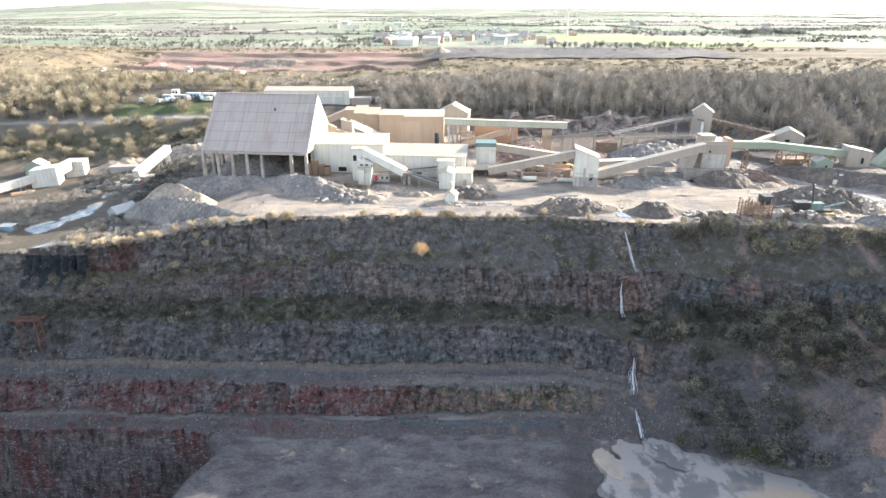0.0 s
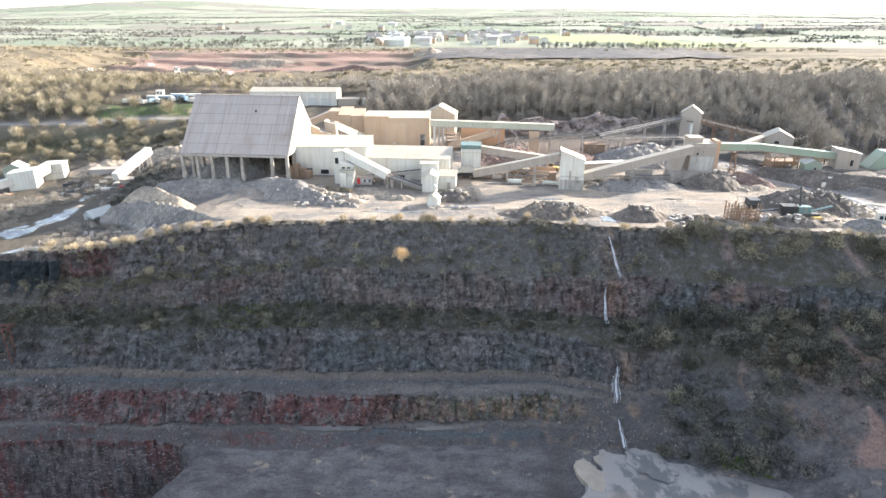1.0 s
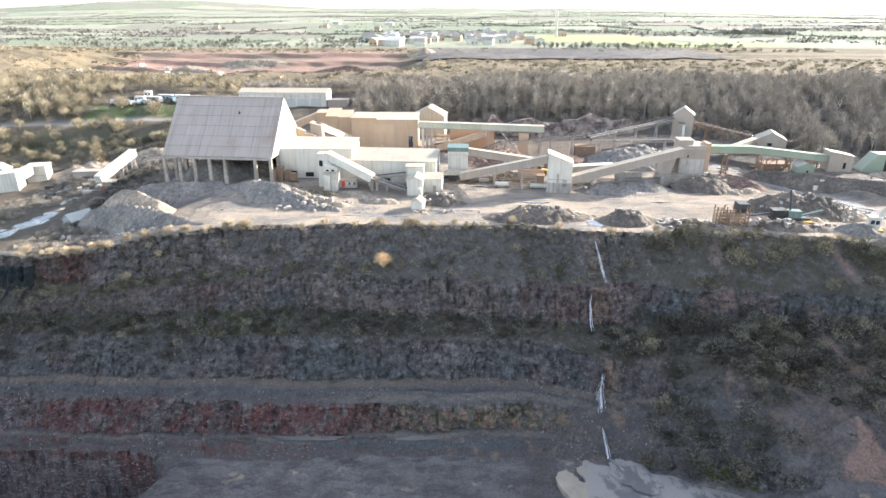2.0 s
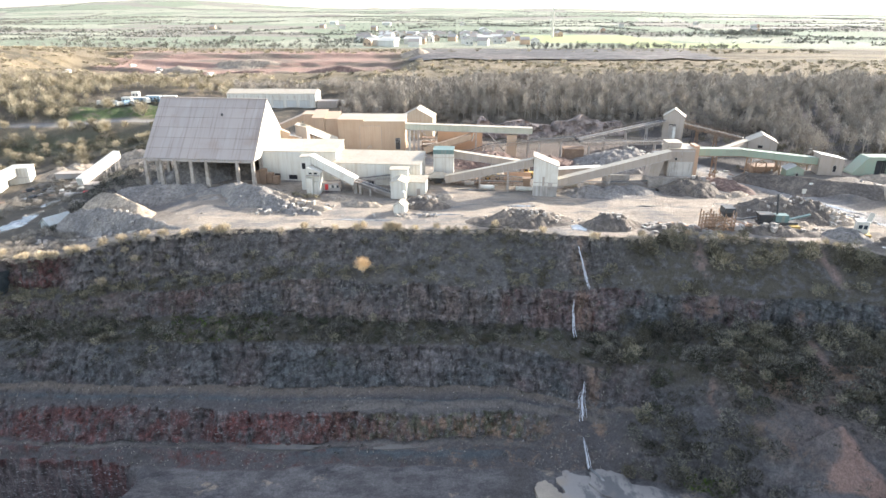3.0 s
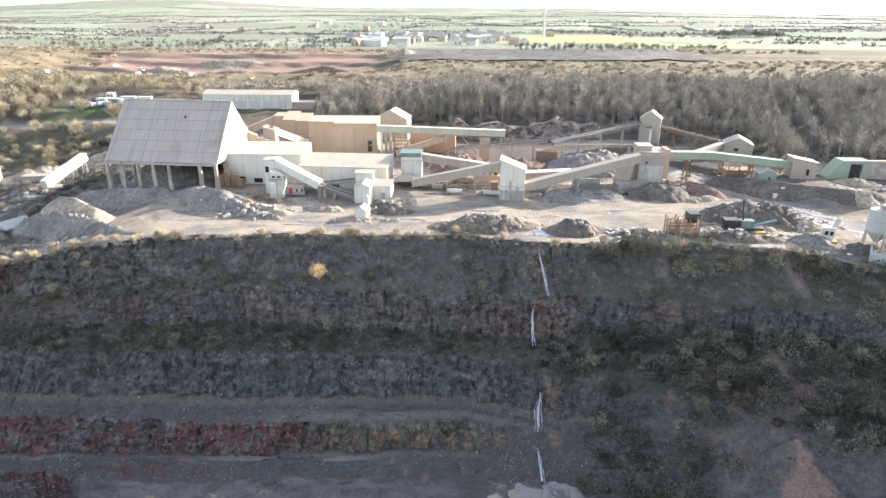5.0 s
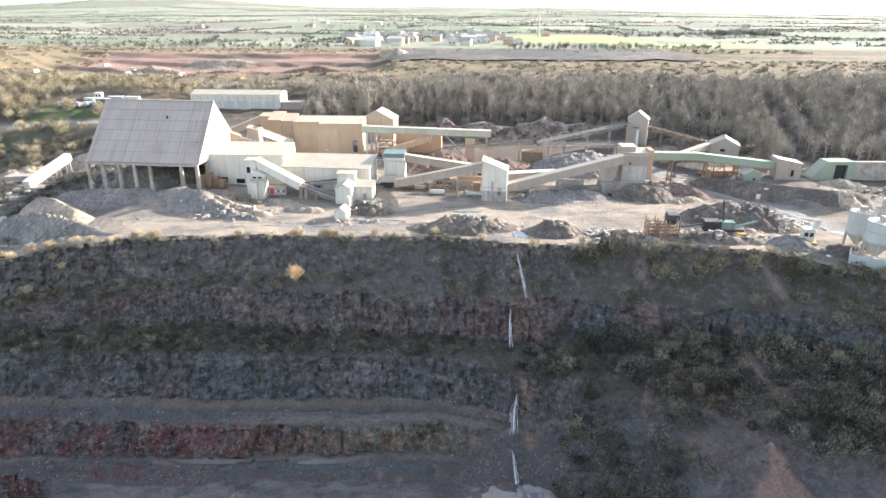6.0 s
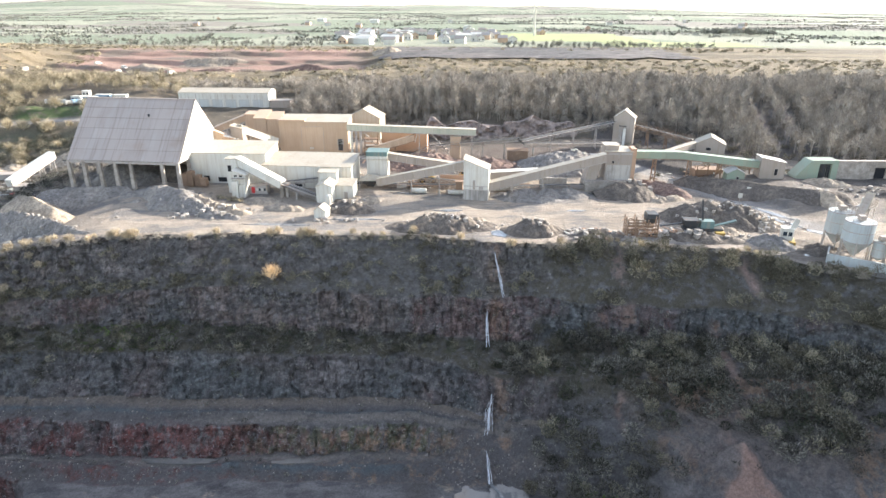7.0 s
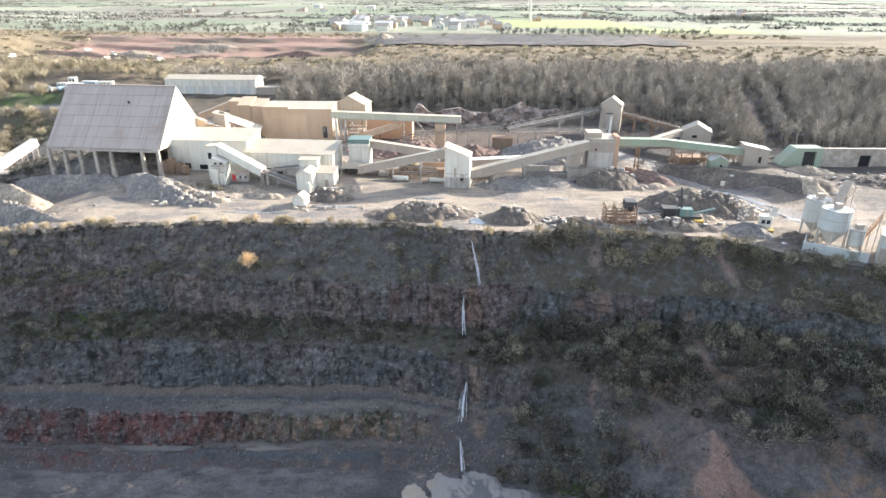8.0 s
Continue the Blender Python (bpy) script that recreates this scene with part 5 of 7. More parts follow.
part("bracing", bm, OLDRUST, gan)
part("jib", beam(bm_new(), (6.0, 1.0, 11.2), (8.6, 0.5, 13.0), 0.2, 0.22), OLDRUST, gan)

# ---- heaps, machines, water ----
HEAPS = []


def top_z(x, y):
    """Height of the ground, or of the heap that lies on it."""
    z = ground_z(x, y)
    for hx, hy, hz in HEAPS:
        if hx.min() - 1 < x < hx.max() + 1 and hy.min() - 1 < y < hy.max() + 1:
            z = max(z, float(hz.ravel()[int(np.argmin((hx - x) ** 2 + (hy - y) ** 2))]))
    return z


def heap(name, cx, cy, wx, wy, hz, base, mat, label):
    """The mesh of a heap that stands hz over the ground base on the square grid wx, wy."""
    keep = hz > -0.35
    wz = base + np.maximum(hz, -0.35)
    HEAPS.append((wx, wy, wz))
    ids = np.arange(hz.size).reshape(hz.shape)
    ok = keep[:-1, :-1] | keep[1:, :-1] | keep[:-1, 1:] | keep[1:, 1:]
    q = np.stack([ids[:-1, :-1], ids[:-1, 1:], ids[1:, 1:], ids[1:, :-1]], -1)[ok]
    used, inv = np.unique(q, return_inverse=True)
    z0 = ground_z(cx, cy)
    v = np.stack([wx - cx, wy - cy, wz - z0], -1).reshape(-1, 3)[used]
    ob = new(name, raw_mesh(name, v, inv.reshape(q.shape), [mat]))
    ob.location = (cx, cy, z0)
    return tagged(ob, label, "mound", "mounds in the yard")


def ridge(name, crest, mat, label, seed=1, slope=0.72, rough=0.16, step=0.45, spurs=0.5):
    """A bank at its angle of rest below a crest line given as x, y, z."""
    c = np.array(crest, float)
    t = np.linspace(0, len(c) - 1, 14 * len(c))
    cx, cy, cz = (np.interp(t, np.arange(len(c)), c[:, i]) for i in range(3))
    cz = cz + 0.35 * vnoise(t * 2.1, 0.5, 0, seed)
    reach = max(4.0, float(np.max(cz - level(cx, cy))) / slope + 1.5)
    gx, gy = np.meshgrid(np.arange(cx.min() - reach, cx.max() + reach, step), np.arange(cy.min() - reach, cy.max() + reach, step))
    top = np.full(gx.shape, -99.0)
    fan = 1 + spurs * 0.35 * vnoise(gx / 3.1, gy / 3.1, 0, seed + 4)
    for a, b, z in zip(cx, cy, cz):
        top = np.maximum(top, z - slope * fan * np.hypot(gx - a, gy - b))
    base = level(gx, gy)
    hz = top - base
    hz = hz + rough * (fbm(gx / 2.2, gy / 2.2, 0, 3, 0.6, seed) + 0.6 * vnoise(gx / 0.8, gy / 0.8, 0, seed + 2)) * sstep(-0.3, 0.5, hz)
    mid = len(cx) // 2
    return heap(name, float(cx[mid]), float(cy[mid]), gx, gy, hz, base, mat, label)


def mound(name, cx, cy, rx, ry, h, mat, label, cones=9, seed=1, rot=0.0, rough=0.36, step=0.5, lump=0.5, tipped=False):
    """A tipped heap: the union of many cones inside an ellipse, on the ground."""
    rg = np.random.default_rng(seed)
    c, s = math.cos(radians(rot)), math.sin(radians(rot))
    n = int(max(rx, ry) * 1.25 / step)
    gx, gy = np.meshgrid(np.arange(-n, n + 1) * step, np.arange(-n, n + 1) * step)
    hz = np.full(gx.shape, -1.0)
    for i in range(cones):
        a, r = rg.uniform(0, math.tau), math.sqrt(rg.uniform(0, 1)) * (1 - lump * 0.5)
        px, py = rx * r * math.cos(a) * 0.8, ry * r * math.sin(a) * 0.8
        hh = h * rg.uniform(0.45, 1.0) * (1 - 0.45 * r)
        wide = hh * rg.uniform(1.25, 1.7) if tipped else max(hh * 1.6, min(rx, ry) * rg.uniform(0.7, 1.1))
        dist = np.hypot((gx - px) / (1.15 if tipped else max(1, rx / ry * 0.6)), gy - py)
        hz = np.maximum(hz, hh * (1 - dist / wide))
    body = h * 0.8 * (1 - (gx / rx) ** 2 - (gy / ry) ** 2) * (1 - lump)
    hz = np.maximum(hz, body)
    wx, wy = cx + gx * c - gy * s, cy + gx * s + gy * c
    hz = hz + rough * (fbm(wx / 3.0, wy / 3.0, 0, 2, 0.5, seed) + 0.7 * fbm(wx / 1.1, wy / 1.1, 0, 2, 0.6, seed + 3) + 0.9 * np.abs(vnoise(wx / 1.7 + 0.3 * wy, wy / 6.0, 0, seed + 5))) * sstep(-0.4, 0.6, hz)
    return heap(name, cx, cy, wx, wy, hz, level(wx, wy), mat, label)


ridge("gravel_bank", [(-93, 175, -3.0), (-88, 175.5, -0.6), (-82, 173.5, 0.9), (-74, 170.0, 1.2), (-66, 165.0, 0.9), (-58, 160.5, 0.6), (-53, 158, 0.2)], GREY_HEAP, "long grey crushed stone bank at the rim", 11, 1.15, 0.3)
ridge("sand_mound", [(-88, 184, 0.8), (-85, 182.5, 2.4), (-81, 180.8, 2.8), (-76.5, 178.5, 1.7), (-72.5, 176.5, 0.8)], TAN_HEAP, "pale sandy heap behind the stone bank", 12, 0.85)
ridge("gravel_mound", [(-83, 190, 1.4), (-76, 192, 2.0), (-67, 193.5, 1.7), (-60, 194.5, 1.5)], GREY_HEAP, "grey stone spilling from the store front", 13)
ridge("gravel_mound", [(-51, 191, 2.6), (-46, 187.0, 4.0), (-41.5, 183.5, 4.7), (-38.2, 180.8, 4.3), (-33, 176.0, 3.0), (-26, 170.7, 1.6), (-20, 168.8, 0.7)], GREY_HEAP, "large grey crushed stone heap in front of the store", 14, 0.62, 0.3, spurs=1.2)
ridge("gravel_mound", [(-58, 190, 1.0), (-53, 191.5, 2.2), (-49, 190, 2.8)], GREY_HEAP, "grey stone shoulder of the large heap", 17, 0.6, 0.25)
# sunlit spur of the grey heap: the light is put into its tan colour
ridge("sand_mound", [(-38, 183.5, 3.6), (-31, 179.5, 2.4), (-25, 175.5, 1.8), (-19, 172.5, 1.1)], TAN_HEAP, "spur of the grey heap, its sunlit side put into a tan colour", 15, 0.55, 0.35, spurs=1.2)
mound("gravel_mound", -66, 208, 15, 9, 8.5, GREY_HEAP, "tall grey stone stockpile under the store roof", 6, 16, lump=0.3)
mound("gravel_mound", -50, 210, 9, 9, 6.5, DARK_HEAP, "dark stone stockpile under the store roof", 6, 17, lump=0.3)
mound("sand_mound", -9.5, 178, 6.5, 2.8, 1.8, TAN_HEAP, "low tan bank beside the kiosk", 5, 18, -18)
mound("sand_mound", -15, 183, 8, 2.6, 1.6, TAN_HEAP, "low tan bank below the cabin", 6, 48, -22)
mound("aggregate_mound", 9.5, 176, 7, 4.5, 3.4, DARK_HEAP, "dark aggregate heap beside the pump house", 14, 19, -10, 0.3, 0.4, lump=0.4, tipped=True)
mound("sand_mound", 11.5, 184.5, 5.5, 3.2, 2.2, TAN_HEAP, "small tan heap at the feed hopper", 5, 20)
mound("rubble_mound", 34.5, 162.5, 14.0, 5.5, 3.5, DARK_HEAP, "row of dark tipped rubble loads at the rim", 70, 21, 0, 0.35, 0.35, lump=0.75, tipped=True)
mound("rubble_mound", 42.0, 166.0, 4.5, 3.0, 2.2, TAN_HEAP, "pale tipped rubble at the rim", 6, 22, lump=0.8)
mound("rubble_mound", 57.5, 160.0, 8.5, 4.4, 3.8, DARK_HEAP, "dark tipped rubble heap beside the stream", 22, 23, -6, 0.3, 0.35, lump=0.6, tipped=True)
mound("gravel_mound", 64, 189.5, 15, 5.0, 2.8, GREY_HEAP, "low grey gravel bank before the long conveyor", 12, 24, lump=0.4)
mound("gravel_mound", 76, 222, 17, 11, 8.4, GREY_HEAP, "tall grey gravel cone behind the long conveyor", 5, 25, lump=0.2)
mound("red_mound", 30, 226, 14, 8, 7.0, RED_HEAP, "red-brown aggregate heap under the lattice conveyor", 5, 26, lump=0.3)
mound("red_mound", 52, 224, 11, 7, 5.6, RED_HEAP, "red-brown aggregate heap beside the conveyor", 5, 27, lump=0.4)
mound("aggregate_mound", 89.0, 191.5, 7.5, 5.5, 6.2, DARK_HEAP, "dark aggregate cone below the loading bins", 3, 28, lump=0.25)
mound("earth_mound", 102.5, 197.5, 11, 3.6, 3.4, RED_HEAP, "brown earth bank curving round a pool", 7, 29, -62, lump=0.4)
mound("sand_mound", 100.5, 186.2, 6, 2.0, 1.8, TAN_HEAP, "tan lip of the earth bank round a pool", 5, 59, 10, lump=0.4)
mound("rubble_mound", 107, 169, 15, 7.5, 6.0, DARK_HEAP, "dark boulder-strewn heap on the yard", 70, 30, -10, 0.35, 0.4, lump=0.5, tipped=True)
mound("sand_mound", 117, 164, 6.5, 3.5, 3.0, TAN_HEAP, "pale sandy shoulder of the dark heap", 6, 31, -20)
mound("sand_mound", 105, 160, 6, 3.0, 2.4, TAN_HEAP, "pale sand heap near the old crusher", 6, 32)
mound("rubble_mound", 73, 156.5, 6.5, 2.5, 1.8, DARK_HEAP, "low dark rubble beside the rusty screen", 8, 33, lump=0.8)
mound("rubble_mound", 98, 153.5, 9, 2.6, 2.0, DARK_HEAP, "low dark rubble along the rim", 8, 34, -8, lump=0.7)
mound("gravel_mound", 113.5, 150.5, 5.5, 2.8, 3.0, GREY_HEAP, "grey stone heap with flat face at the rim", 3, 35, lump=0.2)
mound("aggregate_mound", 122, 147, 6, 2.6, 2.0, DARK_HEAP, "dark gravel bank beside the silos", 4, 36, 20)
mound("aggregate_mound", 182, 188, 20, 7, 2.8, DARK_HEAP, "long dark spoil heap before the retaining wall", 16, 38, -10, lump=0.5)
mound("sand_mound", -128, 240, 14, 6, 4.0, TAN_HEAP, "lit sandy bank behind the lower works", 8, 40, 10)
mound("sand_mound", -106, 247, 14, 5, 3.5, TAN_HEAP, "lit tan bank beside the track", 8, 41, -4)


def blocks(name, spots, mat, label):
    """Loose angular blocks, joined: (x, y, spread x, spread y, how many, size)."""
    rg = np.random.default_rng(77)
    vs, fs = [], []
    cube = np.array([[-1, -1, -1], [1, -1, -1], [1, 1, -1], [-1, 1, -1], [-1, -1, 1], [1, -1, 1], [1, 1, 1], [-1, 1, 1]], float)
    faces = np.array([[3, 2, 1, 0], [4, 5, 6, 7], [0, 1, 5, 4], [1, 2, 6, 5], [2, 3, 7, 6], [3, 0, 4, 7]])
    k = 0
    for x, y, sx, sy, n, size in spots:
        for _ in range(n):
            px, py = x + rg.normal(0, sx), y + rg.normal(0, sy)
            r = size * rg.uniform(0.4, 1.2)
            c = cube * rg.uniform(0.35, 0.75, (8, 3)) * r
            a = rg.uniform(0, 6.28)
            c = c @ np.array([[math.cos(a), -math.sin(a), 0], [math.sin(a), math.cos(a), 0], [0, 0, 1]])
            vs.append(c + (px, py, top_z(px, py) + r * 0.15))
            fs.append(faces + 8 * k)
            k += 1
    ob = new(name, raw_mesh(name, np.concatenate(vs), np.concatenate(fs), [mat]))
    return tagged(ob, label, "stones", kind="stuff")


blocks("loose_blocks", [(36, 163, 5, 1.5, 30, 0.7), (57, 160, 3, 1.5, 12, 0.7), (107, 168.5, 6.5, 3, 44, 0.55), (118, 162, 4, 2, 24, 0.8), (-74, 168.5, 9, 1.6, 50, 0.4), (-34, 176, 6, 3, 24, 0.4), (70, 157, 5, 1.5, 24, 0.9), (96, 155, 5, 1.5, 24, 1.0), (9, 178, 3, 2, 14, 0.8), (-30, 172, 7, 3, 26, 0.9), (-78, 163, 9, 2, 50, 0.7), (2, 167, 10, 1, 20, 0.8), (97, 194, 3, 2, 12, 1.2), (165, 192, 10, 4, 22, 0.9), (54, 205, 10, 6, 30, 0.8), (28, 203, 8, 5, 40, 0.7)], BLOCKS, "loose pale quarry blocks strewn over the yard")


def litter(name, spots, label):
    """Scrap bars and plates strewn about."""
    rg = random.Random(9)
    for x, y, sx, sy, n in spots:
        for _ in range(n):
            px, py = x + rg.gauss(0, sx), y + rg.gauss(0, sy)
            z = ground_z(px, py)
            a, ln = rg.uniform(0, 180), rg.uniform(1.2, 4.0)
            solid(name, boxed(-ln / 2, ln / 2, -0.2, 0.2, 0, rg.uniform(0.15, 0.5)), rg.choice([RUST, STEEL, WHITE, ORANGE, DARKSTEEL, STEEL]), pose(px, py, z - 0.05, 0, 0, a), label, "scrap", "scrap bars")


litter("scrap_bar", [(26, 204, 7, 3, 34), (66, 200, 6, 2, 8), (74, 158.0, 4.5, 1.6, 40), (92, 158, 5, 2.2, 40), (-125, 218, 7, 5, 16), (118, 210, 8, 3, 18), (8, 231, 6, 3, 12)], "length of scrap steel lying on the dusty ground")


def pool(name, cx, cy, rx, ry, z, mat, label, seed, rot=0.0):
    """A shallow sheet of water with an uneven edge."""
    bm = bm_new()
    c, s = math.cos(radians(rot)), math.sin(radians(rot))
    rim = []
    for i in range(64):
        a = i / 64 * math.tau
        k = 1 + 0.32 * float(vnoise(math.cos(a) * 1.7, math.sin(a) * 1.7, 0, seed)) + 0.16 * float(vnoise(math.cos(a) * 4.5, math.sin(a) * 4.5, 0, seed + 1))
        x, y = rx * k * math.cos(a), ry * k * math.sin(a)
        rim.append((x * c - y * s, x * s + y * c))
    drape = z is None
    z = ground_z(cx, cy) if drape else z
    rings = []
    for f in (0.34, 0.67, 1.0, 1.03):
        pts = np.array(rim) * f
        hz = level(cx + pts[:, 0], cy + pts[:, 1]) - z + 0.07 if drape else np.zeros(64)
        rings.append([bm.verts.new((p[0], p[1], h - (0.2 if drape else 1.4) * (f > 1))) for p, h in zip(pts, hz)])
    mid = bm.verts.new((0, 0, 0.07 if drape else 0))
    for i in range(64):
        j = (i + 1) % 64
        bm.faces.new((mid, rings[0][i], rings[0][j]))
        for a, b in zip(rings, rings[1:]):
            bm.faces.new((a[i], b[i], b[j], a[j]))
    return solid(name, bm, mat, pose(cx, cy, z), label, "water", kind="structure")


for i, (x, y, rx, ry, r) in enumerate(((-117, 171, 6.5, 4.2, 82), (-113, 181.5, 7.0, 3.8, 70), (-112.5, 191.5, 4.5, 2.0, 84), (-115, 204, 3.4, 1.6, 60), (-110.5, 209.5, 2.4, 1.3, 40), (36, 176, 3.5, 0.9, 0), (48.5, 157, 2.0, 2.6, 30), (56, 186, 4, 0.8, 4), (72, 176, 2.6, 0.6, 0), (96.2, 190.5, 2.2, 4.0, -10), (124, 168, 8, 0.8, -62), (24, 192, 5, 0.7, 0), (118, 190, 4, 0.8, -60), (121.5, 180, 6, 0.8, -62), (126.5, 172, 5, 0.7, -60), (107, 213.5, 3, 0.6, -50), (130, 158, 4, 0.9, -40), (121, 145, 3.5, 1.2, 20), (60, 158, 2, 0.7, 0), (79, 192, 7, 1.2, 0), (12, 168, 7, 0.5, 2), (-8, 164, 9, 0.5, 0))):
    pool("puddle", x, y, rx, ry, None, WATER, "shallow muddy puddle reflecting the sky", 60 + i, r)
SANDY = loose("pale wet sand", (0.34, 0.285, 0.22), (0.29, 0.245, 0.195), 0.4, 0.9, 0.02, 2.5, 0.06)
CLAY = loose("dull wet clay", (0.17, 0.152, 0.132), (0.12, 0.113, 0.106), 0.6, 0.55, 0.02, 2.5, 0.08)
pool("silt_pond", 55, 96.5, 25, 12.0, -36.4, SILT, "pale silt pond on the quarry floor", 90, -19)
pool("silt_pond", 47.5, 106.0, 3.6, 5.5, -36.05, SILT, "pale silt fan below the waterfall", 91, 30)
pool("silt_pond", 34.8, 103.0, 2.6, 4.2, -36.34, SANDY, "pale sandy patch on the quarry floor", 93, 8)
pool("bench_pool", -21, 118.2, 7.5, 0.9, -36.3, CLAY, "dull shallow pool on the lowest bench", 92, 0)
pool("bench_pool", 4, 117.0, 5.0, 0.7, -35.4, CLAY, "dull shallow pool on the lowest bench", 94, 2)


def wall_at(x, z):
    """The quarry wall's face at x, nearest to height z: its y."""
    col = int(np.argmin(np.abs(u - x)))
    m = (GRID_S[:, col] >= 1) & (GRID_S[:, col] <= 8)
    r = np.where(m)[0]
    k = r[int(np.argmin(np.abs(GRID_Z[r, col] - z)))]
    return float(GRID_Y[k, col])


def cascade(name, x0, z0, x1, z1, width, label, strands=7, seed=3):
    """Strands of falling water down the face."""
    rg = random.Random(seed)
    ob = thing(name, x0, wall_at(x0, z0), z0, 0, label, "waterfall", "waterfall steps")
    o = ob.matrix_world.translation
    for k in range(strands):
        bm = bm_new()
        f0, f1 = rg.uniform(0, 0.25), rg.uniform(0.75, 1)
        off, w = rg.gauss(0, width * 0.35), rg.uniform(0.04, 0.11)
        last = None
        for i in range(13):
            f = f0 + (f1 - f0) * i / 12
            z = z0 + (z1 - z0) * f
            x = x0 + (x1 - x0) * f + off * (0.3 + f) + 0.05 * math.sin(k + i * 1.3)
            y = min(wall_at(x, z), wall_at(x, z - 0.8)) - 0.45 - 0.05 * k
            ww = w * (0.7 + 0.6 * f)
            now = [bm.verts.new(Vector(p) - o) for p in ((x - ww / 2, y, z), (x + ww / 2, y, z), (x, y + 0.14, z))]
            if last:
                for a in range(3):
                    b = (a + 1) % 3
                    bm.faces.new((last[a], last[b], now[b], now[a]))
            last = now
        part("strand", bm, FOAM, ob)
    return ob


cascade("waterfall", 46.6, -1.2, 48.6, -9.6, 0.5, "thin white waterfall dropping from the rim", 6, 3)
cascade("waterfall", 44.6, -11.6, 44.8, -19.3, 1.2, "white waterfall fanning down the middle face", 9, 4)
cascade("waterfall", 44.9, -24.2, 43.6, -30.4, 1.0, "white waterfall spreading over a rock step", 10, 5)
cascade("waterfall", 43.2, -31.8, 43.6, -36.0, 0.7, "lowest white waterfall step above the quarry floor", 6, 6)
st = bm_new()
prev = None
for i in range(40):
    f = i / 39
    x, y = 43.4 + 6.5 * f + 1.3 * math.sin(f * 7), 111.0 - 21 * f
    zs = -35.7 - 0.95 * min(1, 2 * f)
    now = [st.verts.new((x - 0.35, y, zs)), st.verts.new((x + 0.35, y, zs)), st.verts.new((x, y, zs - 0.4))]
    if prev:
        for a in range(3):
            st.faces.new((prev[a], prev[(a + 1) % 3], now[(a + 1) % 3], now[a]))
    prev = now
solid("stream", st, WATER, pose(0, 0, 0), "narrow dark stream winding across the silt", "water", kind="structure")


# silos and batching plant at the rim
def silo(name, x, y, z, r, top, cone, label, legs=6):
    ob = thing(name, x, y, z, 0, label, "silo", "plant silos")
    part("shell", tube(bm_new(), (0, 0, cone), (0, 0, top), r, n=28), SILO, ob)
    part("cone", tube(bm_new(), (0, 0, 0.9), (0, 0, cone), 0.5, r * 0.99, 28), SILO, ob)
    for zz in (cone, (top + cone) / 2, top - 0.2):
        part("ring", tube(bm_new(), (0, 0, zz), (0, 0, zz + 0.18), r + 0.07, n=28), STEEL, ob)
    for i in range(legs):
        a = i / legs * math.tau
        part("leg", beam(bm_new(), (r * math.cos(a), r * math.sin(a), cone + 0.4), (r * 1.05 * math.cos(a), r * 1.05 * math.sin(a), -0.6), 0.22, 0.22), STEEL, ob)
    bm = bm_new()
    for i in range(14):
        a, b = i / 14 * math.tau, (i + 1) / 14 * math.tau
        p0, p1 = Vector((r * math.cos(a), r * math.sin(a), top + 1.0)), Vector((r * math.cos(b), r * math.sin(b), top + 1.0))
        beam(bm, p0, p1, 0.07, 0.07)
        beam(bm, p0 - Vector((0, 0, 0.5)), p1 - Vector((0, 0, 0.5)), 0.05, 0.05)
        beam(bm, p0, p0 - Vector((0, 0, 1)), 0.06, 0.06)
    part("guard_rail", bm, STEEL, ob)
    part("filter_box", boxed(-0.7, 0.7, -0.6, 0.6, top + 0.18, top + 1.2), DUSTY, ob)
    bm = bm_new()
    for s in (-0.25, 0.25):
        beam(bm, (s, -r - 0.15, 0), (s, -r - 0.15, top + 1), 0.06, 0.06)
    for i in range(int(top / 0.5)):
        beam(bm, (-0.25, -r - 0.15, i * 0.5), (0.25, -r - 0.15, i * 0.5), 0.05, 0.05)
    part("ladder", bm, STEEL, ob)
    return ob


silo("silo", 126.4, 141.2, 0.2, 3.05, 9.0, 4.4, "pale blue-grey cement silo on steel legs")
silo("silo", 127.0, 149.0, 0.2, 2.7, 8.8, 3.6, "pale blue-grey cement silo behind the first")
silo("small_silo", 130.2, 138.4, 0.2, 1.55, 5.2, 1.6, "small squat cream silo", 4)
bw = thing("bund_wall", 119.6, 139.6, -0.4, -34.0, "low white bund wall round the silos", "wall")
part("front_wall", boxed(0, 12.4, 0, 0.3, -1, 2.3), SILO, bw)
part("left_wall", boxed(0, 0.3, 0.3, 7.0, -1, 2.0), SILO, bw)
part("coping", boxed(-0.1, 12.5, -0.08, 0.4, 2.3, 2.4), SILO, bw)
house("batch_house", 131.4, 132.6, -0.2, -34, 9.0, 6.0, 6.4, "white batching house with streaked lower wall", roof="flat", rise=0.2, wall=SILO, openings=(("front", 0.2, 0.0, 8.4, 3.6, CONCRETE, "lower_wall"), ("front", 2.6, 4.8, 0.6, 0.6, DARK, "vent")))
gallery("elevator_conveyor", (128.4, 146.0, 4.2), (133.6, 150.2, 11.6), 1.5, 1.3, "steep pale enclosed elevator rising behind the silos", DUSTY, ROOF, legs=(0.5, 0.95), panel=1.2, group="plant conveyors")
head = thing("silo_platform", 133.0, 149.4, 9.6, 38, "cluttered pale steel platform on legs over the silos", "platform")
part("deck", boxed(-1.6, 2.6, -1.2, 2.0, 0, 0.2), STEEL, head)
for i in range(8):
    part("post", boxed(-1.6 + 0.57 * i, -1.5 + 0.57 * i, -1.2, -1.1, 0.2, 1.4 + 0.5 * (i % 3)), DUSTY, head)
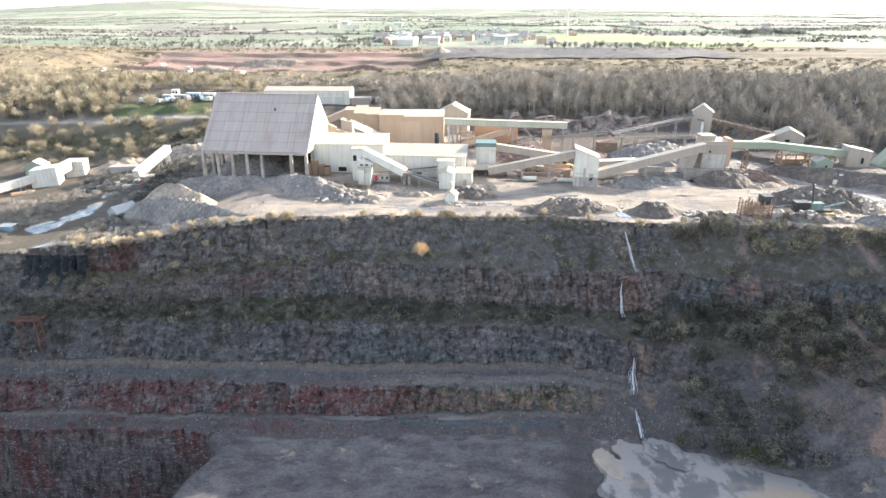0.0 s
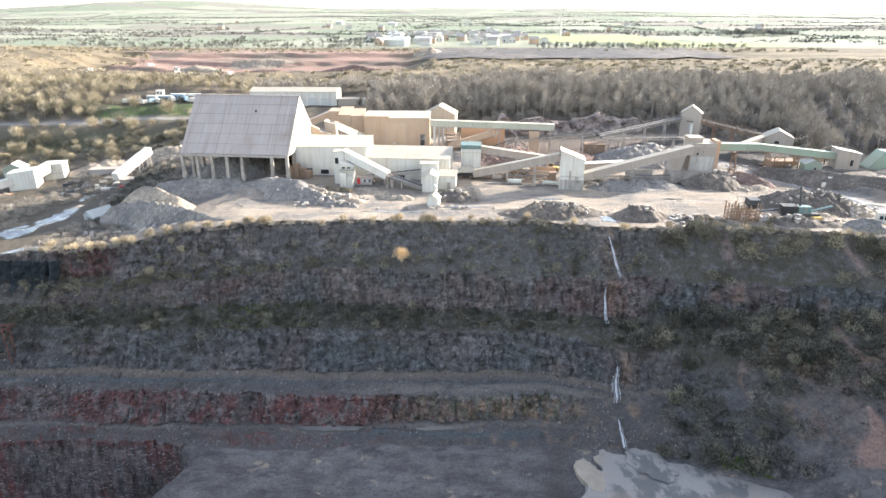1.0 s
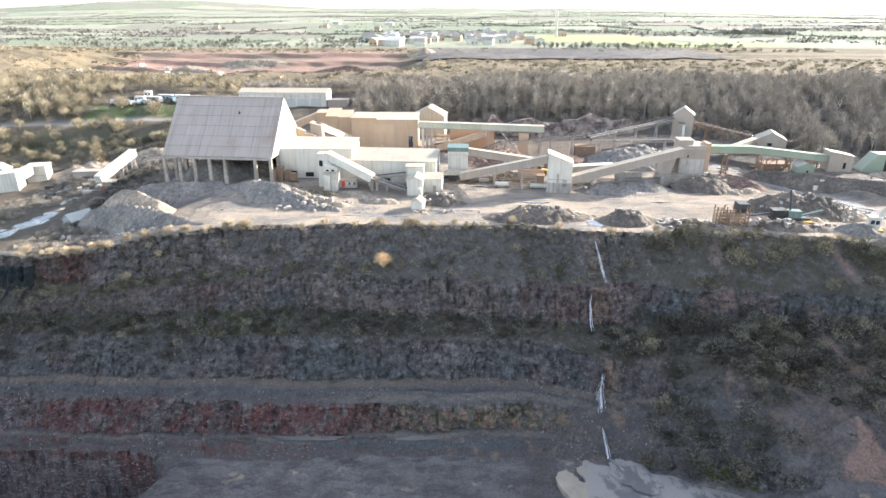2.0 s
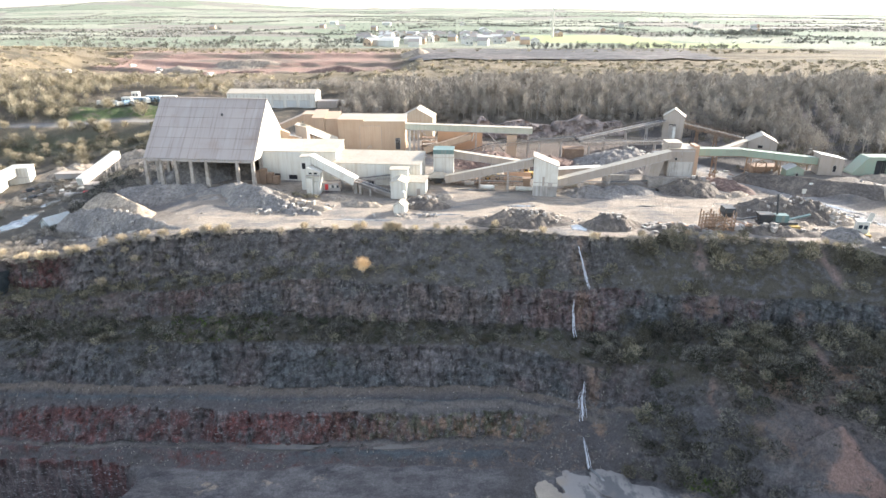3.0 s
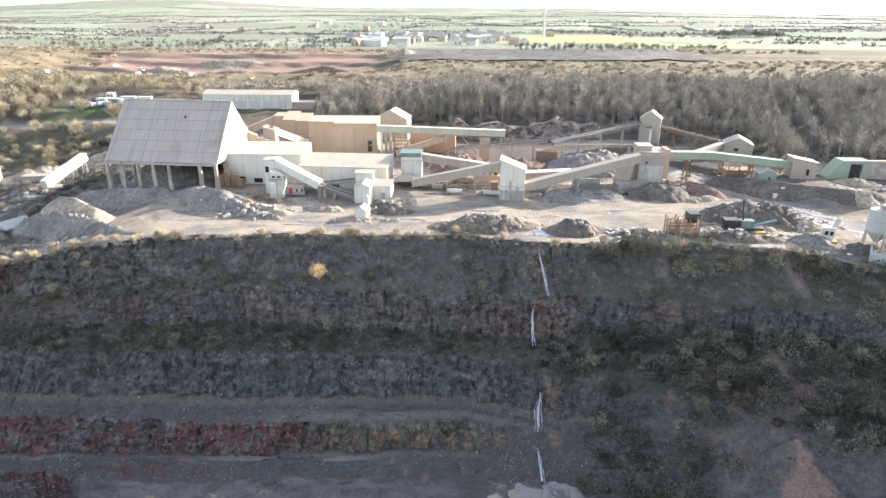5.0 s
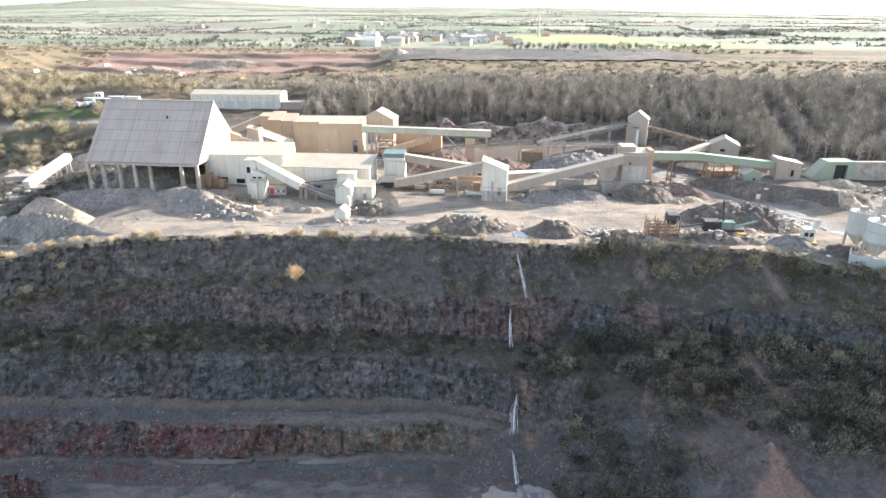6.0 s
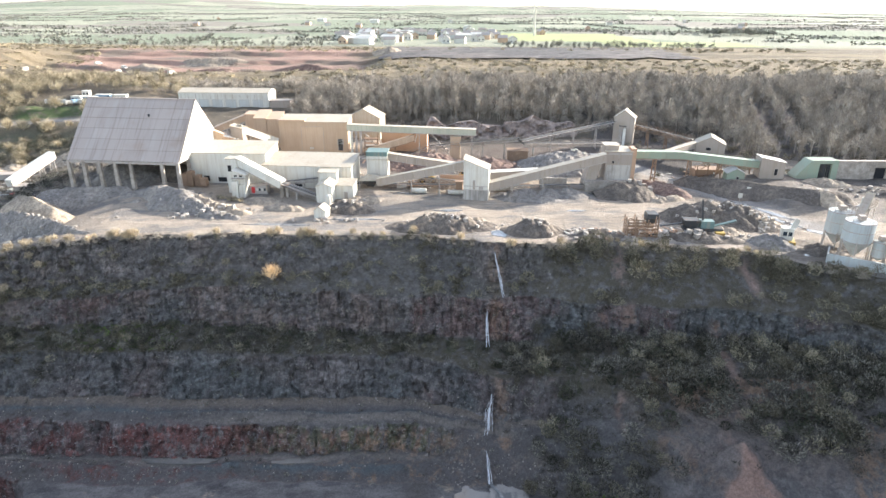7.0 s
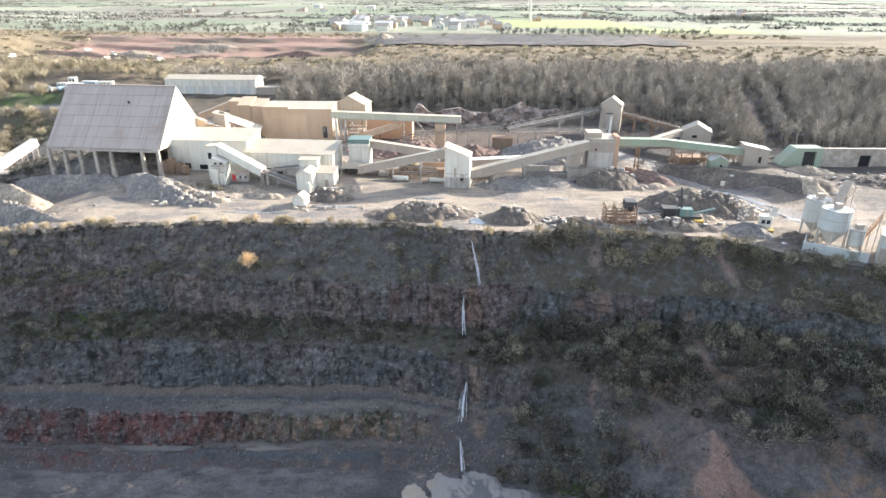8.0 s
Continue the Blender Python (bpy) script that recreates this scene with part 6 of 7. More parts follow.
for i in range(3):
    part("rail", beam(bm_new(), (-1.6, -1.15, 0.6 + 0.4 * i), (2.6, -1.15, 0.6 + 0.4 * i), 0.08, 0.08), DUSTY, head)
part("drive_box", boxed(0.2, 1.8, 0.0, 1.6, 0.2, 2.0), WHITE, head)
for xx in (-1.4, 2.3):
    for yy in (-1.0, 1.7):
        part("leg", boxed(xx, xx + 0.2, yy, yy + 0.2, -10.2, 0), STEEL, head)
for k in range(2):
    lad = thing("stair_tower", 132.6 + 4.6 * k, 140.5 - 1.5 * k, 0.2, -34, "orange stair flights on a steel frame" if not k else "pale steel stair flights", "stairs", "stair towers")
    for i in range(9):
        part("tread", boxed(0.25 * i, 0.25 * i + 0.9, 0, 1.4, 1.0 + 0.7 * i, 1.08 + 0.7 * i), ORANGE if not k else DUSTY, lad)
    for s in (0, 1.35):
        part("stringer", beam(bm_new(), (0, s, 0.6), (3.1, s, 8.0), 0.12, 0.3), ORANGE if not k else DUSTY, lad)
        part("handrail", beam(bm_new(), (0, s, 1.7), (3.1, s, 9.1), 0.08, 0.08), ORANGE if not k else DUSTY, lad)
        for f in (0.1, 0.5, 0.9):
            part("post", beam(bm_new(), (3.1 * f, s, -0.6), (3.1 * f, s, 0.6 + 8.4 * f), 0.12, 0.12), STEEL, lad)

# rusty screen at the rim
scr = thing("rusty_screen", 79.6, 155.2, 0, -4, "derelict rusty steel screening frame with grey hood", "machine")
rg5 = random.Random(12)
for i in range(4):
    for j in range(3):
        part("post", boxed(i * 2.4, i * 2.4 + 0.25, j * 2, j * 2 + 0.25, -0.8, 4.6 + 0.5 * (i == 3)), RUST, scr)
for k in range(4):
    bm = bm_new()
    for j in range(3):
        beam(bm, (0, j * 2, 0.9 * k + 0.4), (7.4, j * 2, 0.9 * k + 0.4), 0.14, 0.18)
    for i in range(4):
        beam(bm, (i * 2.4, 0, 0.9 * k + 0.4), (i * 2.4, 4.2, 0.9 * k + 0.4), 0.14, 0.18)
    part("deck_frame", bm, RUST, scr)
for k in range(80):
    a = (rg5.uniform(0, 7.4), rg5.uniform(-0.3, 4), rg5.uniform(0, 4.4))
    part("bar", beam(bm_new(), a, (a[0] + rg5.uniform(-1.6, 1.6), a[1] + rg5.uniform(-1, 1), a[2] + rg5.uniform(-1.5, 1.5)), 0.13, 0.13), rg5.choice([RUST, RUST, ORANGE, STEEL]), scr)
part("hopper", hexa(bm_new(), [(5.0, 1, 3.4), (6.4, 1, 3.4), (6.4, 3, 3.4), (5.0, 3, 3.4), (4.4, 0.3, 4.8), (7.2, 0.3, 4.8), (7.2, 3.8, 4.8), (4.4, 3.8, 4.8)]), DARKSTEEL, scr)
part("hood", boxed(4.6, 7.2, 0.4, 3.6, 4.8, 5.9), DARKSTEEL, scr, "grey steel hood")
for k in range(2):
    part("drum", tube(bm_new(), (8.4 + k * 1.4, 0.5, 0.7), (8.4 + k * 1.4, 2.5, 0.7), 0.7, n=12), STEEL, scr)
# old mobile crusher with dark boom
cr = thing("mobile_crusher", 94.5, 157.6, 0.2, -6, "old teal mobile crusher with dark boom and yellow bin", "machine")
part("chassis", boxed(0, 9.5, 0, 2.4, 0.6, 1.4), DARKSTEEL, cr)
part("hopper", hexa(bm_new(), [(0.4, 0.2, 1.4), (3.0, 0.2, 1.4), (3.0, 2.2, 1.4), (0.4, 2.2, 1.4), (-0.2, -0.3, 3.4), (3.6, -0.3, 3.4), (3.6, 2.7, 3.4), (-0.2, 2.7, 3.4)]), DARKSTEEL, cr)
part("engine_box", boxed(4.0, 7.2, 0.1, 2.3, 1.4, 3.2), TEAL, cr)
part("boom", beam(bm_new(), (4.6, 1.2, 3.0), (4.0, 1.6, 8.4), 0.35, 0.35), DARKSTEEL, cr)
part("discharge_belt", beam(bm_new(), (6.8, 1.2, 1.6), (12.6, 1.2, 3.4), 1.0, 0.25), TEAL, cr)
part("feed_belt", beam(bm_new(), (0.2, 1.2, 2.4), (-5.6, 1.2, 1.4), 0.9, 0.25), DARKSTEEL, cr)
part("bin", boxed(7.4, 9.6, -1.6, 0.0, 0.0, 0.9), YELLOW, cr, "yellow steel bin")
for i in range(3):
    part("wheel", tube(bm_new(), (1.2 + i * 3.2, -0.1, 0.5), (1.2 + i * 3.2, 0.3, 0.5), 0.55, n=12), DARKSTEEL, cr)
# white control cabin with tilted screen
cc = thing("control_cabin", 115.6, 151.6, 0.4, -20, "small white control cabin on a yellow base", "cabin")
part("base", boxed(-0.4, 3.2, -1.2, 2.6, -0.8, 0.4), YELLOW, cc, "yellow steel base")
part("body", boxed(0, 2.6, 0, 2.2, 0.4, 3.2), WHITE, cc)
part("roof", boxed(-0.15, 2.75, -0.15, 2.35, 3.2, 3.32), WHITE, cc)
part("window", boxed(0.4, 1.2, -0.04, 0.03, 1.5, 2.5), GLASS, cc)
part("window", boxed(1.5, 2.3, -0.04, 0.03, 1.5, 2.5), GLASS, cc)
part("screen", beam(bm_new(), (2.4, 1.0, 3.2), (3.1, 1.3, 5.4), 0.12, 1.4), WHITE, cc)


def loader(x, y, z, rz, label):
    """A wheel loader."""
    ob = thing("wheel_loader", x, y, z, rz, label, "loader", "loaders")
    part("rear_body", extrude_poly(bm_new(), [(-3.4, 0.9), (-0.2, 0.9), (-0.2, 2.2), (-3.0, 2.1), (-3.4, 1.8)], -1.1, 1.1), YELLOW, ob)
    part("front_frame", boxed(-0.2, 2.0, -0.8, 0.8, 0.9, 1.7), YELLOW, ob)
    cab = part("cab", extrude_poly(bm_new(), [(-1.4, 2.1), (0.1, 2.1), (0.0, 3.5), (-1.3, 3.5)], -0.8, 0.8), YELLOW, ob)
    part("cab_window", boxed(-1.2, -0.1, -0.84, 0.84, 2.4, 3.3), GLASS, cab)
    for s in (-0.6, 0.6):
        part("lift_arm", beam(bm_new(), (0.6, s, 2.0), (3.0, s, 0.8), 0.2, 0.4), YELLOW, ob)
    part("bucket", extrude_poly(bm_new(), [(2.9, 0.2), (4.4, 0.1), (4.4, 0.2), (3.3, 0.4), (3.2, 1.4), (2.9, 1.4)], -1.5, 1.5), DARKSTEEL, ob)
    for xx in (-2.2, 1.3):
        for s in (-1.2, 1.2):
            tyre = part("wheel", tube(bm_new(), (xx, s - 0.35, 0.85), (xx, s + 0.35, 0.85), 0.85, n=18), DARKSTEEL, ob)
            part("rim", tube(bm_new(), (xx, s - 0.38, 0.85), (xx, s + 0.38, 0.85), 0.4, n=12), YELLOW, tyre)
    return ob


loader(30.5, 204.0, ground_z(30.5, 204.0), 10, "yellow wheel loader parked among the conveyors")
loader(41.0, 207.0, ground_z(41.0, 207.0), 170, "yellow wheel loader parked beside the covered conveyor")


def van(x, y, z, rz, mat, colour):
    ob = thing("van", x, y, z, rz, colour + " van parked on the upper terrace", "van", "parked vans")
    part("body", extrude_poly(bm_new(), [(-2.5, 0.4), (2.4, 0.4), (2.4, 1.1), (1.5, 1.3), (0.9, 2.1), (-2.5, 2.2)], -0.95, 0.95), mat, ob)
    part("windscreen", beam(bm_new(), (1.52, 0, 1.32), (0.98, 0, 2.05), 1.6, 0.06), GLASS, ob)
    for xx in (-1.6, 1.5):
        for s in (-0.85, 0.85):
            part("wheel", tube(bm_new(), (xx, s - 0.12, 0.36), (xx, s + 0.12, 0.36), 0.36, n=12), DARKSTEEL, ob)


for i in range(9):
    xx, yy = -146 + i * 3.6 + (i % 3), 307.5 + (i % 2) * 2.2 - 0.1 * i
    van(xx, yy, ground_z(xx, yy), 20 * i, (WHITE, SILO, WHITE, BLUE)[i % 4], ("white", "silver", "white", "blue")[i % 4])

# low conveyors and tanks among the plant
truss("belt_conveyor", (15.0, 198.5, 1.2), (40.0, 194.0, 2.2), 1.5, 0.9, "low rusty belt conveyor over wet ground", RUST, legs=(0.3, 0.6, 0.9), group="plant conveyors")
truss("belt_conveyor", (20.0, 201.5, 3.4), (39.5, 198.0, 2.4), 1.2, 0.7, "low tan return conveyor", STEEL, legs=(0.2, 0.5, 0.8), rail=False, group="plant conveyors")
truss("belt_conveyor", (50.0, 193.5, 2.0), (79.0, 197.0, 1.6), 1.5, 0.9, "low belt conveyor under the long gallery", STEEL, legs=(0.2, 0.5, 0.8), rail=False, group="plant conveyors")
for k, (x, y, ln, mat, lab) in enumerate(((25.5, 193.2, 4.5, WHITE, "white horizontal water tank"), (36.5, 192.0, 5.0, WHITE, "white horizontal water tank"), (50.5, 196.0, 5.5, WHITE, "white horizontal water tank"), (21.0, 196.5, 3.0, STEEL, "grey horizontal drum"))):
    tk = thing("water_tank", x, y, ground_z(x, y), -6, lab + " on the wet ground beside the conveyor", "tank", "water tanks")
    part("shell", tube(bm_new(), (0, 0, 0.75), (ln, 0, 0.75), 0.7, n=14), mat, tk)
    for f in (0.2, 0.8):
        part("saddle", boxed(ln * f - 0.2, ln * f + 0.2, -0.6, 0.6, -0.2, 0.4), CONCRETE, tk)
house("rusty_cabin", 38.8, 192.5, 0.2, -6, 2.0, 2.0, 3.4, "rusty brown steel cabin beside the screening tower", wall=RUST, roof="flat", top=RUST)
for k, x in enumerate((34.0, 65.0)):
    solid("bunker_wall", boxed(0, 8.5, 0, 0.6, -1, 2.6), (ORANGE, CONCRETE)[k], pose(x, 203 - 3 * k, 0.4, 0, 0, -5), ("orange stained bunker wall behind the conveyors", "mossy concrete bunker wall behind the conveyor")[k], "wall")

mound("sand_mound", 156, 200.5, 7, 3.0, 2.2, TAN_HEAP, "tan spoil slipping from the terrace by the green portal", 4, 49, -16)
for k, (x, y, rx, h) in enumerate(((-190, 425, 14, 3.5), (-165, 455, 18, 4.5), (-140, 430, 12, 3), (-110, 448, 20, 5), (-80, 430, 12, 3.5), (-60, 462, 18, 4), (-36, 440, 12, 3), (-128, 478, 24, 4))):
    mound("spoil_mound", x, y, rx, 6.5, h, (RED_HEAP, TAN_HEAP, RED_HEAP)[k % 3], ("red", "tan", "red-brown")[k % 3] + " spoil mound in the distant open pit", 6, 70 + k, 3 * k - 10, 0.3, 1.2)
mound("spoil_mound", -4, 512, 12, 8, 6, TAN_HEAP, "pale spoil cone on the skyline of the heath", 3, 79, 0, 0.3, 1.2)


def scree(name, n, lo, hi, size, mat, label, seed):
    """Small angular stones lying on the ledges between the heights lo and hi."""
    rg = np.random.default_rng(seed)
    w = np.where((GRID_S >= 1) & (GRID_S <= 8) & (GRID_Z > lo) & (GRID_Z < hi) & (GRID_X > -150) & (GRID_X < 60), (1.15 - GRID_STEEP) * (0.2 + sstep(-0.2, 0.4, fbm(GRID_X / 9, GRID_Y / 9, GRID_Z / 9, 3, 0.5, seed))), 0)
    w = np.where(GRID_Y > 60, w, 0)
    pk = rg.choice(w.size, n, replace=False, p=w.ravel() / w.sum())
    base = np.array([[-1, -1, -0.6], [1, -0.8, -0.6], [0, 1, -0.6], [0.1, 0.1, 1]], float)
    fc = np.array([[0, 2, 1], [0, 1, 3], [1, 2, 3], [2, 0, 3]])
    sz = size * rg.uniform(0.3, 1.0, (n, 1, 1)) ** 2 + 0.06
    a = rg.uniform(0, 6.28, n)
    rot = np.zeros((n, 3, 3))
    rot[:, 0, 0], rot[:, 0, 1], rot[:, 1, 0], rot[:, 1, 1], rot[:, 2, 2] = np.cos(a), -np.sin(a), np.sin(a), np.cos(a), 1
    v = (base[None] * rg.uniform(0.6, 1.3, (n, 4, 3)) * sz) @ rot + np.stack([GRID_X.ravel()[pk], GRID_Y.ravel()[pk], GRID_Z.ravel()[pk]], 1)[:, None]
    f = fc[None] + 4 * np.arange(n)[:, None, None]
    return tagged(new(name, raw_mesh(name, v.reshape(-1, 3), f.reshape(-1, 3), [mat])), label, "stones", kind="stuff")


scree("pale_scree", 320, -60, -26, 0.17, BLOCKS, "pale fallen stones strewn over the lower ledges", 81)
scree("grey_scree", 3200, -60, -8, 0.30, GREY_HEAP, "grey fallen stones strewn over the ledges", 82)

ridge("spoil_bank", [(113, 203, 3.0), (120, 196, 3.9), (131, 188, 4.3), (141, 181.5, 4.7), (148, 181, 3.8)], DARK_HEAP, "dark spoil bank between haul road and green conveyor", 100, 0.6)
# sunlit end of the bank, painted lighter by a tan material
ridge("spoil_tip", [(139, 183.5, 4.2), (142.5, 180, 4.9), (144, 178, 4.2)], TAN_HEAP, "tip of the spoil bank, sunlight put into its pale tan", 101, 0.8)
# black liner hanging over the edge at the lower ground
bm = bm_new()
lg = []
for j in range(10):
    row = []
    for i in range(26):
        x, z = -110 + 16 * i / 25, -8.6 - (5.5 + 1.6 * math.sin(i * 0.9)) * j / 9
        y = wall_at(x, z) - 0.6 - 0.45 * math.sin(i * 1.7) - 0.15 * math.sin(i * 4.1)
        row.append(bm.verts.new((x, y, z)))
    lg.append(row)
for j in range(9):
    for i in range(25):
        bm.faces.new((lg[j][i], lg[j][i + 1], lg[j + 1][i + 1], lg[j + 1][i]))
bmesh.ops.solidify(bm, geom=bm.faces[:], thickness=0.08)
LINER = painted("dusty black liner", (0.04, 0.05, 0.054), (0.12, 0.12, 0.12), 0.5, 0.6)
solid("liner_sheet", bm, LINER, pose(0, 0, 0), "dark blue-black liner sheet draped down the rock edge", "liner")
pool("puddle", -102, 153.5, 6.5, 1.8, None, WATER, "shallow muddy puddle reflecting the sky", 120, 6)
for k in range(22):
    rr = random.Random(300 + k)
    x, y = rr.uniform(-136, -96), rr.uniform(208, 236)
    solid("scrap_plate", boxed(-1.2, 1.2, -0.7, 0.7, 0, rr.uniform(0.3, 1.3)), rr.choice([STEEL, RUST, DUSTY, DARKSTEEL, WHITE]), pose(x, y, ground_z(x, y) - 0.1, 0, 0, rr.uniform(0, 180)), "dusty scrap box lying on the lower ground", "scrap", "scrap boxes")


def outcrop(name, x0, x1, y, z0, z1, seed, label):
    """A broken rock face, x0 to x1 across, with a rough crown."""
    nx, nz_ = int((x1 - x0) / 0.6), 18
    f = np.linspace(0, 1, nx)[None, :].repeat(nz_, 0)
    g_ = np.linspace(0, 1, nz_)[:, None].repeat(nx, 1)
    edge = sstep(0, 0.12, f) * (1 - sstep(0.88, 1, f))
    top = z0 + (z1 - z0) * edge * (0.75 + 0.35 * vnoise(f * 7, 0.5, 0, seed))
    wx = x0 + (x1 - x0) * f
    wz = z0 - 1.5 + (top - z0 + 1.5) * g_
    wy = y + 1.8 * g_ - 0.9 * fbm(wx / 4.5, wz / 5, 0, 4, 0.6, seed + 1) - 0.5 * np.round(2 * vnoise(wx / 1.6, wz / 1.2, 0, seed + 2)) + 3 * (1 - edge)
    cap = np.stack([wx[-1], wy[-1] + 5, wz[-1] - 0.5], -1)
    v = np.concatenate([np.stack([wx, wy, wz], -1).reshape(-1, 3), cap])
    ids = np.arange((nz_ + 1) * nx).reshape(nz_ + 1, nx)
    q = np.stack([ids[:-1, :-1], ids[:-1, 1:], ids[1:, 1:], ids[1:, :-1]], -1).reshape(-1, 4)
    c = np.array([(x0 + x1) / 2, y, z0])
    ob = new(name, raw_mesh(name, v - c, q, [PINK]))
    ob.location = c
    return tagged(ob, label, "rock", "rock outcrops")


outcrop("rock_outcrop", 26, 64, 267, 1.0, 11.0, 201, "pinkish broken rock face below the wood")
outcrop("rock_outcrop", 58, 94, 268, 1.0, 10.5, 202, "pinkish broken rock face behind the conveyors")
for k, (x, y, w) in enumerate(((80.5, 223.0, 2.6), (84.0, 222.0, 2.2), (87.0, 221.0, 3.4), (77.0, 224.5, 1.8))):
    bm = bm_new()
    n = 6
    g4 = [[bm.verts.new((-w / 2 + w * i / n, -0.9 + 1.8 * j / n, 0.25 * math.sin(i * 1.1 + k) * math.sin(j * 0.9))) for i in range(n + 1)] for j in range(n + 1)]
    for j in range(n):
        for i in range(n):
            bm.faces.new((g4[j][i], g4[j][i + 1], g4[j + 1][i + 1], g4[j + 1][i]))
    bmesh.ops.solidify(bm, geom=bm.faces[:], thickness=0.08)
    solid("pale_tarpaulin", bm, WHITE, pose(x, y, ground_z(x, y) + 6.3 - 0.9 * k, 16, 6, 20 * k), "pale tarpaulin lying on the grey gravel cone", "tarpaulin", "tarpaulins")
for k, (x, y) in enumerate(((125.5, 189.0), (113.0, 204.0), (121.0, 184.5))):
    mk = thing("marker_board", x, y, ground_z(x, y), -10, "small white marker board beside the haul road", "sign", "marker boards")
    part("post", boxed(-0.06, 0.06, -0.06, 0.06, -0.4, 2.4), STEEL, mk)
    part("board", boxed(-0.6, 0.6, -0.08, 0.02, 1.2, 2.6), WHITE, mk)

# ---- plants ----
def twigs(rg, n, rx, rz, cz, length, width, up=0.5, shell=0.35):
    """n slender three-cornered twigs in a crown of that radius and height; their corners and hues."""
    d = rg.normal(0, 1, (n, 3))
    d /= np.linalg.norm(d, axis=1)[:, None]
    r = (shell + (1 - shell) * rg.uniform(0, 1, (n, 1)) ** 0.5)
    # uneven outline: some sides of the crown reach further than others
    lobes = 0.78 + 0.34 * vnoise(d[:, 0] * 2.1 + 9, d[:, 1] * 2.1, d[:, 2] * 2.1, int(rg.integers(999)))
    c = d * r * lobes[:, None] * np.array([rx, rx, rz]) + np.array([0, 0, cz])
    dr = d + rg.normal(0, 0.5, (n, 3)) + np.array([0, 0, up])
    dr /= np.linalg.norm(dr, axis=1)[:, None]
    side = np.cross(dr, rg.normal(0, 1, (n, 3)))
    side /= np.linalg.norm(side, axis=1)[:, None]
    ln = length * rg.uniform(0.6, 1.3, (n, 1))
    w = width * rg.uniform(0.6, 1.3, (n, 1))
    a, b, e = c - side * w / 2 - dr * ln * 0.4, c + side * w / 2 - dr * ln * 0.3, c + dr * ln * 0.6
    v = np.stack([a, b, e], 1).reshape(-1, 3)
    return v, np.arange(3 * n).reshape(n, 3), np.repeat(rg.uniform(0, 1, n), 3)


def limb(p, q, r0, r1, n=4):
    p, q = np.array(p, float), np.array(q, float)
    d = (q - p) / np.linalg.norm(q - p)
    s = np.cross(d, [0.3, 0.9, 0.2])
    s /= np.linalg.norm(s)
    t = np.cross(d, s)
    ring = [(math.cos(i * math.tau / n), math.sin(i * math.tau / n)) for i in range(n)]
    v = np.array([p + (s * a + t * b) * r0 for a, b in ring] + [q + (s * a + t * b) * r1 for a, b in ring])
    f = []
    for i in range(n):
        j = (i + 1) % n
        f += [(i, j, n + j), (i, n + j, n + i)]
    return v, np.array(f)


def joined(pieces):
    vs, fs, hs, k = [], [], [], 0
    for v, f, h in pieces:
        vs.append(v), fs.append(f + k), hs.append(h)
        k += len(v)
    return np.concatenate(vs), np.concatenate(fs), np.concatenate(hs)


def wood_frame(rg, h, spread, limbs, r):
    """Trunk and limbs of a bare tree."""
    out = []
    top = h * 0.62
    v, f = limb((0, 0, -0.6), (rg.normal(0, 0.15), rg.normal(0, 0.15), top), r, r * 0.45, 5)
    out.append((v, f, np.full(len(v), 0.1)))
    for i in range(limbs):
        a = i * 2.4 + rg.uniform(0, 1)
        z0 = h * rg.uniform(0.22, 0.55)
        q = (math.cos(a) * spread * rg.uniform(0.5, 0.85), math.sin(a) * spread * rg.uniform(0.5, 0.85), z0 + h * rg.uniform(0.2, 0.4))
        v, f = limb((0, 0, z0), q, r * 0.5, r * 0.14, 3)
        out.append((v, f, np.full(len(v), 0.15)))
    return out


def tree_template(seed, h, spread, n, length, width, limbs=6):
    rg = np.random.default_rng(seed)
    fr = wood_frame(rg, h, spread, limbs, h * 0.014)
    cr = twigs(rg, n, spread, h * 0.36, h * 0.62, length, width, 0.6, 0.25)
    return joined(fr + [cr])


def bush_template(seed, r, h, n, length, width):
    rg = np.random.default_rng(seed)
    v, f, hue = twigs(rg, n, r, h * 0.55, h * 0.38, length, width, 0.5, 0.3)
    v[:, 2] = np.maximum(v[:, 2], -0.3)
    return v, f, hue


def scatter(name, spots, templates, mat, label, category, seed=1, low=0.7, high=1.35):
    """Many plants joined into one object. spots: rows of x, y, z."""
    rg = np.random.default_rng(seed)
    vs, fs, hs, ts, k = [], [], [], [], 0
    for x, y, z in spots:
        v, f, hue = templates[int(rg.integers(len(templates)))]
        a, s = rg.uniform(0, math.tau), rg.uniform(low, high)
        c, sn = math.cos(a) * s, math.sin(a) * s
        w = np.stack([v[:, 0] * c - v[:, 1] * sn + x, v[:, 0] * sn + v[:, 1] * c + y, v[:, 2] * s * rg.uniform(0.85, 1.15) + z], 1)
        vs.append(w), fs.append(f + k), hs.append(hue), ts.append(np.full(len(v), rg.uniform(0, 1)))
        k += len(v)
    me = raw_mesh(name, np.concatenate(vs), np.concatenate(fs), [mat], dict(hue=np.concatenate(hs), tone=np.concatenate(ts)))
    return tagged(new(name, me), label, category, kind="stuff")


rg = np.random.default_rng(4)


def field_spots(n, x0, x1, y0, y1, keep=None):
    x, y = rg.uniform(x0, x1, n), rg.uniform(y0, y1, n)
    if keep is not None:
        m = keep(x, y)
        x, y = x[m], y[m]
    return np.stack([x, y, level(x, y) - 0.2], 1)


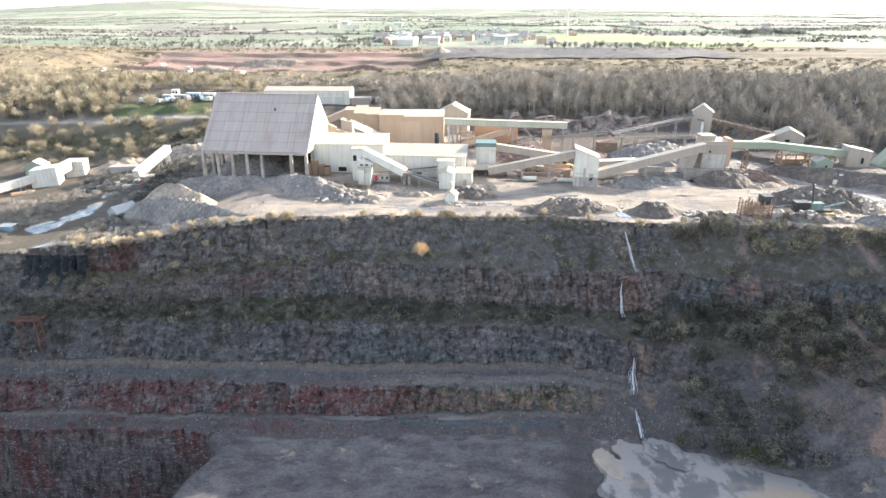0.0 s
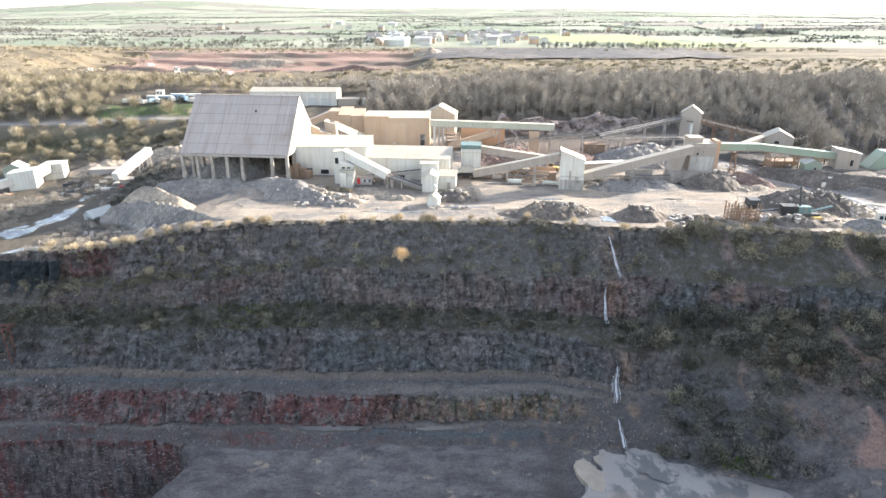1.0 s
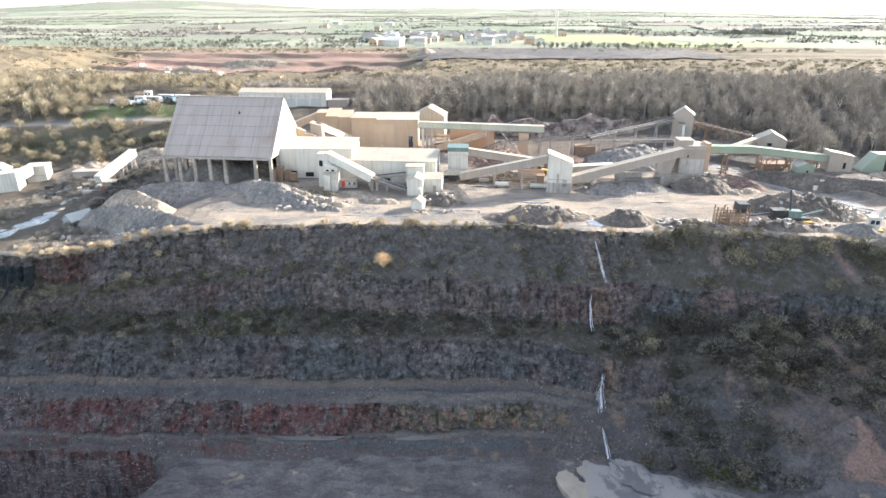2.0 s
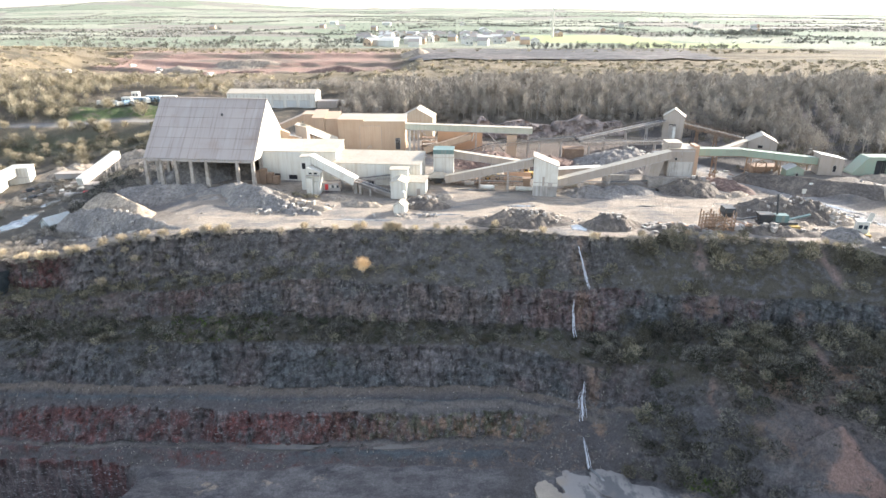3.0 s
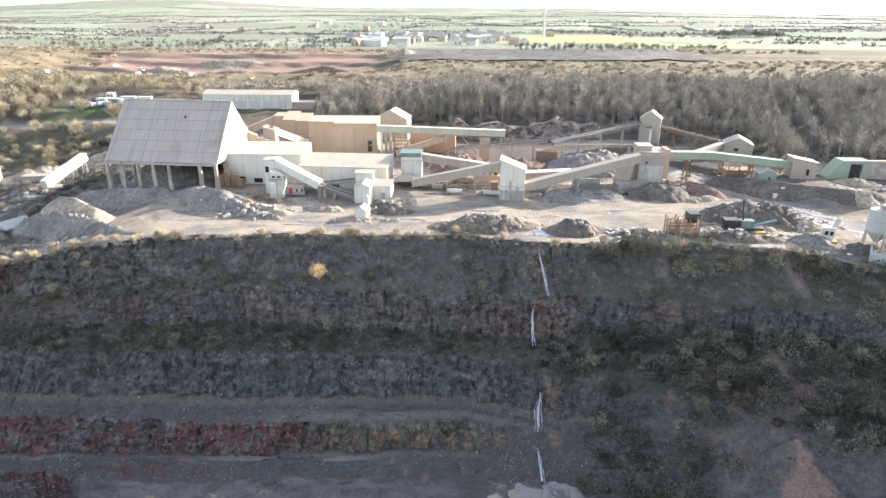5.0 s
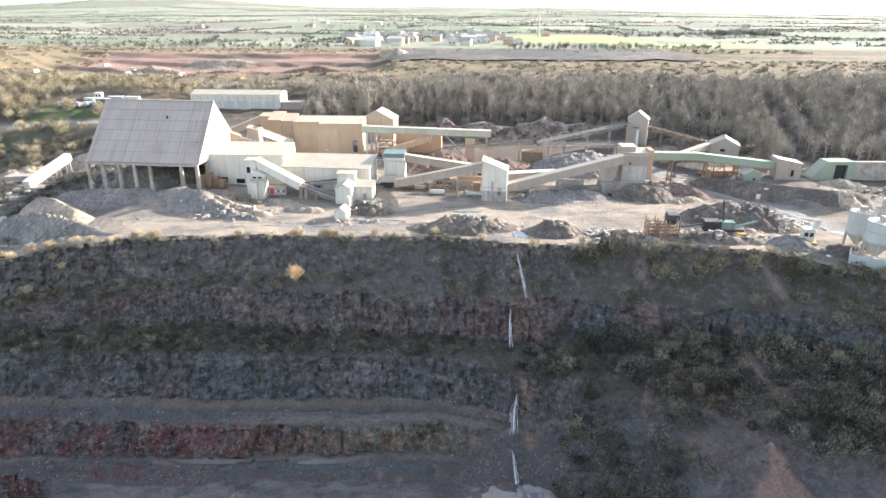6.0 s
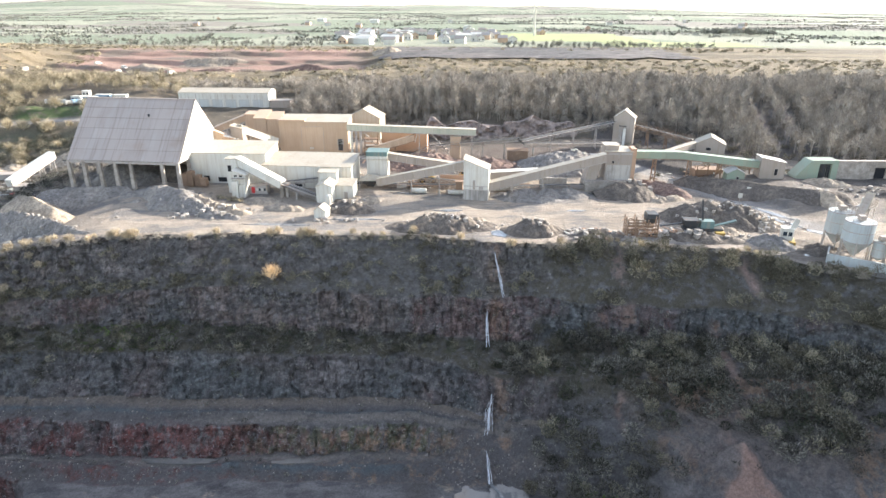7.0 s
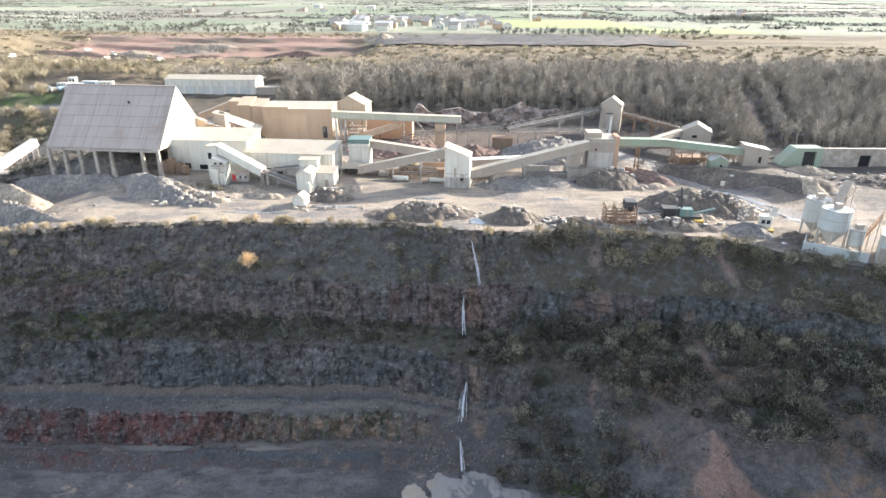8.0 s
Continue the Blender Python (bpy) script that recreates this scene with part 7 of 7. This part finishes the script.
TREES = [tree_template(100 + i, 8.2 + i % 3, 1.5 + 0.3 * (i % 2), 78, 1.6, 0.15, 3) for i in range(6)]
FARTREES = [tree_template(140 + i, 6.5 + i % 3, 2.7, 95, 1.7, 0.30, 3) for i in range(4)]
HILLTREES = [tree_template(150 + i, 6.0 + i % 3, 2.6, 120, 1.3, 0.2, 3) for i in range(4)]
BUSHES = [bush_template(200 + i, 1.2 + 0.25 * (i % 3), 1.6 + 0.3 * (i % 2), 130, 0.62, 0.11) for i in range(6)]
BIGBUSH = [bush_template(230 + i, 2.0, 2.7, 210, 0.8, 0.12) for i in range(5)]
TUFTY = [bush_template(290 + i, 1.8, 1.5, 34, 1.0, 0.5) for i in range(4)]
TUFTS = [bush_template(260 + i, 0.55, 0.6, 16, 0.5, 0.12) for i in range(4)]


def bare_rock(x, y):
    """True where the far slope shows bare rock instead of trees."""
    return ((x > 30) & (x < 90) & (y < 277)) | ((np.abs(x - 172 - 0.25 * (y - 280)) < 4.0) & (y < 292)) | ((np.abs(x - 184 - 0.3 * (y - 280)) < 3.0) & (y < 298))


scatter("woodland_front", field_spots(5600, -30, 330, 222, 318, lambda x, y: ~bare_rock(x, y) & (y > 281 - 19 * sstep(96, 122, x) - 38 * sstep(138, 150, x) + 3 * np.sin(x / 17))), TREES, TWIG, "bare winter wood covering the slope behind the plant", "woodland", 11)
scatter("woodland_top", field_spots(1300, -95, 380, 316, 352, lambda x, y: (x > -28) | (y > 334)), FARTREES, TWIG, "bare winter wood on top of the slope", "woodland", 12, 0.6, 1.1)
scatter("woodland_left", field_spots(1100, -330, -92, 289, 356, lambda x, y: ((x < -155) | (y > 322)) & ~((y > 303) & (y < 330) & (x > -150))), HILLTREES, GOLD, "sunlit bare trees on the hillside", "woodland", 13, 0.7, 1.15)
scatter("hillside_scrub", field_spots(1300, -330, -92, 250, 312, lambda x, y: (np.abs(y - (286 + 0.04 * (x + 150) + 2 * np.sin(x / 40)) + 5) > 8.5) & ~((np.abs(x + 124) < 32) & (y > 288) & (y < 304))), BIGBUSH, OLIVE, "brown scrub on the terraced hillside", "scrub", 14, 0.5, 1.25)
scatter("heath_scrub", field_spots(2600, -420, 330, 354, 560, lambda x, y: (x < -215) | (y > 520) | (y < 398) | ((x > -30) & (y < 455))), TUFTY, GOLD, "pale dry scrub on the heath", "scrub", 15, 0.6, 1.6)

# scrub on the ledges and faces of the quarry wall
onw = (GRID_S >= 1) & (GRID_S <= 8)
nz2 = fbm(GRID_X / 12, GRID_Y / 12, GRID_Z / 6, 3, 0.5, 71)
chance = np.where(onw, (1 - GRID_STEEP) * 1.0 * sstep(-27.5, -23, GRID_Z) + 0.03 * sstep(-24, -18, GRID_Z), 0)
chance = chance * (0.35 + 1.1 * sstep(-0.5, 0.5, nz2)) + np.where(onw, 0.75 * sstep(52, 68, GRID_X) * sstep(-0.35, 0.35, nz2), 0)
chance = np.where(onw & (GRID_X > 38) & (GRID_X < 52) & (GRID_Z < -22), chance * 0.3, chance)
chance = np.where(onw & (np.abs(GRID_X - 46) < 3.5), chance * 0.25, chance)
chance = chance + np.where(onw & (GRID_S == 4) & (GRID_X > 46), 1.3 * (1 - sstep(112, 128, GRID_X)), 0)
chance = np.where(onw & (GRID_X > 80) & (GRID_Z < -21.5), chance * 0.55, chance)
chance = chance + np.where(onw & (GRID_X > 49) & (GRID_X < 78) & (GRID_Z < -23), 0.45 * sstep(-0.5, 0.4, nz2), 0)
for xs, half, za, zb in STAINS:
    chance = np.where((np.abs(GRID_X - xs) < half * 1.2) & (GRID_Z > za) & (GRID_Z < zb), 0, chance)
chance = np.where(onw & (GRID_S == 3), chance * np.where(GRID_X > 50, 0.05, 0.35), chance)
chance = np.where(onw & (GRID_X > 79) & (GRID_S >= 5), chance * 0.7, chance)
chance = np.where(np.hypot(GRID_X - 89.3, GRID_Y - 103) < 7, 0, chance)
chance = chance * ((GRID_X > -175) & (GRID_X < 200))
flat = chance.ravel() / chance.sum()
pick = rg.choice(flat.size, 3600, replace=False, p=flat)
spots = np.stack([GRID_X.ravel()[pick], GRID_Y.ravel()[pick], GRID_Z.ravel()[pick] - 0.15], 1)
step_of = GRID_S.ravel()[pick]
left = spots[:, 0] < 50
dk, lt = spots[left & (step_of >= 4)], spots[left & (step_of < 4)]
k3 = len(dk) // 3
scatter("ledge_scrub", dk[k3:], BUSHES, SCRUB, "dark winter scrub on the quarry ledges", "scrub", 16, 0.5, 1.3)
scatter("ledge_evergreen", dk[:k3 // 2], BUSHES, EVER, "dark ivy and evergreen bushes on the quarry wall", "scrub", 18, 0.7, 1.3)
scatter("ledge_twigs", dk[k3 // 2:k3], BIGBUSH, OLIVE, "bare olive-brown bushes on the quarry ledges", "scrub", 17, 0.4, 0.95)
scatter("face_scrub", lt, BUSHES, OLIVE, "olive-brown scrub clinging to the quarry faces", "scrub", 27, 0.4, 1.2)
CROWNS = []
for i in range(6):
    rc = np.random.default_rng(330 + i)
    v, f, hue = twigs(rc, 330, 1.9 + 0.3 * (i % 3), 1.5, 1.3, 0.6, 0.15, 0.7, 0.72)
    v[:, 2] = np.maximum(v[:, 2], -0.4)
    CROWNS.append((v, f, hue))
rt_spots = spots[~left][:1000]
upper_right = rt_spots[:, 2] > -12
low_right = rt_spots[~upper_right]
k4 = len(low_right) // 3
scatter("slope_bushes", rt_spots[upper_right], CROWNS, OLIVE, "rounded olive-brown bushes on the upper quarry slope", "scrub", 29, 0.45, 1.25)
scatter("slope_scrub", low_right[k4:], CROWNS, SCRUB, "dense dark rounded scrub on the quarry slope", "scrub", 34, 0.5, 1.3)
scatter("slope_evergreen", low_right[:k4 // 2], CROWNS, EVER, "dark evergreen bushes on the quarry slope", "scrub", 35, 0.5, 1.2)
scatter("slope_twigs", low_right[k4 // 2:k4], CROWNS, OLIVE, "pale bare bushes among the dark scrub", "scrub", 36, 0.5, 1.15)
scatter("slope_trees", spots[~left][1000:1150], [tree_template(170 + i, 4.4, 1.8, 200, 0.8, 0.085) for i in range(4)], OLIVE, "small bare trees on the vegetated quarry slope", "tree", 19, 0.6, 1.2)
# tufts and low growth on faces
chance = np.where(onw & (GRID_X > -175) & (GRID_X < 200), 0.2 + sstep(-26, -10, GRID_Z), 0)
pick = rg.choice(flat.size, 2600, replace=False, p=chance.ravel() / chance.sum())
scatter("face_tufts", np.stack([GRID_X.ravel()[pick], GRID_Y.ravel()[pick] - 0.1, GRID_Z.ravel()[pick]], 1), TUFTS, SCRUB, "dry tufts rooted in the rock faces", "scrub", 20, 0.6, 1.6)
# a mossy green strip on the second ledge
m = onw & (GRID_X > -52) & (GRID_X < -26) & (GRID_S == 4) & (GRID_Z < -17)
ids = np.where(m.ravel())[0]
pick = rg.choice(ids, min(170, len(ids)), replace=False)
scatter("moss_strip", np.stack([GRID_X.ravel()[pick], GRID_Y.ravel()[pick] - 0.2, GRID_Z.ravel()[pick] + 0.1], 1), TUFTS, GRASSM, "bright green moss and grass on a ledge", "grass", 21, 0.6, 1.3)


m = onw & (GRID_X > 60) & (GRID_X < 70) & (GRID_S == 8) & (GRID_Z < -33)
ids = np.where(m.ravel())[0]
pick = rg.choice(ids, min(110, len(ids)), replace=False)
scatter("pond_grass", np.stack([GRID_X.ravel()[pick], GRID_Y.ravel()[pick] - 0.3, GRID_Z.ravel()[pick] + 0.1], 1), TUFTS, GRASSM, "bright green grass at the foot of the slope", "grass", 37, 0.6, 1.3)


def shrub(x, y, z, k, size, label, mat=SHRUB, name="shrub"):
    """One shrub: forked stems and a crown of twigs."""
    rg2 = np.random.default_rng(500 + k)
    ob = thing(name, x, y, z, 0, label, "shrub", "rim shrubs")
    st = [limb((0, 0, -0.4), (math.cos(a) * 0.7 * size, math.sin(a) * 0.7 * size, size * 1.1), 0.07 * size, 0.03 * size, 4) for a in rg2.uniform(0, 6.28, 4)]
    v, f, h = joined([(v, f, np.zeros(len(v))) for v, f in st])
    me = raw_mesh("woody_base", v, f, [TWIG], dict(hue=h, tone=np.full(len(v), 0.4)))
    o = new("woody_base", me)
    o.parent = ob
    v, f, h = twigs(rg2, 300 if size < 2 else 620, size, size * 0.8, size * 0.75, (0.55 if size < 2 else 0.42) * size, (0.07 if size < 2 else 0.042) * size, 0.9, 0.1)
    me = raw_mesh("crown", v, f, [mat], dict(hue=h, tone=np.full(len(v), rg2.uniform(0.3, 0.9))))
    o = new("crown", me)
    o.parent = ob
    return ob


base = [shrub(0, 0, -500, k, 1.0, "dry golden shrub on the quarry rim") for k in range(4)]
for k in range(64):
    x = float(rg.uniform(-100, -40)) if k < 38 else float(rg.uniform(-40, 115))
    yy, zz = wall_line(0, np.array([x]))
    y = float(yy[0]) + float(rg.uniform(-1.5, 1.5))
    s = float(rg.uniform(0.8, 1.7))
    c = copy_thing(base[k % 4], Matrix.Translation((x, y, float(zz[0]) - 0.3)) @ Matrix.Rotation(k * 1.3, 4, "Z"))
    c.scale = (s, s, s)
for b in base:
    for o in list(b.children):
        bpy.data.objects.remove(o)
    bpy.data.objects.remove(b)
FOX = leafy("fox-brown twigs", (0.36, 0.25, 0.14), (0.46, 0.34, 0.2))
shrub(-5.6, 146.2, -7.0, 60, 2.5, "large round golden bush standing out on the upper ledge", FOX)
shrub(-69.5, 147.0, -11.0, 61, 1.6, "golden bush catching the sun below the rim")
shrub(-62.0, 150.0, -6.0, 62, 1.3, "golden bush catching the sun below the rim")
shrub(-65.0, 152.0, -4.5, 63, 1.2, "golden bush catching the sun below the rim")
for k in range(10):
    x, z = -72 + 2.1 * k + float(rg.uniform(-1, 1)), float(rg.uniform(-11, -2))
    shrub(x, wall_at(x, z) - 0.2, z - 0.4, 70 + k, float(rg.uniform(0.7, 1.2)), "brown winter bush on the upper face", OLIVE)
for k, (x, y, s) in enumerate(((-151, 281, 3.4), (-158, 274, 2.8), (-143, 279, 3.2), (-131, 276, 4.2), (-137, 268, 2.6), (-168, 272, 3.6), (-181, 275, 3.8), (-121, 292, 4.6), (-106, 284, 3.4), (-112, 268, 3.0), (-104, 270, 2.6), (-120, 262, 2.4), (-128, 250, 3.6), (-149, 262, 2.4), (-176, 262, 3.0), (-190, 268, 3.4), (-165, 262, 2.2), (-99, 286, 2.6), (-140, 300, 4.0), (-150, 254, 2.6), (-124, 244, 2.6))):
    shrub(x, y, ground_z(x, y), 100 + k, s, "rounded pale golden tree on the terraced hillside", GOLD, "small_tree")

for k in range(34):
    x, y = float(rg.uniform(-205, -94)), float(rg.uniform(246, 283))
    shrub(x, y, ground_z(x, y), 140 + k, float(rg.uniform(1.6, 3.2)), "rounded pale golden tree on the terraced hillside", GOLD if k % 3 else OLIVE, "small_tree")

scatter("lower_scrub", field_spots(950, -150, -82, 152, 238, lambda x, y: ~((np.abs(x + 112) < 9) & (y < 200)) & ~((np.abs(x + 140) < 8) & (y > 205)) & ~((np.abs(x + 101) < 5) & (np.abs(y - 180) < 6))), BUSHES, TWIG, "brown winter scrub on the lower ground", "scrub", 22, 0.5, 1.2)
scatter("bank_scrub", field_spots(260, -104, -90, 172, 226, lambda x, y: np.abs(x + 92 + 0.1 * (y - 170)) < 6), BUSHES, SCRUB, "dark scrub on the bank beside the store", "scrub", 23, 0.6, 1.3)
scatter("rim_scrub", np.concatenate([np.stack([x, wall_line(0, x)[0] + rg.uniform(-2.5, 0.8, len(x)), wall_line(0, x)[1] - 0.5], 1) for x in [rg.uniform(-135, 125, 330)]]), BUSHES, TWIG, "dry scrub along the quarry rim", "scrub", 24, 0.35, 0.85)

scatter("woodland_edge", field_spots(700, -25, 330, 256, 296, lambda x, y: ~bare_rock(x, y) & (y > 276 - 20 * sstep(96, 122, x))), BIGBUSH, TWIG, "brambles and brush at the foot of the wood", "scrub", 25, 0.7, 1.4)
scatter("terrace_scrub", field_spots(420, 104, 330, 212, 262, lambda x, y: ~((x < 146) & (np.abs(y - 222 - 0.84 * (x - 109)) < 5)) & ~((x > 124) & (x < 142) & (y > 228) & (y < 248)) & ~((x < 132) & (np.abs(y - 258 + 0.8 * (x - 110)) < 3)) & ~((x > 150) & (y < 216))), BIGBUSH, OLIVE, "dark winter brush on the terrace behind the green conveyor", "scrub", 26, 0.35, 1.0)

bx = rg.uniform(0, 1, 34)
bank_line = np.stack([-31 + 9 * bx + rg.normal(0, 0.4, 34), 187.5 - 4.5 * bx + rg.normal(0, 0.5, 34), np.zeros(34)], 1)
bank_line[:, 2] = level(bank_line[:, 0], bank_line[:, 1]) + 0.2
scatter("bank_grass", bank_line, TUFTS, GOLD, "dry golden grass tufts along the bank below the chute house", "grass", 28, 1.0, 2.2)

# ---- far country ----
HB = [bush_template(300 + i, 2.2, 2.6, 9, 2.0, 1.3) for i in range(4)]
pts = []
for k in range(200):
    y0 = 600 * (4600 / 600) ** rg.uniform(0, 1)
    x0 = rg.uniform(-0.95, 0.95) * y0
    a = rg.choice([0.08, 0.15, 0.02, 1.3, -0.08, 1.8]) + rg.normal(0, 0.06)
    ln = rg.uniform(0.10, 0.30) * y0
    n = int(min(150, ln / 3.2) + 3)
    f = np.linspace(0, 1, n)
    x, y = x0 + math.cos(a) * ln * f, y0 + math.sin(a) * ln * f
    ok = (y > 590) & (y < 4700) & ~((x > 75) & (x < 350) & (y < 860) & (y > 500))
    pts.append(np.stack([x, y, level(x, y) - 0.3], 1)[ok])
for k in range(60):
    y0 = 640 * (4600 / 640) ** rg.uniform(0, 1)
    x0 = rg.uniform(-0.9, 0.9) * y0
    if 60 < x0 < 330 and y0 < 820:
        continue
    n = 40
    x, y = x0 + rg.normal(0, 0.05 * y0, n), y0 + rg.normal(0, 0.012 * y0, n)
    ok = y < 4800
    pts.append(np.stack([x, y, level(x, y)], 1)[ok])
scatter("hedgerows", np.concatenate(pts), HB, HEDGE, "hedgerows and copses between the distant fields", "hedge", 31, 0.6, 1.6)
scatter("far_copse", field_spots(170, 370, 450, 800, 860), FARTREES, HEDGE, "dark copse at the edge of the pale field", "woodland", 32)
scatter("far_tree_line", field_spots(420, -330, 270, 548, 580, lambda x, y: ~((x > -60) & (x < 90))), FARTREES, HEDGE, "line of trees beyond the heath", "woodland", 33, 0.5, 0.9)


def sheet(name, x0, x1, ya, yb, mat, label, lift=0.35, skew=0.0):
    """A level parcel of land laid just over the ground."""
    n = 24
    bm = bm_new()
    grid = []
    for j in range(n + 1):
        row = []
        for i in range(n + 1):
            y = ya + (yb - ya) * j / n + skew * i / n
            x = x0 + (x1 - x0) * i / n + 4 * math.sin(j * 0.7 + x0)
            row.append(bm.verts.new((x, y, ground_z(x, y) + lift)))
        grid.append(row)
    for j in range(n):
        for i in range(n):
            bm.faces.new((grid[j][i], grid[j][i + 1], grid[j + 1][i + 1], grid[j + 1][i]))
    return solid(name, bm, mat, pose(0, 0, 0), label, "field", kind="structure")


crop = Mat("pale winter crop", (0.30, 0.315, 0.155), 0.95, spec=0.1)
crop.tone(crop.noise(0.05, 4, (1, 0.2, 1)), 0.85, 1.15)
crop.tone(crop.noise(0.8, 3), 0.9, 1.1)
tilled = loose("dark working ground", (0.088, 0.08, 0.076), (0.125, 0.108, 0.096), 0.05, 0.95, 0.1, 0.3)
sheet("crop_field", 112, 255, 665, 850, crop.m, "pale green crop field below the wind turbine")
sheet("crop_field", 195, 330, 585, 662, crop.m, "pale yellow-green crop field")
sheet("dark_ground", -5, 215, 462, 556, tilled, "dark grey working ground behind the wood", 1.0)


def cottage_mesh(w, d, h, rise):
    wall, top = bm_new(), bm_new()
    extrude_poly(wall, [(0, -1), (w, -1), (w, h), (w / 2, h + rise - 0.1), (0, h)], 0, d)
    hexa(top, [(-0.3, -0.3, h - 0.2), (w / 2, -0.3, h + rise), (w / 2, d + 0.3, h + rise), (-0.3, d + 0.3, h - 0.2), (-0.3, -0.3, h + 0.05), (w / 2, -0.3, h + rise + 0.25), (w / 2, d + 0.3, h + rise + 0.25), (-0.3, d + 0.3, h + 0.05)])
    hexa(top, [(w / 2, -0.3, h + rise), (w + 0.3, -0.3, h - 0.2), (w + 0.3, d + 0.3, h - 0.2), (w / 2, d + 0.3, h + rise), (w / 2, -0.3, h + rise + 0.25), (w + 0.3, -0.3, h + 0.05), (w + 0.3, d + 0.3, h + 0.05), (w / 2, d + 0.3, h + rise + 0.25)])
    return wall, top


kinds = []
for k, (w, d, h, rise, wm, rm, lab) in enumerate(((7, 10, 4.5, 2.2, WHITE, DUSTY, "white far-off house with grey roof"), (10, 16, 5, 1.6, WHITE, WHITE, "white far-off industrial shed"), (7, 9, 4.5, 2.4, BROWN, STEEL, "tan far-off house with grey roof"))):
    ob = thing("far_house", 0, 0, -500, 0, lab, "house", "town houses")
    a, b = cottage_mesh(w, d, h, rise)
    part("wall", a, wm, ob)
    part("roof", b, rm, ob)
    for s in (1.0, w - 2.2):
        part("window", boxed(s, s + 1.2, -0.05, 0.05, 1.4, 2.8), GLASS, ob)
    kinds.append(ob)
rt = random.Random(21)
for k in range(96):
    x, y = rt.uniform(-68, 104), rt.uniform(600, 850)
    if k > 78:
        y = rt.uniform(800, 1500)
        x = rt.uniform(-0.4, 0.5) * y
    copy_thing(kinds[rt.choice([0, 0, 1, 2, 2])], pose(x, y, ground_z(x, y), 0, 0, rt.choice([0, 90, 15, 75]) + rt.uniform(-8, 8)))
for ob in kinds:
    for o in list(ob.children):
        bpy.data.objects.remove(o)
    bpy.data.objects.remove(ob)
for k in range(10):
    x, y = rt.uniform(-205, -95), rt.uniform(350, 470)
    van(x, y, ground_z(x, y), rt.uniform(0, 360), WHITE, "white")

# wind turbine
wt = thing("wind_turbine", 149.8, 787, ground_z(149.8, 787), 0, "white three-bladed wind turbine beyond the pale field", "turbine")
part("tower", tube(bm_new(), (0, 0, -1), (0, 0, 31), 1.3, 0.7, 16), WHITE, wt)
part("nacelle", boxed(-1.1, 1.1, -2.4, 2.6, 30.6, 32.8), WHITE, wt)
part("hub", tube(bm_new(), (0, -3.4, 31.7), (0, -2.4, 31.7), 0.5, 0.9, 12), WHITE, wt)
for k in range(3):
    a = radians(78 + 120 * k)
    c, s = math.cos(a), math.sin(a)
    bm = bm_new()
    hexa(bm, [(-0.7, -3.1, 0.6), (0.7, -2.9, 0.6), (0.7, -2.6, 0.6), (-0.7, -2.8, 0.6), (-0.15, -3.0, 14), (0.15, -3.0, 14), (0.15, -2.85, 14), (-0.15, -2.85, 14)])
    bm.transform(Matrix.Translation((0, 0, 31.7)) @ Matrix.Rotation(a, 4, "Y"))
    part("blade", bm, WHITE, wt)
